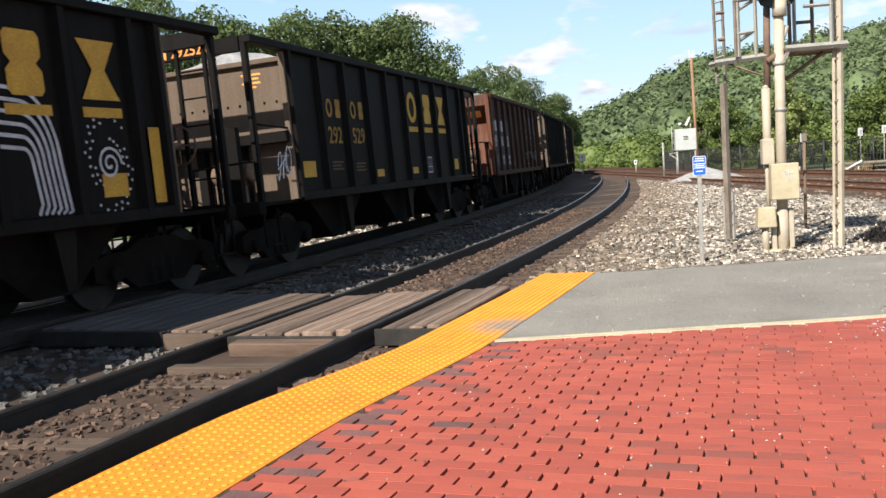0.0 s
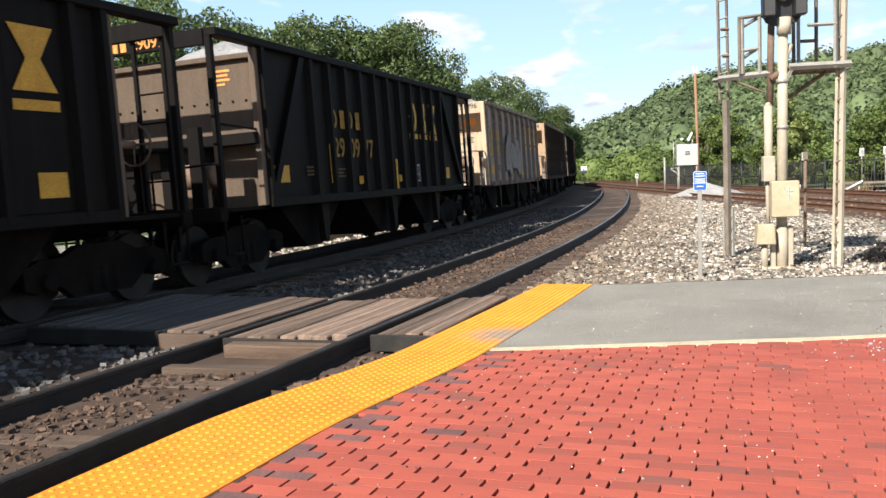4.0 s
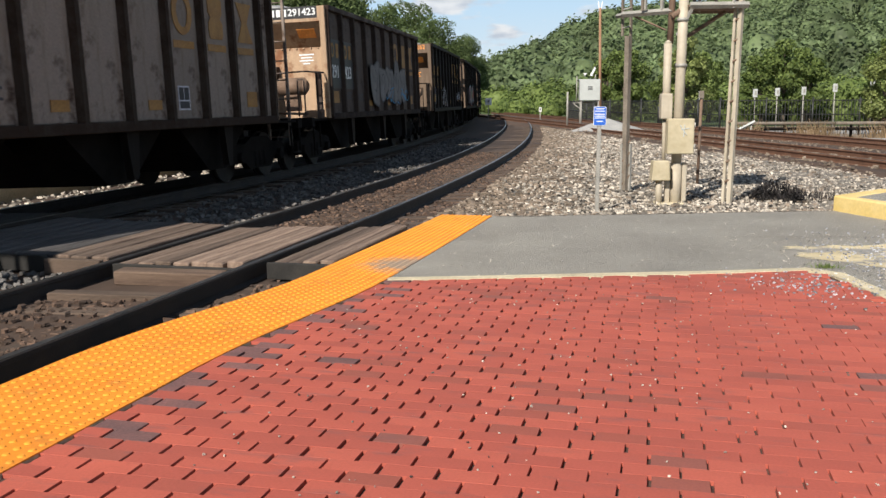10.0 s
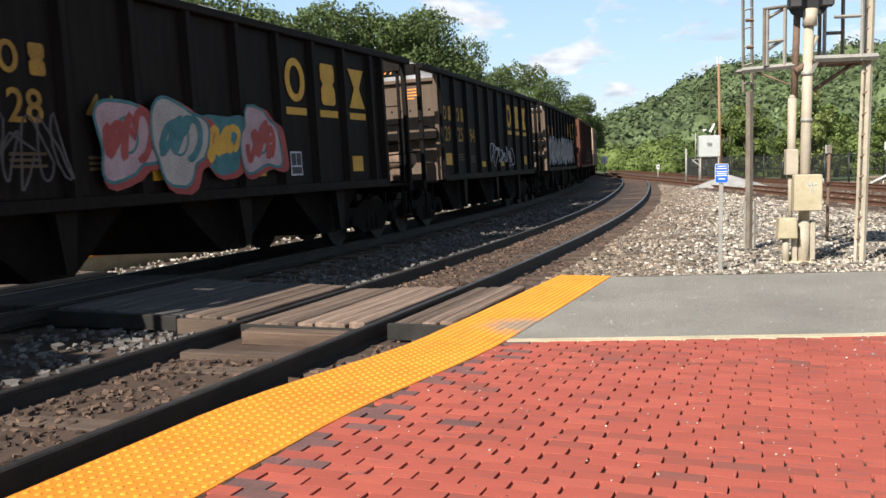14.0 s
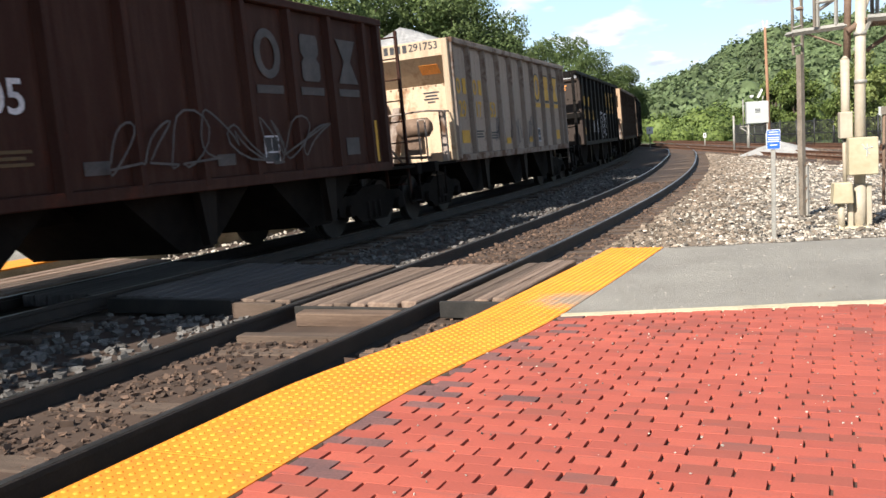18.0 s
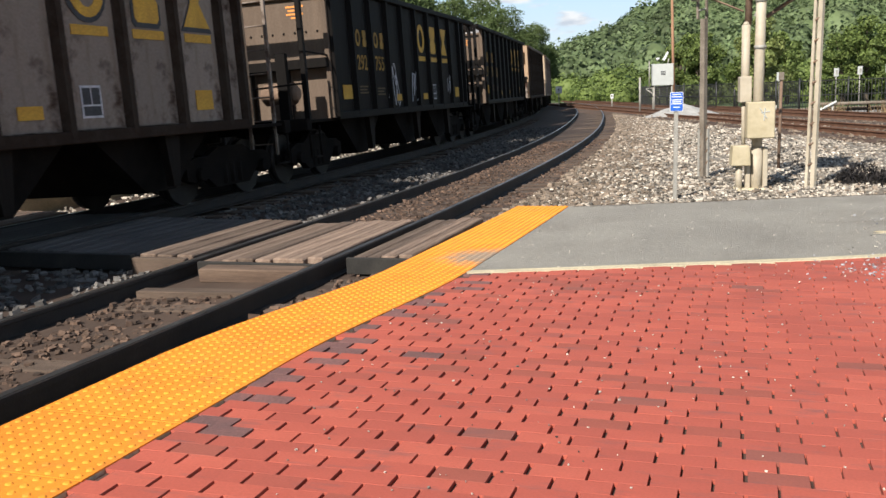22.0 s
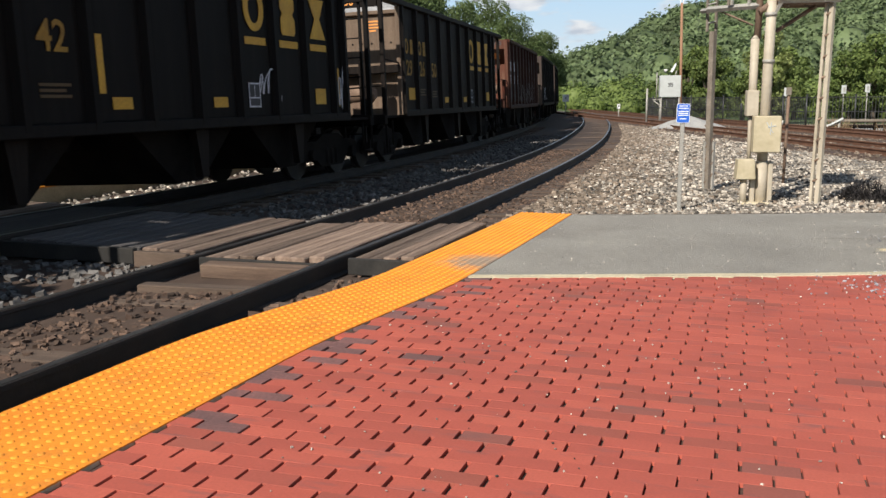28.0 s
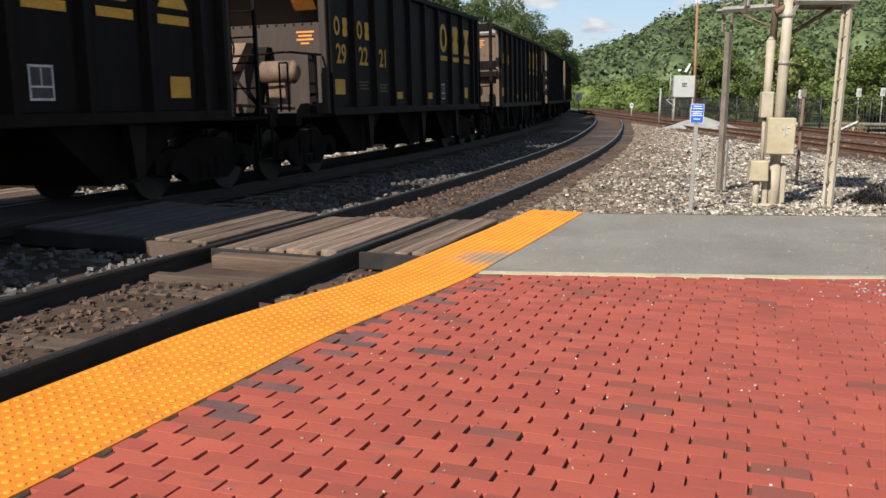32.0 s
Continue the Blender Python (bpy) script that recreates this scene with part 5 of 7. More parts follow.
while len(low) < 560:
    b, d = rw.uniform(-0.12, 0.75), 84 + 150 * rw.uniform(0, 1) ** 1.5
    y = d / math.sqrt(1 + b * b)
    if clear_of_line(b * y, y):
        low.append((b * y, y, hill_z(b * y, y) - 0.5, rw.uniform(1.2, 2.4) * (0.55 + d / 200)))
while len(high) < 1750:
    b, d = rw.uniform(-0.12, 0.66), 210 + 170 * rw.uniform(0, 1) ** 0.9
    y = d / math.sqrt(1 + b * b)
    if clear_of_line(b * y, y):
        high.append((b * y, y, hill_z(b * y, y) - 1.0, rw.choice((2.6, 3.6, 4.4, 5.2, 6.4)) * rw.uniform(0.85, 1.15)))
woods("woods", "bright green woods at the foot of the hill", low, 330, M["leaf_bright"], 4)
woods("woods", "hazy green woods covering the hillside", high, 210, M["leaf_far"], 6)

# ---------------------------------------------------------------- tactile tiles and bricks


def tactile_tile(s0, s1, rows_across=11):
    """One tile between two stations: a thin plate with rows of truncated domes."""
    bm = bmesh.new()
    n = max(2, round((s1 - s0) / 0.3) + 1)
    prev = None
    for k in range(n):
        s = s0 + 0.003 + (s1 - s0 - 0.006) * k / (n - 1)
        i, o = edge_in(s)
        row = [bm.verts.new(along(s, v, z)[0]) for v, z in ((i, -0.001), (i, 0.006), (o + 0.003, 0.006), (o + 0.003, -0.012))]
        if prev:
            for q in range(3):
                bm.faces.new((prev[q], prev[q + 1], row[q + 1], row[q]))
        else:
            bm.faces.new(row)
        prev = row
    bm.faces.new(prev[::-1])
    m = round((s1 - s0) / 0.06)
    for a in range(m):
        s = s0 + (s1 - s0) * (a + 0.5) / m
        i, o = edge_in(s)
        for b in range(rows_across):
            p, th = along(s, i + (o - i) * (b + 0.5) / rows_across)
            low, up = [], []
            for c in range(7):
                g = c * math.tau / 7
                low.append(bm.verts.new((p.x + math.cos(g) * 0.017, p.y + math.sin(g) * 0.017, 0.006)))
                up.append(bm.verts.new((p.x + math.cos(g) * 0.0105, p.y + math.sin(g) * 0.0105, 0.0125)))
            for c in range(7):
                f = bm.faces.new((low[c], low[(c + 1) % 7], up[(c + 1) % 7], up[c]))
                f.smooth = True
                f.material_index = 1
            bm.faces.new(up).material_index = 1
    me = bpy.data.meshes.new("tile")
    bmesh.ops.recalc_face_normals(bm, faces=bm.faces)
    bm.to_mesh(me)
    bm.free()
    me.materials.append(None)
    me.materials.append(M["tactile_dome"])
    return me


for s in np.arange(-12.61, 3.8, 0.61):
    place("tile", tactile_tile(float(s), min(float(s) + 0.61, 3.86)), M["tactile"], platform)

# ---------------------------------------------------------------- hopper cars
PITCH, HALF = 13.721, 5.12
FLOOR, TOP = 1.13, 3.46
POST_X = [-5.11 + 1.075 * i for i in range(10)] + [5.06]
SIDE_Y = 1.5
# other side layouts: even bays on two cars, narrow bays with end braces on one
POSTS = {3: [-5.06] + [-3.43 + 0.705 * i for i in range(11)] + [5.06], 4: [-5.06 + 1.1244 * i for i in range(10)], 12: [-5.06 + 1.1244 * i for i in range(10)]}


def b_box(*a):
    return lambda bm: box(bm, *a)


def b_wheel(bm):
    # tread, flange and hub on the axle's end
    for y0, y1, r in ((0.70, 0.73, 0.445), (0.73, 0.83, 0.42), (0.80, 0.86, 0.14)):
        tube(bm, (0, y0, 0), (0, y1, 0), r, 20)


def b_frame(bm):
    # cast truck side: journal boxes, sloping arms, spring nest
    poly = [(-1.18, 0.36), (-1.18, 0.58), (-0.95, 0.66), (-0.62, 0.66), (-0.34, 0.78), (0.34, 0.78), (0.62, 0.66), (0.95, 0.66), (1.18, 0.58), (1.18, 0.36), (0.98, 0.30), (0.80, 0.44), (0.46, 0.20), (-0.46, 0.20), (-0.80, 0.44), (-0.98, 0.30)]
    prism(bm, poly, 1.0, 1.12)
    for x in (-0.87, 0.87):
        tube(bm, (x, 1.0, 0.42), (x, 1.2, 0.42), 0.10, 10)
    for x in (-0.2, 0.0, 0.2):
        tube(bm, (x, 1.06, 0.24), (x, 1.06, 0.52), 0.085, 8)


def b_hopper(bm):
    # a chute below the side sill, narrowing to its gate
    prism(bm, [(-1.25, 1.06), (1.25, 1.06), (0.48, 0.44), (0.30, 0.30), (-0.30, 0.30), (-0.48, 0.44)], -1.2, 1.2)


def b_chute_rib(bm):
    prism(bm, [(-0.16, 1.0), (0.16, 1.0), (0.07, 0.36), (-0.07, 0.36)], 1.34, 1.45)


def b_side(bm):
    box(bm, -HALF, HALF, SIDE_Y - 0.03, SIDE_Y, FLOOR, TOP - 0.06)


def b_post(bm):
    prism(bm, [(-0.085, SIDE_Y), (-0.045, SIDE_Y + 0.095), (0.045, SIDE_Y + 0.095), (0.085, SIDE_Y)], FLOOR - 0.06, TOP - 0.1, "z")


def b_chord(reach):
    return lambda bm: box(bm, -HALF - reach, HALF + reach, SIDE_Y - 0.07, SIDE_Y + 0.115, TOP - 0.11, TOP)


def b_sill(bm):
    box(bm, -HALF, HALF, SIDE_Y - 0.06, SIDE_Y + 0.09, FLOOR - 0.12, FLOOR + 0.02)


def b_cap_panel(bm):
    # rolled panel bowed out between two posts
    w = (POST_X[1] - POST_X[0]) / 2 - 0.09
    prof = [(-w, SIDE_Y + 0.004), (-w * 0.8, SIDE_Y + 0.016), (w * 0.8, SIDE_Y + 0.016), (w, SIDE_Y + 0.004)]
    prism(bm, prof + [(w, SIDE_Y - 0.005), (-w, SIDE_Y - 0.005)], FLOOR + 0.03, TOP - 0.12, "z")


def b_load(seed):
    def build(bm):
        nx, ny = 26, 7
        vs = []
        for i in range(nx):
            row = []
            for j in range(ny):
                x, y = -4.95 + 9.9 * i / (nx - 1), -1.42 + 2.84 * j / (ny - 1)
                e = max(0.0, 1 - abs(y) / 1.45) ** 0.8
                hump = 0.55 + 0.45 * math.cos((x - seed * 1.1) * 1.15)
                fade = min(1.0, (4.95 - abs(x)) / 1.2)
                z = TOP - 0.20 + fade * e * (0.24 + 0.52 * hump) + 0.05 * noise.noise(Vector((x * 2, y * 2, seed)))
                row.append(bm.verts.new((x, y, z)))
            vs.append(row)
        for i in range(nx - 1):
            for j in range(ny - 1):
                bm.faces.new((vs[i][j], vs[i + 1][j], vs[i + 1][j + 1], vs[i][j + 1]))
    return build


def b_ladder_stile(bm):
    box(bm, -6.48, -6.43, 0.0, 0.05, 0.55, TOP - 0.05)


def b_rung(bm):
    tube(bm, (-6.46, 0.02, 0), (-6.46, 0.46, 0), 0.014, 6)


def b_coupler(bm):
    box(bm, -6.80, -6.2, -0.09, 0.09, 0.78, 0.98)
    prism(bm, [(-6.9, 0.14), (-6.78, 0.17), (-6.66, 0.1), (-6.66, -0.12), (-6.80, -0.14), (-6.82, -0.02), (-6.88, 0.02)], 0.72, 1.02, "z")


def b_sheet_b(bm):
    # slope under the header, then the lower end sheet
    prism(bm, [(-5.17, 3.12), (-4.62, 2.62), (-4.84, 1.05), (-4.78, 1.05), (-4.55, 2.64), (-5.10, 3.15)], -SIDE_Y + 0.04, SIDE_Y - 0.04)


def b_brace_b(bm):
    prism(bm, [(-6.24, 1.05), (-4.98, 2.30), (-4.68, 2.30), (-5.9, 1.05)], -0.05, 0.22)


def b_brace_c(bm):
    prism(bm, [(-5.5, 1.05), (-4.86, 2.22), (-4.68, 2.22), (-5.16, 1.05)], -0.16, 0.0)


def b_rivet(bm):
    tube(bm, (0, 0, 0), (-0.022, 0, 0), 0.024, 6, 0.013)


def b_tank(bm):
    tube(bm, (-6.0, -1.12, 1.62), (-6.0, -0.58, 1.62), 0.19, 14)
    tube(bm, (-6.0, -0.58, 1.62), (-6.0, -0.50, 1.62), 0.19, 14, 0.1)
    tube(bm, (-6.0, -1.2, 1.62), (-6.0, -1.12, 1.62), 0.1, 14, 0.19)
    box(bm, -6.1, -5.9, -1.0, -0.7, 1.1, 1.45)


def b_brakewheel(bm):
    n = 16
    c = Vector((-6.42, 0.45, 1.95))
    pts = [c + Vector((0, math.cos(i * math.tau / n) * 0.27, math.sin(i * math.tau / n) * 0.27)) for i in range(n)]
    for i in range(n):
        tube(bm, pts[i], pts[(i + 1) % n], 0.016, 5)
    for i in range(0, n, 4):
        tube(bm, c, pts[i], 0.012, 5)
    tube(bm, c, c + Vector((0.5, 0, 0)), 0.05, 8)


def b_rail(points, r=0.02):
    def build(bm):
        for a, b in zip(points, points[1:]):
            tube(bm, a, b, r, 6)
    return build


def lettershape(bm, kind, w, h):
    """Plain emblem shapes: a rounded ring, two stacked blocks, an hourglass; in x and z, facing -y."""
    y0, y1 = 0.0, -0.006
    if kind == 0:
        loops = []
        for y, k in ((y0, 1.0), (y1, 1.0), (y1, 0.55), (y0, 0.55)):
            kz = 1.0 if k == 1.0 else 0.66
            loops.append([bm.verts.new((math.cos(a) * w / 2 * k, y, math.sin(a) * h / 2 * kz)) for a in (i * math.tau / 22 for i in range(22))])
        for p, q in zip(loops, loops[1:] + loops[:1]):
            for i in range(22):
                bm.faces.new((p[i], p[(i + 1) % 22], q[(i + 1) % 22], q[i]))
        return
    if kind == 1:
        half = [(0.5, 0.12), (0.5, 0.42), (0.40, 0.5), (-0.40, 0.5), (-0.5, 0.42), (-0.5, 0.12), (-0.34, 0.0)]
        poly = half + [(-x, -z) for x, z in half]
    else:
        poly = [(-0.5, 0.5), (0.5, 0.5), (0.40, 0.36), (0.16, 0.0), (0.40, -0.36), (0.5, -0.5), (-0.5, -0.5), (-0.40, -0.36), (-0.16, 0.0), (-0.40, 0.36)]
    prism(bm, [(x * w * (0.8 if kind == 1 else 1.0), z * h) for x, z in poly], y1, y0)


def text_mesh(body, size):
    k = ("text", body, size)
    if k not in CACHE:
        cu = bpy.data.curves.new("lettering", "FONT")
        cu.body, cu.size, cu.extrude, cu.align_x, cu.align_y, cu.offset = body, size, 0.002, "CENTER", "CENTER", size * 0.012
        cu.resolution_u = 3
        ob = bpy.data.objects.new("lettering", cu)
        scene.collection.objects.link(ob)
        me = bpy.data.meshes.new_from_object(ob.evaluated_get(bpy.context.evaluated_depsgraph_get()))
        bpy.data.objects.remove(ob)
        CACHE[k] = me
    return CACHE[k]


def ribbon(pts, r, name="graffiti"):
    """One continuous flat stroke through points in x and z."""
    bm = bmesh.new()
    prev = None
    for i, p in enumerate(pts):
        a, b = Vector(pts[max(i - 1, 0)]), Vector(pts[min(i + 1, len(pts) - 1)])
        d = (b - a).normalized()
        row = [bm.verts.new((p[0] - d.y * r * k, 0.0003 * (i % 2), p[1] + d.x * r * k)) for k in (1, -1)]
        if prev:
            bm.faces.new((prev[0], prev[1], row[1], row[0]))
        prev = row
    me = bpy.data.meshes.new(name)
    bm.to_mesh(me)
    bm.free()
    return me


def scribble(seed, w, h, strokes, r):
    """A loose looping spray line that runs on inside a w by h field."""
    rnd = random.Random(seed)
    pts = []
    for k in range(strokes):
        cx, cz = -w / 2 + w * (k + 0.5) / strokes, rnd.uniform(-0.12, 0.12) * h
        a0, turns = rnd.uniform(0, 6), rnd.uniform(0.6, 1.2)
        ax, az = w / strokes * rnd.uniform(0.35, 0.7), h * rnd.uniform(0.28, 0.5)
        for i in range(16):
            a = a0 + turns * math.tau * i / 15
            pts.append((cx + ax * math.cos(a) + 0.2 * ax * math.sin(2.3 * a), cz + az * math.sin(a * 1.15 + k)))
    return ribbon(pts, r)


def throw_up(seed, w, h, count, grow):
    """A band of chunky angular sprayed forms with a jagged outline; grow widens it for a rim."""
    rnd = random.Random(seed)
    bm = bmesh.new()
    prev = None
    n = count * 4
    for i in range(n + 1):
        k = i % 4
        top = h * (0.5 - (0.30 if k == 0 else rnd.uniform(0.0, 0.12))) + grow
        low = -h * (0.5 - (0.22 if k == 2 else rnd.uniform(0.0, 0.08))) - grow
        x = -w / 2 + w * i / n + (rnd.uniform(-0.2, 0.2) * w / n if 0 < i < n else (-grow if i == 0 else grow))
        row = [bm.verts.new((x, 0, low)), bm.verts.new((x + rnd.uniform(-0.3, 0.3) * w / n, 0, top))]
        if prev:
            bm.faces.new((prev[0], row[0], row[1], prev[1]))
        prev = row
    me = bpy.data.meshes.new("graffiti")
    bm.to_mesh(me)
    bm.free()
    return me


def bubble(seed, w, h, n=30, line=0.02):
    """One swollen sprayed form: its filled shape, its rim line and an inner line."""
    rnd = random.Random(seed)
    ph = rnd.uniform(0, 6)
    k1, k2 = rnd.choice((2, 3)), rnd.choice((4, 5))
    pts = []
    for i in range(n):
        a = i * math.tau / n
        r = 1 + 0.16 * math.sin(k1 * a + ph) + 0.08 * math.sin(k2 * a + 2 * ph) + (rnd.uniform(-0.34, 0.30) if n < 12 else 0)
        c, q = math.cos(a), math.sin(a)
        pts.append((w / 2 * r * math.copysign(abs(c) ** 0.7, c), h / 2 * r * math.copysign(abs(q) ** 0.7, q)))
    bm = bmesh.new()
    bm.faces.new([bm.verts.new((x, 0, z)) for x, z in pts])
    fill = bpy.data.meshes.new("graffiti")
    bm.to_mesh(fill)
    bm.free()
    a0 = rnd.uniform(0, 6)
    inner = [(w * 0.17 * math.cos(a0 + i * 0.28), h * 0.05 + h * 0.24 * math.sin(a0 + i * 0.28)) for i in range(rnd.randint(13, 20))]
    return fill, ribbon(pts + pts[:2], line), ribbon(inner, line * 0.85)


FLIP = Matrix.Rotation(math.pi, 4, "Z")
MIRY = Matrix.Rotation(math.pi, 4, "Z")
# side paints, toned down to hold the shade on the cars' sides
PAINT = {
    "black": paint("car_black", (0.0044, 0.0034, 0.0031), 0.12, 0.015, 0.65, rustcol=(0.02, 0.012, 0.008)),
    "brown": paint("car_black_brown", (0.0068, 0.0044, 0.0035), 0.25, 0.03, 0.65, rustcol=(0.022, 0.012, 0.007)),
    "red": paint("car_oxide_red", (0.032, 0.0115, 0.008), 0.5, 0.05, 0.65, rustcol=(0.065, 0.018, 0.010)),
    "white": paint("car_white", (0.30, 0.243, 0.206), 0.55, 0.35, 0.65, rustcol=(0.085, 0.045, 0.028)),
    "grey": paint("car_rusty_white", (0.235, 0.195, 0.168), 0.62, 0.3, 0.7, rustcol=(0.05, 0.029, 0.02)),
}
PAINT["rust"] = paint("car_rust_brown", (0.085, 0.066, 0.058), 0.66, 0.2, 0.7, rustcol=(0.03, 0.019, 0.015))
# dusty or rusty end sheets, lightened in colour for the sun on them
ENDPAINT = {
    "black": paint("end_dusty_sunlit", (0.12, 0.088, 0.066), 0.12, 0.4, 0.7, dustcol=(0.19, 0.145, 0.11)),
    "brown": paint("end_dusty_brown_sunlit", (0.135, 0.095, 0.068), 0.25, 0.3, 0.7),
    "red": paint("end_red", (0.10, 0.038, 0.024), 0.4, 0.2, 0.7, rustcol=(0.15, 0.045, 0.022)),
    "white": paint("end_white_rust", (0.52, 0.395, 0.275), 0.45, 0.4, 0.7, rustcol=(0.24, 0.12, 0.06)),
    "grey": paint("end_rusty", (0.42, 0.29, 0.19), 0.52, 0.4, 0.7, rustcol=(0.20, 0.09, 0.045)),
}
PAINT["dark_ended"] = PAINT["black"]
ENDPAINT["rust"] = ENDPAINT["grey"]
# end sheets about half as bright as the other black cars' ends
ENDPAINT["dark_ended"] = paint("end_dark", (0.055, 0.042, 0.036), 0.12, 0.3, 0.7, dustcol=(0.10, 0.078, 0.064))
RIBPAINT = {"rust": paint("rib_rust_brown", (0.04, 0.028, 0.023), 0.7, 0.1, 0.8, rustcol=(0.022, 0.014, 0.011)), "dark_ended": PAINT["black"], "black": PAINT["black"], "brown": PAINT["brown"], "red": PAINT["red"], "white": paint("rib_rust", (0.21, 0.172, 0.148), 0.66, 0.3, 0.8, rustcol=(0.09, 0.05, 0.032)), "grey": paint("rib_dark", (0.035, 0.026, 0.02), 0.8, 0.1, 0.8, rustcol=(0.028, 0.017, 0.012))}
LOOK = {"rust": "rust-brown graffiti-covered", "dark_ended": "dark-ended black-painted", "black": "black-painted", "brown": "dirty brown-black", "red": "oxide-red", "white": "rust-streaked white", "grey": "heavily rusted grey-white"}

STRIPS = {1: ((0, 1.9), (3, 1.45), (5, 1.5)), 3: ((2, 1.66), (4, 1.42), (5, 1.42), (6, 1.48)), 8: ((2, 1.5), (8, 1.6)), 13: ((9, 1.5),), 21: ((3, 1.8), (9, 1.6)), 22: ((0, 1.8), (3, 1.6), (6, 1.6))}

# place in the train, paint, end pattern, number, spray (seed, colour, from x, width, height, strokes)
CARS = [
    (-2, "black", "A", "", ()), (-1, "black", "A", "", ()), (0, "black", "A", "292529", ((3, "chalk", -5.6, 0.5, 0.5, 3),)),
    (1, "red", "B", "290635", ((4, "spray_dim", 2.2, 3.0, 0.4, 7),)), (2, "black", "A", "292687", ()), (3, "black", "A", "290977", ()),
    (4, "white", "B", "291996", ((5, "spray_stone", -0.95, 2.9, 1.25, 7),)), (5, "grey", "B", "292016", ((7, "spray_dark", 2.4, 1.6, 0.6, 4),)), (6, "black", "A", "292401", ()),
    (7, "grey", "B", "", ()), (8, "rust", "B", "291423", ((8, "spray_pale", 0.7, 4.4, 1.2, 8), (9, "spray_blue", 1.6, 3.0, 0.5, 6))),
    (9, "brown", "B", "292262", ((10, "chalk", -3.9, 0.8, 0.7, 4), (11, "chalk", -1.9, 1.4, 0.8, 4), (12, "chalk", 3.6, 1.6, 0.4, 4))),
    (10, "brown", "A", "292844", ((13, "spray_pale", -0.75, 3.7, 1.0, 9), (34, "spray_dim", -3.6, 1.1, 0.8, 5))), (11, "black", "A", "292594", ((15, "chalk", 0.5, 3.0, 0.5, 6),)),
    (12, "black", "A", "292494", ((16, "spray_white", -0.75, 8.4, 1.05, 15),)), (13, "red", "B", "290505", ((18, "spray_dim", 0.8, 4.5, 0.7, 8),)),
    (14, "white", "B", "291753", ((19, "spray_dark", -1.9, 0.9, 0.7, 4), (20, "spray_dark", -0.6, 0.9, 0.8, 4), (21, "spray_dark", 1.0, 0.9, 0.9, 4))),
    (15, "dark_ended", "A", "293012", ((22, "chalk", -2.3, 0.7, 0.5, 4), (31, "chalk", -1.3, 0.7, 0.6, 4), (32, "outline", 0.1, 1.7, 1.0, 4))), (16, "grey", "B", "", ()),
    (17, "black", "A", "292755", ((24, "chalk", -1.6, 0.7, 0.9, 4), (25, "chalk", 0.0, 0.5, 0.7, 3), (26, "chalk", 3.4, 0.6, 0.6, 4))), (18, "black", "A", "292920", ()),
    (19, "grey", "B", "", ()), (20, "white", "B", "291288", ()), (21, "black", "A", "292442", ((27, "chalk", 2.2, 0.7, 0.5, 4), (28, "chalk", 5.0, 0.5, 0.8, 4))),
    (22, "brown", "A", "292650", ()), (23, "red", "B", "290395", ((29, "spray_dim", 0.3, 5.6, 0.85, 16),)), (24, "dark_ended", "B", "292195", ((30, "chalk", -4.0, 2.0, 0.8, 5),)),
    (25, "dark_ended", "B", "292221", ()), (26, "brown", "A", "", ()), (27, "black", "A", "", ()), (28, "brown", "B", "", ()), (29, "black", "A", "", ()), (30, "red", "B", "", ()),
]


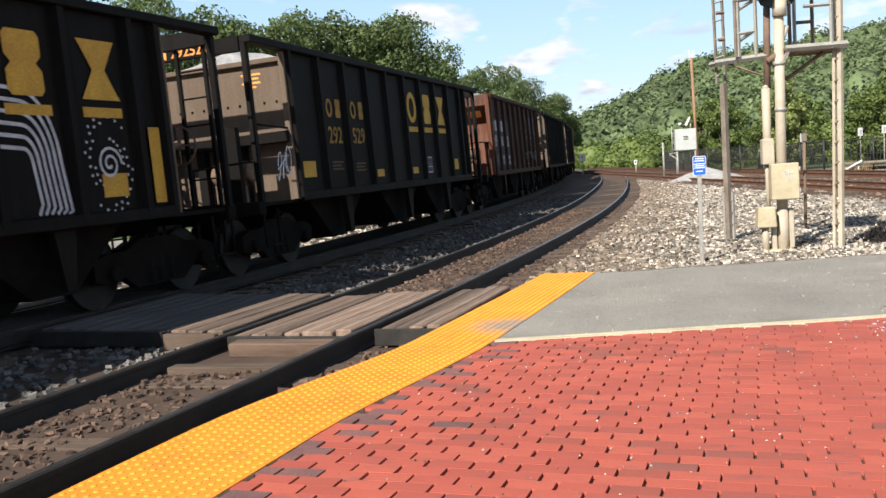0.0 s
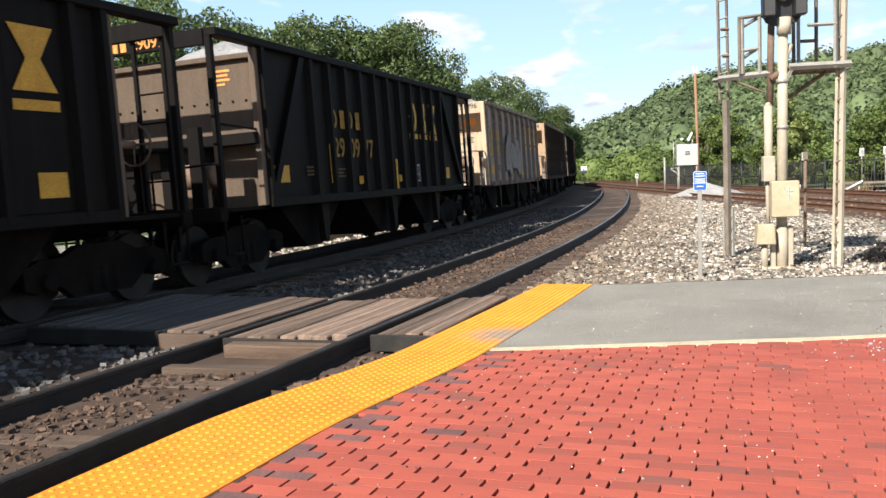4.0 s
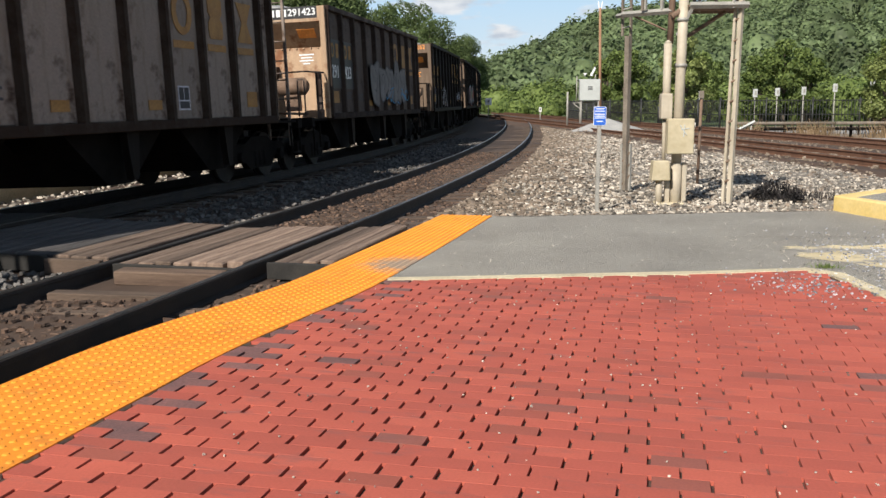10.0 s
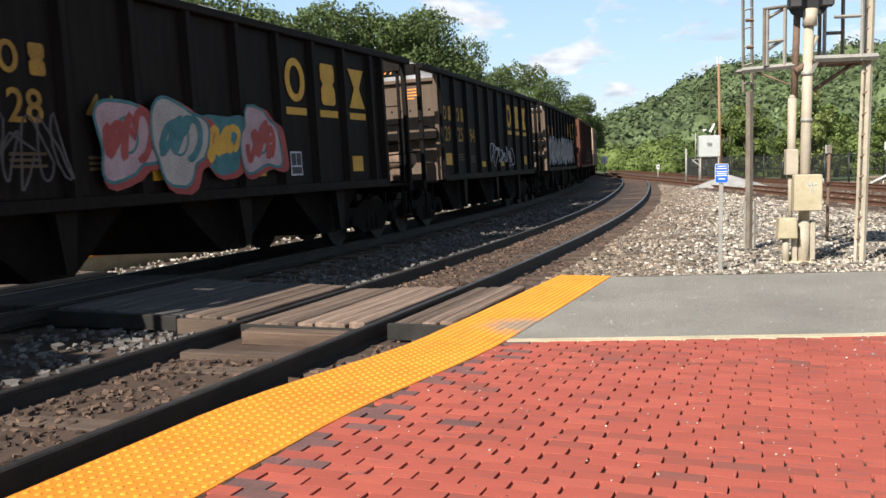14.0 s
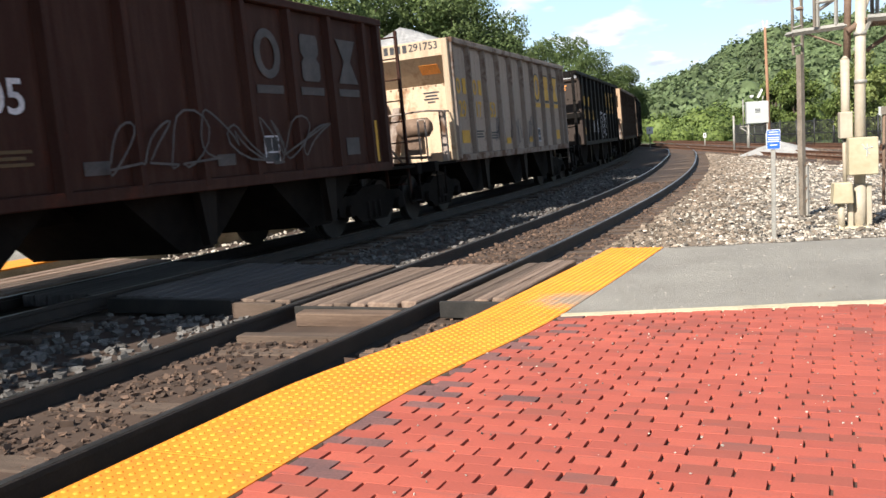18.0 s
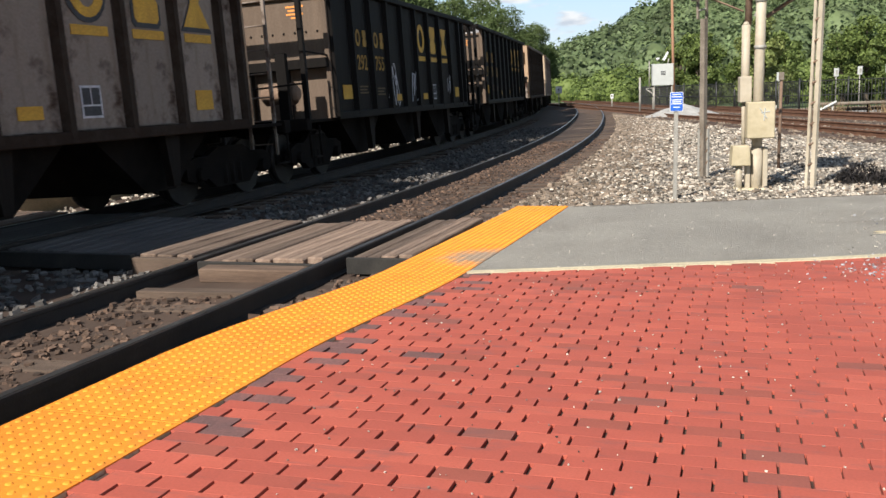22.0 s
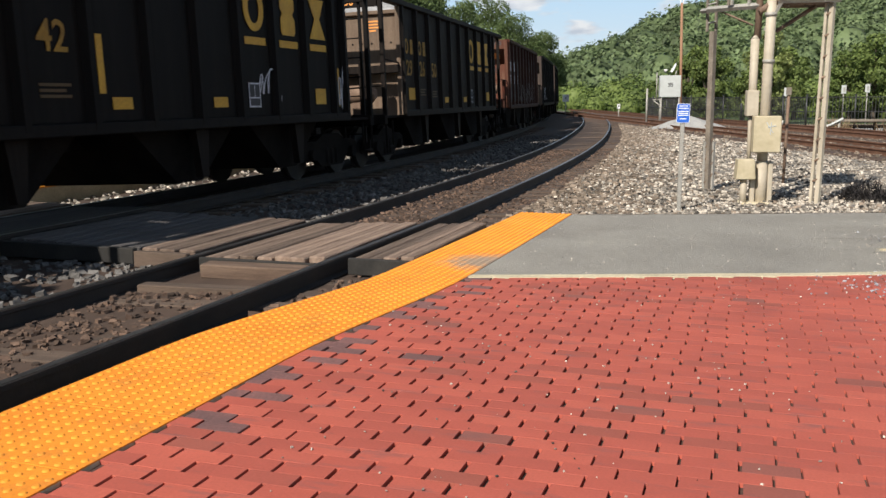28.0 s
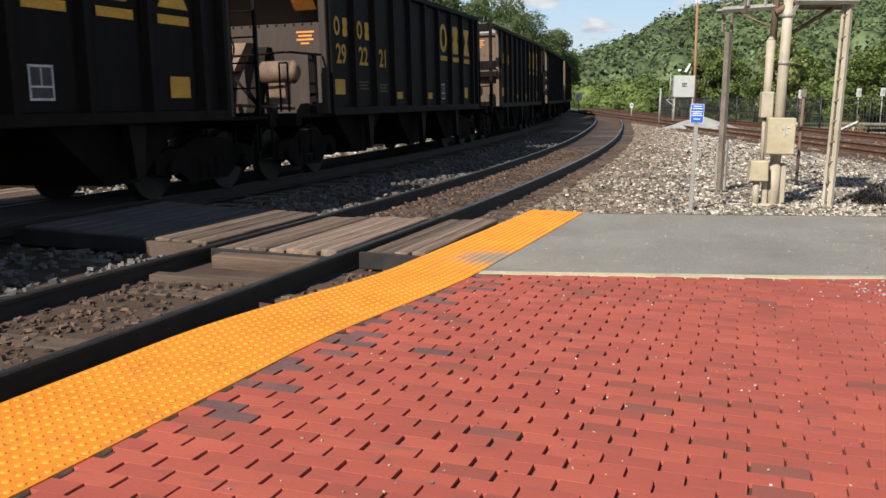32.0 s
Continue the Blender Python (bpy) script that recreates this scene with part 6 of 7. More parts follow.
def end_parts(root, kind, col, number, m, detail):
    """The end of a car with its sheets, ladder, posts, brake gear and coupler; m turns it to either end."""
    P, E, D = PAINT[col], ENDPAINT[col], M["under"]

    def put(name, key, build, mat, mm=None, parent=None, label="", bevel=0.0):
        return place(name, shared(key, build, bevel), mat, parent or root, (m @ mm if mm is not None else m) if parent is None else mm, label)
    put("coupler", "coupler", b_coupler, M["wheel"], bevel=0.015)
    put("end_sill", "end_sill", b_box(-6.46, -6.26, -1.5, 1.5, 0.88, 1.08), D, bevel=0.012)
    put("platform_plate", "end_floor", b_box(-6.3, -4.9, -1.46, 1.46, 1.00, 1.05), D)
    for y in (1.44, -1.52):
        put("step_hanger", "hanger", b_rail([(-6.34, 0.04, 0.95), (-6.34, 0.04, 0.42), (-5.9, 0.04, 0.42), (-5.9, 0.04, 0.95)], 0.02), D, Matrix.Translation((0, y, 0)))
    if kind == "A":
        for y in (1.43, -1.52):
            put("end_post", "pole_a", b_box(-6.38, -6.29, 0.0, 0.09, 1.05, TOP - 0.1), P, Matrix.Translation((0, y, 0)), bevel=0.008)
        put("header", "header_a", b_box(-6.385, -6.30, -1.42, 1.42, TOP - 0.22, TOP), P, bevel=0.008)
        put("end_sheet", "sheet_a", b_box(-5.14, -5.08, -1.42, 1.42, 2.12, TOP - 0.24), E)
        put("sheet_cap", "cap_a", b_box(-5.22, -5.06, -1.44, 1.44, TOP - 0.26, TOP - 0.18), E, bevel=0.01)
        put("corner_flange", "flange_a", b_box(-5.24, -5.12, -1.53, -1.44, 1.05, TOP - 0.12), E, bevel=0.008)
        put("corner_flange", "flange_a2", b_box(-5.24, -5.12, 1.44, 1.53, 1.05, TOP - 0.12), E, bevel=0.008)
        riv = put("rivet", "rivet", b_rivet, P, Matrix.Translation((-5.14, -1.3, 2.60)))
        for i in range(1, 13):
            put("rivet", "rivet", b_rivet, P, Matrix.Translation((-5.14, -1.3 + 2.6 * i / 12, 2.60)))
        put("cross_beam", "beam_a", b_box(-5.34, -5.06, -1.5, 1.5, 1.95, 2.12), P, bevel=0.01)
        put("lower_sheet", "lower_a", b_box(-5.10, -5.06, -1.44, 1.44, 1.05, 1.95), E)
        for y in (-0.62, 0.1, 0.72):
            put("brace_post", "lpost_a", b_box(-5.26, -5.10, -0.07, 0.07, 1.05, 1.95), P, Matrix.Translation((0, y, 0)))
        put("brace_post", "lpost_b", b_box(-6.1, -5.98, -0.09, 0.09, 1.05, 2.2), P, Matrix.Translation((0, -0.95, 0)))
        put("grab_rail", "grab_a", b_rail([(-6.36, -1.46, 1.66), (-6.40, -1.40, 1.66), (-6.40, -0.45, 1.62), (-6.40, -0.45, 1.05)], 0.018), P)
        put("grab_rail", "grab_a2", b_rail([(-6.34, -1.47, 2.2), (-5.2, -1.47, 2.16)], 0.018), P)
        lad_x = 0.07
        put("brake_tank", "tank", b_tank, M["ruststeel"], Matrix.Translation((0.25, 0.1, -0.1)))
        put("handbrake", "brakewheel", b_brakewheel, M["ruststeel"], Matrix.Translation((0.1, 0.35, 0)))
    else:
        put("header", "header_b", b_box(-5.20, -4.98, -1.43, 1.43, 3.12, TOP - 0.01), E, bevel=0.012)
        put("end_sheet", "sheet_b", b_sheet_b, E)
        for y in (1.42, -1.54):
            put("corner_post", "corner_post", b_box(-5.26, -5.12, 0.0, 0.12, 1.05, TOP - 0.02), E, Matrix.Translation((0, y, 0)), bevel=0.01)
        for i in range(17):
            put("rivet", "rivet_b", b_rivet, E, Matrix.Translation((-4.63, -1.34 + 2.68 * i / 16, 2.60)))
        put("placard", "placard_b", b_box(-0.006, 0.006, -0.2, 0.2, -0.13, 0.13), M["orange"], Matrix.Translation((-4.935, -1.02, 2.90)) @ Matrix.Rotation(math.radians(-47.7), 4, "Y"), label="small orange placard")
        put("brace", "brace_b", b_brace_b, M["ruststeel"], Matrix.Translation((0, 0.12, 0)))
        put("brace", "brace_b2", b_brace_c, P, Matrix.Translation((0, -0.1, 0)))
        put("guard_rail", "guard_b", b_rail([(-6.34, 0.15, 1.05), (-6.34, 0.15, 1.78), (-6.34, 0.22, 1.88), (-6.34, 0.58, 1.88), (-6.34, 0.64, 1.78), (-6.34, 0.64, 1.05)], 0.024), P)
        put("grab_rail", "grab_b", b_rail([(-5.3, -1.46, 2.02), (-6.3, -1.40, 2.02), (-6.38, -1.30, 2.02), (-6.38, -0.25, 1.98), (-6.38, -0.25, 1.05)], 0.02), P)
        put("grab_rail", "grab_b2", b_rail([(-6.36, -1.34, 1.1), (-6.36, -1.34, 1.86), (-6.36, -1.2, 1.86), (-6.36, -1.2, 1.1)], 0.016), P)
        put("stanchion", "stanch_b", b_box(-5.62, -5.52, -1.48, -1.36, 1.05, 2.04), P, bevel=0.008)
        put("brake_tank", "tank", b_tank, M["ruststeel"], Matrix.Translation((0.3, -0.02, 0.12)))
        put("handbrake", "brakewheel", b_brakewheel, M["ruststeel"], Matrix.Translation((0.1, 0.2, 0.1)))
        put("air_pipe", "airpipe_b", b_rail([(-5.6, -0.5, 1.1), (-5.9, -0.3, 1.5), (-5.7, 0.0, 1.75), (-5.2, 0.1, 1.8)], 0.025), P)
        put("air_pipe", "airpipe_b2", b_rail([(-6.2, 0.9, 1.2), (-5.8, 0.2, 1.25), (-5.6, -0.4, 1.2), (-6.1, -1.3, 1.15)], 0.03), M["ruststeel"])
        lad_x = 0.2
    lad = put("ladder", "stile", b_ladder_stile, P, Matrix.Translation((lad_x, 0.86, 0)))
    put("stile", "stile", b_ladder_stile, P, Matrix.Translation((0, 0.44, 0)), lad)
    for i in range(8):
        put("rung", "rung", b_rung, P, Matrix.Translation((0, 0.0, 0.72 + 0.37 * i)), lad)
    if not detail:
        return
    ink = M["orange"] if col in ("black", "brown", "dark_ended") else M["spray_dark"]
    face, zt = (-6.387, TOP - 0.11) if kind == "A" else (-5.202, TOP - 0.13)
    y_num, y_mark = (-0.62, 0.22) if kind == "A" else (-1.02, -0.42)
    if number in ("291423", "291288"):
        ink = M["white"]
        place("header_plate", shared("header_plate", b_box(-0.0015, 0.0, -1.36, 0.05, -0.13, 0.12)), M["black"], root, m @ Matrix.Translation((face, 0, zt)), "black-painted band under the number")
    if number:
        g = Matrix.Translation((face - 0.002, y_num, zt)) @ Matrix.Rotation(-math.pi / 2, 4, "Z") @ Matrix.Rotation(math.pi / 2, 4, "X")
        place("lettering", text_mesh(number, 0.21), ink, root, m @ g, "painted car number")
    for i in range(4):
        place("mark", shared("mark_bar", b_box(-0.003, 0.003, -0.045, 0.045, -0.075, 0.075)), ink, root, m @ Matrix.Translation((face - 0.002, y_mark - 0.135 * i + (0.2 if kind == "B" else 0), zt)), "owner's mark as plain bars")
    for i in range(4):
        w = (0.17, 0.13, 0.16, 0.08)[i]
        place("stencil", shared(f"stencil_line{i}", b_box(-0.003, 0.003, -w, w, -0.016, 0.016)), ink, root, m @ Matrix.Translation((-5.143 if kind == "A" else -4.65 - 0.009 * i, -0.9, (3.06 if kind == "A" else 2.46) - 0.065 * i)), "small unreadable stencil line")


def build_car(n, col, kind, number, sprays):
    root = thing("hopper_car", f"{LOOK[col]} open-top hopper car loaded with pale stone", "freight car", group="cars of the coal train")
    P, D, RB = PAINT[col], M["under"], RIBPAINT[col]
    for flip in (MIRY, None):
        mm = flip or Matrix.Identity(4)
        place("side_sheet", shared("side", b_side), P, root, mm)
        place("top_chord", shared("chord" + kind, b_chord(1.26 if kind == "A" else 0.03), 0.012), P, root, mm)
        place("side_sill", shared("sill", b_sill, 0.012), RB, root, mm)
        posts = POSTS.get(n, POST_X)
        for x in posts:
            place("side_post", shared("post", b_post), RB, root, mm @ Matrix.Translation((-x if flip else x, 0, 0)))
        if flip and n == 3:
            for sgn in (1, -1):
                place("diagonal_brace", shared(f"diag{sgn}", lambda bm: prism(bm, [(sgn * 3.66, 3.34), (sgn * 3.84, 3.34), (sgn * 5.06, 1.25), (sgn * 4.90, 1.25)], -SIDE_Y - 0.09, -SIDE_Y)), RB, root)
        elif flip:
            for a, b in zip(posts, posts[1:] if n in POSTS else posts[1:-1]):
                place("side_panel", shared("panel", b_cap_panel), P, root, mm @ Matrix.Translation((-(a + b) / 2, 0, 0)))
    place("load", shared(f"load{n % 4}", b_load(n % 4)), M["load"], root, label="heap of pale crushed stone")
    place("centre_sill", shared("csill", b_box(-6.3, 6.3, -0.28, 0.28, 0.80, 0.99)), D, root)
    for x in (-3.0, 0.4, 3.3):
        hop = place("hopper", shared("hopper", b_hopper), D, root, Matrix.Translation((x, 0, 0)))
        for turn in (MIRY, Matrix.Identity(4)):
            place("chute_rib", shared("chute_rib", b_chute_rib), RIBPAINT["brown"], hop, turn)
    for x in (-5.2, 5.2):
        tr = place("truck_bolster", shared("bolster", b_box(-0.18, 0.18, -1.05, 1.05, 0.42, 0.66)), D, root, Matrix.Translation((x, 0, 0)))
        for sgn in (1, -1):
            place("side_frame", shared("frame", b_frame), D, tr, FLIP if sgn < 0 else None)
        for ax in (-0.87, 0.87):
            place("axle", shared("axle", lambda bm: tube(bm, (0, -0.8, 0.42), (0, 0.8, 0.42), 0.075, 8)), M["wheel"], tr, Matrix.Translation((ax, 0, 0)))
            for sgn in (1, -1):
                place("wheel", shared("wheel", b_wheel), M["wheel"], tr, Matrix.Translation((ax, 0, 0.42)) @ (FLIP if sgn < 0 else Matrix.Identity(4)))
    seen = n >= -1 and n <= 27
    end_parts(root, kind, col, number, Matrix.Identity(4), seen)
    end_parts(root, kind, col, "", FLIP, False)
    if seen:
        yy = -(SIDE_Y + 0.022)
        big = M["spray_dim"] if col == "red" else M["ochre"] if col in ("grey", "rust") and n != 16 else M["yellow"]
        bays = POSTS[n] if n in (4, 12) else POST_X
        mid = lambda i: (bays[i] + bays[i + 1]) / 2
        spots = {i: mid(i) for i in range(9)}
        if n == 3:
            spots.update({0: -2.38, 1: -1.68, 2: -1.01, 6: 1.68, 7: 2.35, 8: 3.06})
        # on two cars all writing stands a bay nearer the front, the number in threes
        triple = n in (0, 17)
        first = 1 if triple else 0
        if n in (1, 23):
            for i in range(3):
                place("repaint_patch", shared("repaint", b_box(-0.44, 0.44, -0.003, 0, -0.78, 0.72)), M["repaint"], root, Matrix.Translation((mid(i), yy + 0.004, 2.04)), "dull dark grey repainted patch")
        if n == 1:
            for i, rows_txt in ((1, ("LD LMT", "LT WT")), (2, ("229600", "56400"))):
                for k, tx in enumerate(rows_txt):
                    place("lettering", text_mesh(tx, 0.155), M["chalk"], root, Matrix.Translation((mid(i), yy - 0.004, 1.55 - 0.16 * k)) @ Matrix.Rotation(math.pi / 2, 4, "X"), "small white load limits")
        for i, z in STRIPS.get(n, ()):
            place("reflector", shared("strip_tall", b_box(-0.055, 0.055, -0.006, 0, -0.33, 0.33)), M["yellow"], root, Matrix.Translation((POST_X[i] + 0.2, yy, z)), "tall yellow reflective strip")
        for j, i in enumerate((5, 6, 7) if triple else (6, 7, 8)):
            place("emblem", shared(f"emblem{j}{n == 3}", lambda bm: lettershape(bm, j, 0.50 if n == 3 else 0.60, 0.66)), big, root, Matrix.Translation((spots[i], yy - 0.004, 2.66 if n == 3 else 2.72)), "large yellow emblem shape")
            if col == "white" or n == 16:
                place("emblem_outline", shared(f"emblem_rim{j}", lambda bm: lettershape(bm, j, 0.72, 0.76)), M["spray_dark"], root, Matrix.Translation((mid(i) - 0.01, yy, 2.71)), "dark outline of the emblem shape")
            place("underline", shared(f"underline{n == 3}", b_box(-0.26 if n == 3 else -0.31, 0.26 if n == 3 else 0.31, -0.006, 0, -0.055, 0.055)), big, root, Matrix.Translation((spots[i], yy, 2.25)))
        ink = M["chalk"] if col == "red" else M["number_yellow"] if big is M["yellow"] and col in ("black", "brown") else big
        for i in (first, first + 1):
            for dx, k in ((-0.17, 0), (0.2, 1)):
                place("mark", shared(f"mark{k}", lambda bm: lettershape(bm, k, 0.26, 0.32)), ink, root, Matrix.Translation((spots[i] + dx, yy - 0.003, 2.43 if n == 3 else 2.53)), "owner's mark as a plain shape")
        if number:
            cut = ["", number[:3], number[3:]] if triple else [number[:2], number[2:4], number[4:]]
            if n == 8:
                # digits in white on two black plates
                cut = [number[:3], number[3:], ""]
                ink = M["white"]
                for i in (0, 1):
                    place("number_plate", shared("number_plate", b_box(-0.45, 0.45, -0.002, 0, -0.36, 0.72)), M["black"], root, Matrix.Translation((mid(i), yy, 2.05)), "black number panel")
            for i, tx in enumerate(cut):
                if tx:
                    place("lettering", text_mesh(tx, 0.47 if len(tx) < 3 else 0.40), ink, root, Matrix.Translation((spots[i], yy - 0.004, 1.92 if n == 3 else 2.05)) @ Matrix.Rotation(math.pi / 2, 4, "X"), "painted car number")
        for i, z, w, h in ((0, 1.50, 0.24, 0.13), (3, 1.36, 0.18, 0.07), (5, 1.36, 0.18, 0.07), (8, 1.44, 0.2, 0.13)):
            place("reflector", shared(f"refl{i}", b_box(-w, w, -0.006, 0, -h, h)), big, root, Matrix.Translation((mid(i) + (n * 7 % 5 - 2) * 0.06, yy, z)), "yellow reflective patch")
        db = place("data_panel", shared("data_panel", b_box(-0.17, 0.17, -0.004, 0, -0.18, 0.18)), M["chalk"], root, Matrix.Translation((mid(6) - 0.12, yy, 1.46)), "white-lined data panel")
        for x0, x1, z0, z1 in ((-0.145, -0.01, -0.03, 0.155), (0.01, 0.145, -0.03, 0.155), (-0.145, 0.145, -0.155, -0.05)):
            place("panel_field", shared(f"field{x0}{z0}", b_box(x0, x1, -0.007, -0.003, z0, z1)), M["spray_dark"], db)
        for i, z in ((1, 1.60), (2, 1.56)):
            for k in range(3):
                place("stencil", shared(f"side_stencil{k % 2}", b_box(-0.26, 0.22 - 0.08 * (k % 2), -0.005, 0, -0.016, 0.016)), M["spray_dark"] if col in ("white", "grey", "rust") else M["stencil_dim"], root, Matrix.Translation((mid(i), yy, z - 0.06 * k)), "small unreadable stencil line")
        for k, (seed, mat, x, w, h, strokes) in enumerate(sprays):
            if h > 0.95:
                block = n == 12
                rows = max(3, round(w / (0.7 if block else 0.95)))
                rim = M["chalk"] if mat == "outline" else M["spray_teal"] if n == 10 else M["spray_dark"]
                zc = 1.20 + h * 0.56
                if block:
                    place("graffiti", throw_up(seed, w, h, 9, 0.04), M["spray_blue_pale"], root, Matrix.Translation((x, yy - 0.074, zc)), "pale blue sprayed ground of jagged outline")
                if n == 4:
                    place("graffiti", throw_up(seed, 0.3, h * 0.9, 2, 0.0), M["spray_dark"], root, Matrix.Translation((x - w / 2 - 0.12, yy - 0.076, zc)), "black sprayed shadow block")
                for q in range(rows):
                    size = (w / rows * 1.12, h * (0.82 + 0.12 * ((q * 7 + seed) % 3 - 1)))
                    shapes = bubble(seed * 31 + q, *size, 9 if n in (12, 23) else 30, 0.042 if block else 0.02)
                    at = Matrix.Translation((x - w / 2 + w * (q + 0.5) / rows, yy - 0.080 - 0.008 * (q % 2), zc)) @ Matrix.Rotation(0.12 * ((q + seed) % 3 - 1), 4, "Y")
                    if n == 10:
                        place("graffiti", bubble(seed * 31 + q, size[0] * 1.18, size[1] * 1.1)[0], M["spray_red"], root, Matrix.Translation((0.09, 0.003, -0.04)) @ at, "dull red sprayed shadow shape")
                    if mat != "outline":
                        place("graffiti", shapes[0], M[("spray_pink", "spray_silver", "spray_teal")[q % 3] if n == 10 else mat], root, at, "sprayed swollen form")
                    for line in shapes[1:]:
                        place("graffiti", line, rim, root, Matrix.Translation((0, -0.003, 0)) @ at, "sprayed graffiti outline")
                    if n == 10:
                        place("graffiti", scribble(seed + 50 + q, size[0] * 0.7, size[1] * 0.7, 3, 0.05), M[("spray_red", "spray_teal", "yellow")[q % 3]], root, Matrix.Translation((0, -0.007, 0)) @ at, "thick sprayed graffiti strokes")
            else:
                place("graffiti", scribble(seed, w, h, strokes, 0.014), M[mat], root, Matrix.Translation((x, yy - (0.006 if w < 1.1 else 0.082) - 0.004 * k, 1.60)), "sprayed graffiti strokes")
    if n == -1:
        # spray art on the first car: nested arcs, and a ring of dots about a whorl
        for k in range(6):
            r = 0.12 + 0.085 * k
            pts = [(-0.55, -0.02 + r * 1.4)] + [(-0.15 + r * 0.9 * math.sin(a), r * 1.4 * math.cos(a) - 0.05) for a in (math.radians(8 * i) for i in range(12))] + [(-0.1 + r * 0.95, -0.45 - 0.02 * k), (-0.16 + r * 0.95, -0.56)]
            place("graffiti", ribbon(pts, 0.02), M["chalk"], root, Matrix.Translation((mid(7), yy - 0.006, 1.74)), "white sprayed nested arcs")
        for k in range(44):
            r, a = (0.26, 0.34, 0.42, 0.48)[k % 4], k * 2.39
            place("graffiti_dot", shared("dot", lambda bm: tube(bm, (0, 0, 0), (0, -0.004, 0), 0.018, 6)), M["chalk"], root, Matrix.Translation((mid(8) + r * 0.9 * math.cos(a), yy, 1.68 + r * 1.1 * math.sin(a))))
        place("graffiti", ribbon([(0.2 * math.cos(a) * (1 - a / 14), 0.2 * math.sin(a) * (1 - a / 14)) for a in (0.45 * i for i in range(28))], 0.016), M["chalk"], root, Matrix.Translation((mid(8), yy - 0.008, 1.68)), "white sprayed whorl")
        place("reflector", shared("tall_patch", b_box(-0.1, 0.1, -0.006, 0, -0.45, 0.45)), M["yellow"], root, Matrix.Translation((POST_X[-1] - 0.2, yy, 1.65)), "tall yellow patch")
    return root


train = [(n, build_car(n, col, kind, number, sprays)) for n, col, kind, number, sprays in CARS]


def brick_material(name, island):
    m, n, l, b = shader(name, 0.8)
    if island:
        r = n.new("ShaderNodeNewGeometry").outputs["Random Per Island"]
    else:
        r = n.new("ShaderNodeObjectInfo").outputs["Random"]
    c = ramp(n, l, r, [(0.0, (0.24, 0.084, 0.064)), (0.04, (0.30, 0.078, 0.052)), (0.12, (0.365, 0.080, 0.053)), (0.5, (0.41, 0.088, 0.057)), (1.0, (0.46, 0.104, 0.066))])
    stain = noise_tex(n, l, 1.1, 5, 0.6, space="Object")
    grain = noise_tex(n, l, 70, 3, 0.6)
    c = mix(n, l, 1.0, c, ramp(n, l, stain, [(0.3, (0.84, 0.84, 0.86)), (0.7, (1.08, 1.06, 1.05))]), "MULTIPLY")
    c = mix(n, l, 1.0, c, ramp(n, l, grain, [(0.2, (0.86,) * 3), (0.8, (1.12,) * 3)]), "MULTIPLY")
    # purple-grey smears drawn out along the courses
    t = n.new("ShaderNodeNewGeometry")
    g = n.new("ShaderNodeMapping")
    g.inputs["Rotation"].default_value = (0, 0, 0.196)
    x = n.new("ShaderNodeTexNoise")
    x.inputs["Scale"].default_value, x.inputs["Detail"].default_value, x.inputs["Roughness"].default_value = 1.0, 5, 0.65
    g2 = n.new("ShaderNodeMapping")
    g2.inputs["Scale"].default_value = (2.6, 11.0, 1.0)
    l.new(t.outputs["Position"], g.inputs["Vector"])
    l.new(g.outputs["Vector"], g2.inputs["Vector"])
    l.new(g2.outputs["Vector"], x.inputs["Vector"])
    c = mix(n, l, ramp(n, l, x.outputs["Fac"], [(0.56, (0, 0, 0)), (0.74, (0.75,) * 3)]), c, (0.15, 0.075, 0.072))
    l.new(c, b.inputs["Base Color"])
    relief(n, l, b, grain, 0.25, 0.004)
    return m


M["brick_dark"] = surface("brick_purple_grey", (0.13, 0.070, 0.066), (0.23, 0.10, 0.088), 3, 60, 0.8, vary=0.3)
M["brick"] = brick_material("brick_red", False)
M["brick_far"] = brick_material("brick_red_field", True)
U, V = Vector((0.981, -0.195, 0)), Vector((0.195, 0.981, 0))
BL, BH, COURSE = 0.203, 0.1018, 0.1025


BORDER = [(-0.70, 6.90), (0.07, 6.985), (0.96, 7.105), (1.88, 7.215), (2.9, 7.40)]


def brick_inside(c):
    """0: off the paved field; 1: on it; 2: in the course beside the strip."""
    best = min(((along(s, edge_in(s)[0])[0] - c).length, s) for s in (-13.9 + 0.5 * i for i in range(30)))[1]
    p, th = along(best, edge_in(best)[0])
    off = -(c.x - p.x) * math.sin(th) + (c.y - p.y) * math.cos(th)
    if off > 0.03 or c.x > 2.80 - 0.05 * (c.y - 5.8) - 0.05:
        return 0
    for (x0, y0), (x1, y1) in zip(BORDER, BORDER[1:]):
        if c.x <= x1:
            break
    if c.y > y0 + (y1 - y0) * (c.x - x0) / (x1 - x0) - 0.03:
        return 0
    return 2 if off > -0.25 else 1


cells = []
for row in range(-56, 92):
    v = -1.0 + row * COURSE
    u = -3.6 + (0.11 if row % 2 else 0.0) + random.uniform(-0.012, 0.012)
    while u < 4.7:
        # open end joints near the strip, closing towards the far side
        gap = 0.002 + 0.013 * max(0.0, min(1.0, (1.5 - u) / 2.6)) + random.uniform(-0.003, 0.005)
        c = U * (u + BL / 2) + V * v
        u += BL + gap
        kind = brick_inside(c) if -5.95 < c.y else 0
        if kind:
            dark = random.random() < (0.30 if kind == 2 else 0.006)
            cells.append((c.x, c.y, random.uniform(-0.0012, 0.0004), random.uniform(-0.012, 0.012), random.uniform(-0.005, 0.005), dark))
cells.sort(key=lambda q: math.hypot(q[0] - 0.1, (q[1] - 3.9) * 0.8))
ANG = math.atan2(U.y, U.x)


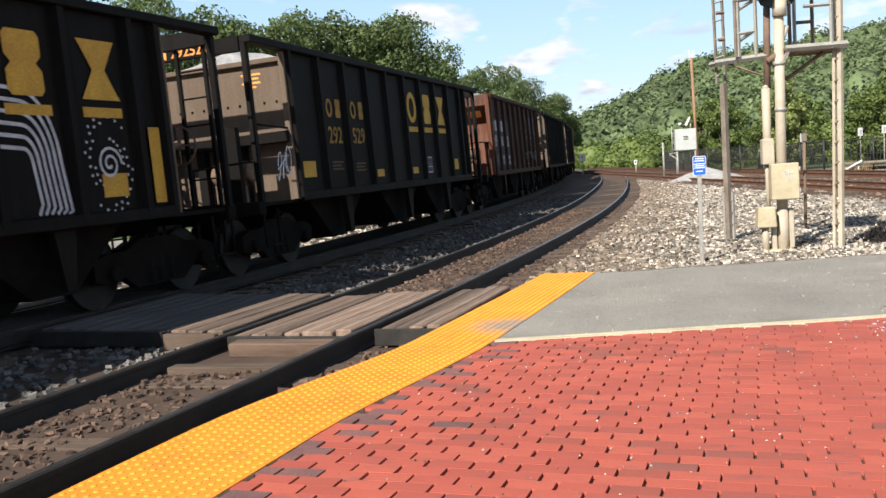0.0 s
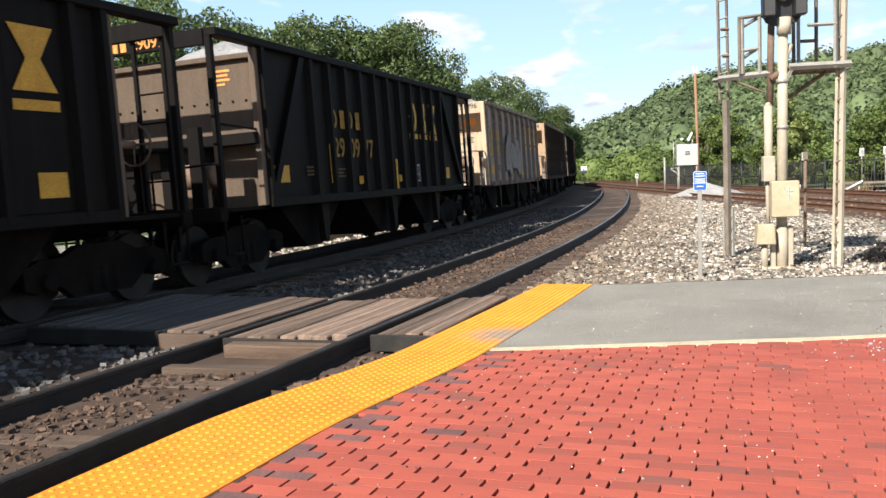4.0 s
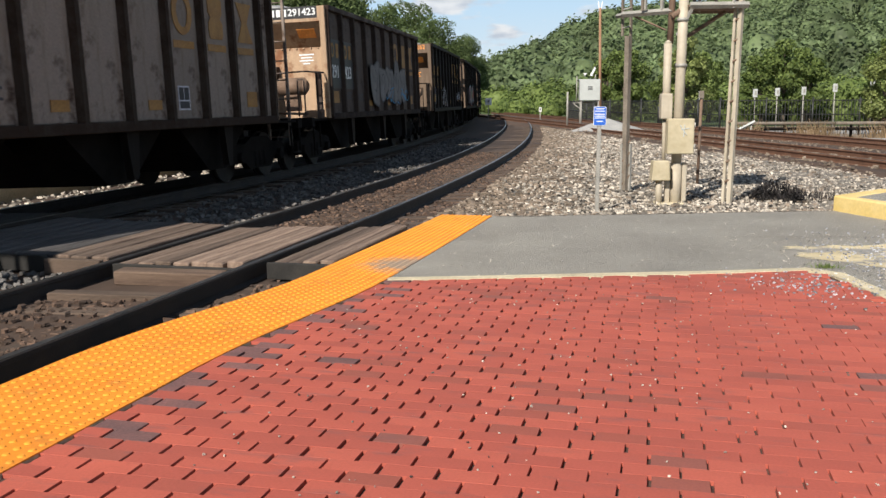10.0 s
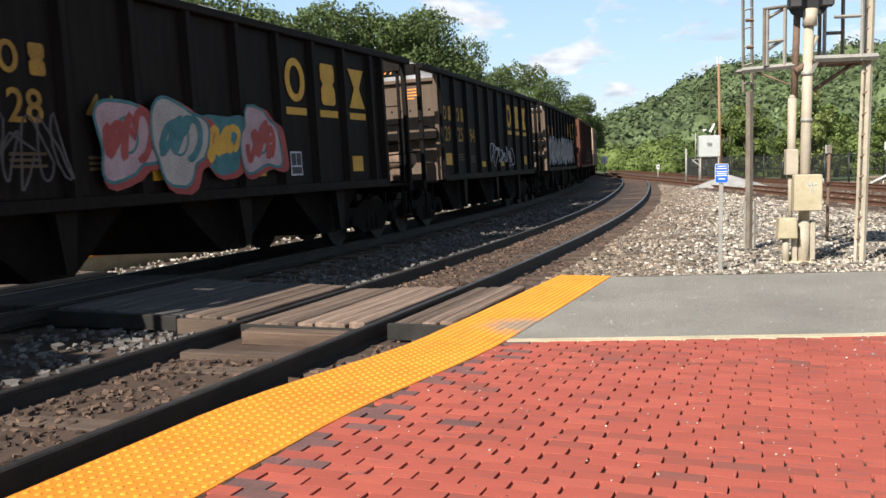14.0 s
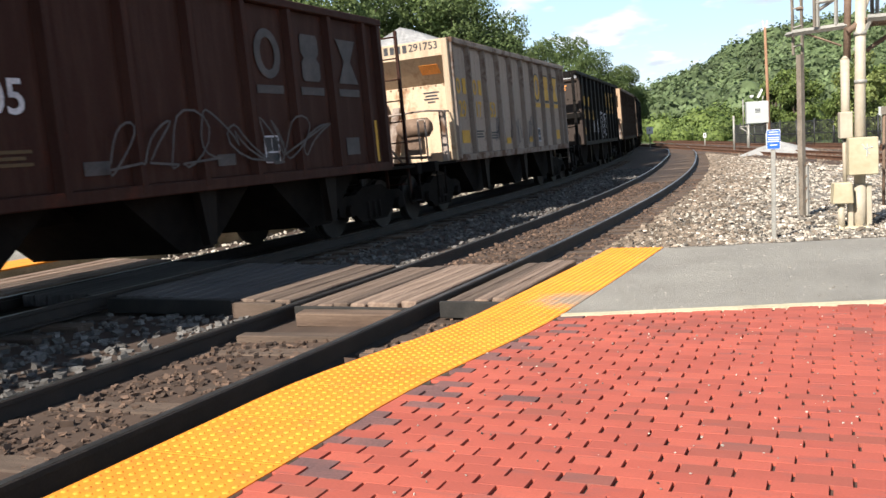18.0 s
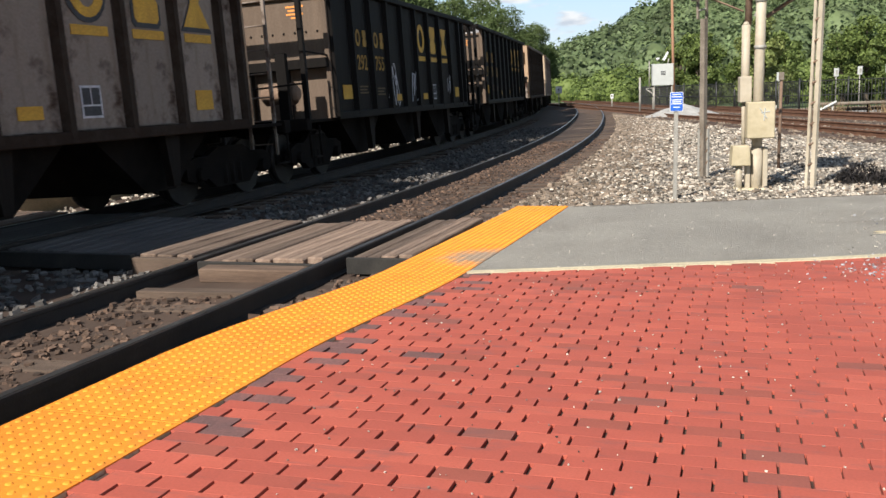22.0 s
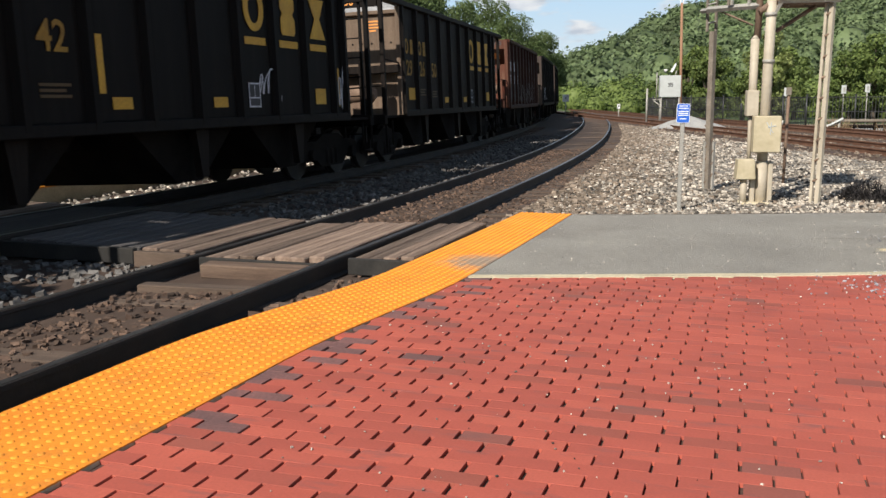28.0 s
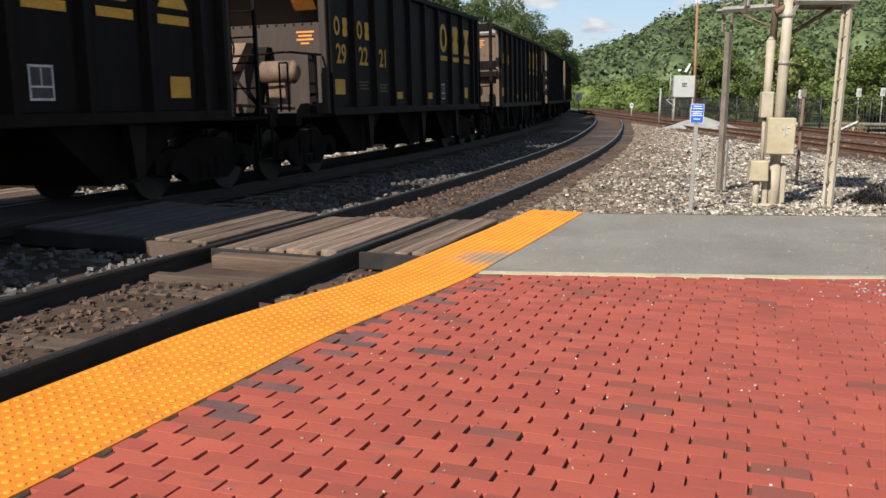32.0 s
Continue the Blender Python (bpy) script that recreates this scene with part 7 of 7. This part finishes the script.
def b_brick(bm):
    box(bm, -BL / 2, BL / 2, -BH / 2, BH / 2, -0.05, 0)


brick_me = shared("brick", b_brick, 0.0006)
for x, y, z, rz, ry, dark in cells[:300]:
    place("brick", brick_me, M["brick_dark" if dark else "brick"], platform, Matrix.Translation((x, y, z)) @ Matrix.Rotation(ANG + rz * 0.6, 4, "Z") @ Matrix.Rotation(ry, 4, "Y"))
verts, faces = [], []
for x, y, z, rz, ry, dark in cells[300:]:
    a = ANG + rz * 0.6
    ca, sa = math.cos(a), math.sin(a)
    k = len(verts)
    for ins, zz in ((0.0, -0.04), (0.0, -0.0006), (0.0006, 0.0)):
        for sx, sy in ((-1, -1), (1, -1), (1, 1), (-1, 1)):
            px, py = sx * (BL / 2 - ins), sy * (BH / 2 - ins)
            verts.append((x + ca * px - sa * py, y + sa * px + ca * py, z + zz - ry * px))
    for lv in (0, 4):
        for i in range(4):
            j = (i + 1) % 4
            faces.append((k + lv + i, k + lv + j, k + lv + 4 + j, k + lv + 4 + i))
    faces.append((k + 8, k + 9, k + 10, k + 11))
me = bpy.data.meshes.new("brick_field")
me.from_pydata(verts, [], faces)
field = place("brick_field", me, M["brick_far"], platform)
me.materials.append(M["brick_dark"])
me.polygons.foreach_set("material_index", np.repeat([int(q[5]) for q in cells[300:]], 9))
tagged(field, "red brick paving laid in running bond", kind="stuff")

# ---------------------------------------------------------------- what moves
# metres that the train has run at given seconds
RUN = [(0.0, -0.62), (2.0, 20.7), (5.0, 51.95), (6.0, 62.15), (7.0, 72.05), (8.0, 82.25), (9.0, 92.5), (10.0, 102.65), (11.0, 113.1), (12.0, 123.35), (13.0, 133.7), (14.0, 144.2), (16.6, 171.95), (17.0, 176.2), (18.0, 187.3), (19.0, 198.15), (20.0, 208.7), (21.0, 219.5), (22.0, 230.1), (23.0, 240.95), (24.0, 251.85), (25.0, 262.65), (28.0, 295.15), (29.0, 306.2), (30.0, 317.5), (31.0, 329.4), (32.0, 341.0)]


def run_at(t):
    for (t0, d0), (t1, d1) in zip(RUN, RUN[1:]):
        if t <= t1:
            break
    i = RUN.index((t0, d0))

    def slope(k):
        a, b = RUN[max(k - 1, 0)], RUN[min(k + 1, len(RUN) - 1)]
        return (b[1] - a[1]) / (b[0] - a[0])
    h, u = t1 - t0, (t - t0) / (t1 - t0)
    return d0 * (1 + 2 * u) * (1 - u) ** 2 + h * slope(i) * u * (1 - u) ** 2 + d1 * u * u * (3 - 2 * u) + h * slope(i + 1) * u * u * (u - 1)


FIRST = 5.60


def car_pose(n, t):
    s = FIRST + n * PITCH + HALF + 0.05 - run_at(t)
    a, _ = along(s - 5.2, TRAIN_O)
    b, _ = along(s + 5.2, TRAIN_O)
    c = (a + b) / 2
    return pose(c.x, c.y, (Z_LEFT + Z_RIGHT) / 2, -CANT, 0, math.degrees(math.atan2(b.y - a.y, b.x - a.x)))


def motions():
    for n, car in train:
        walk(car, [(t, car_pose(n, t)) for t in range(0, 33)])


motions()
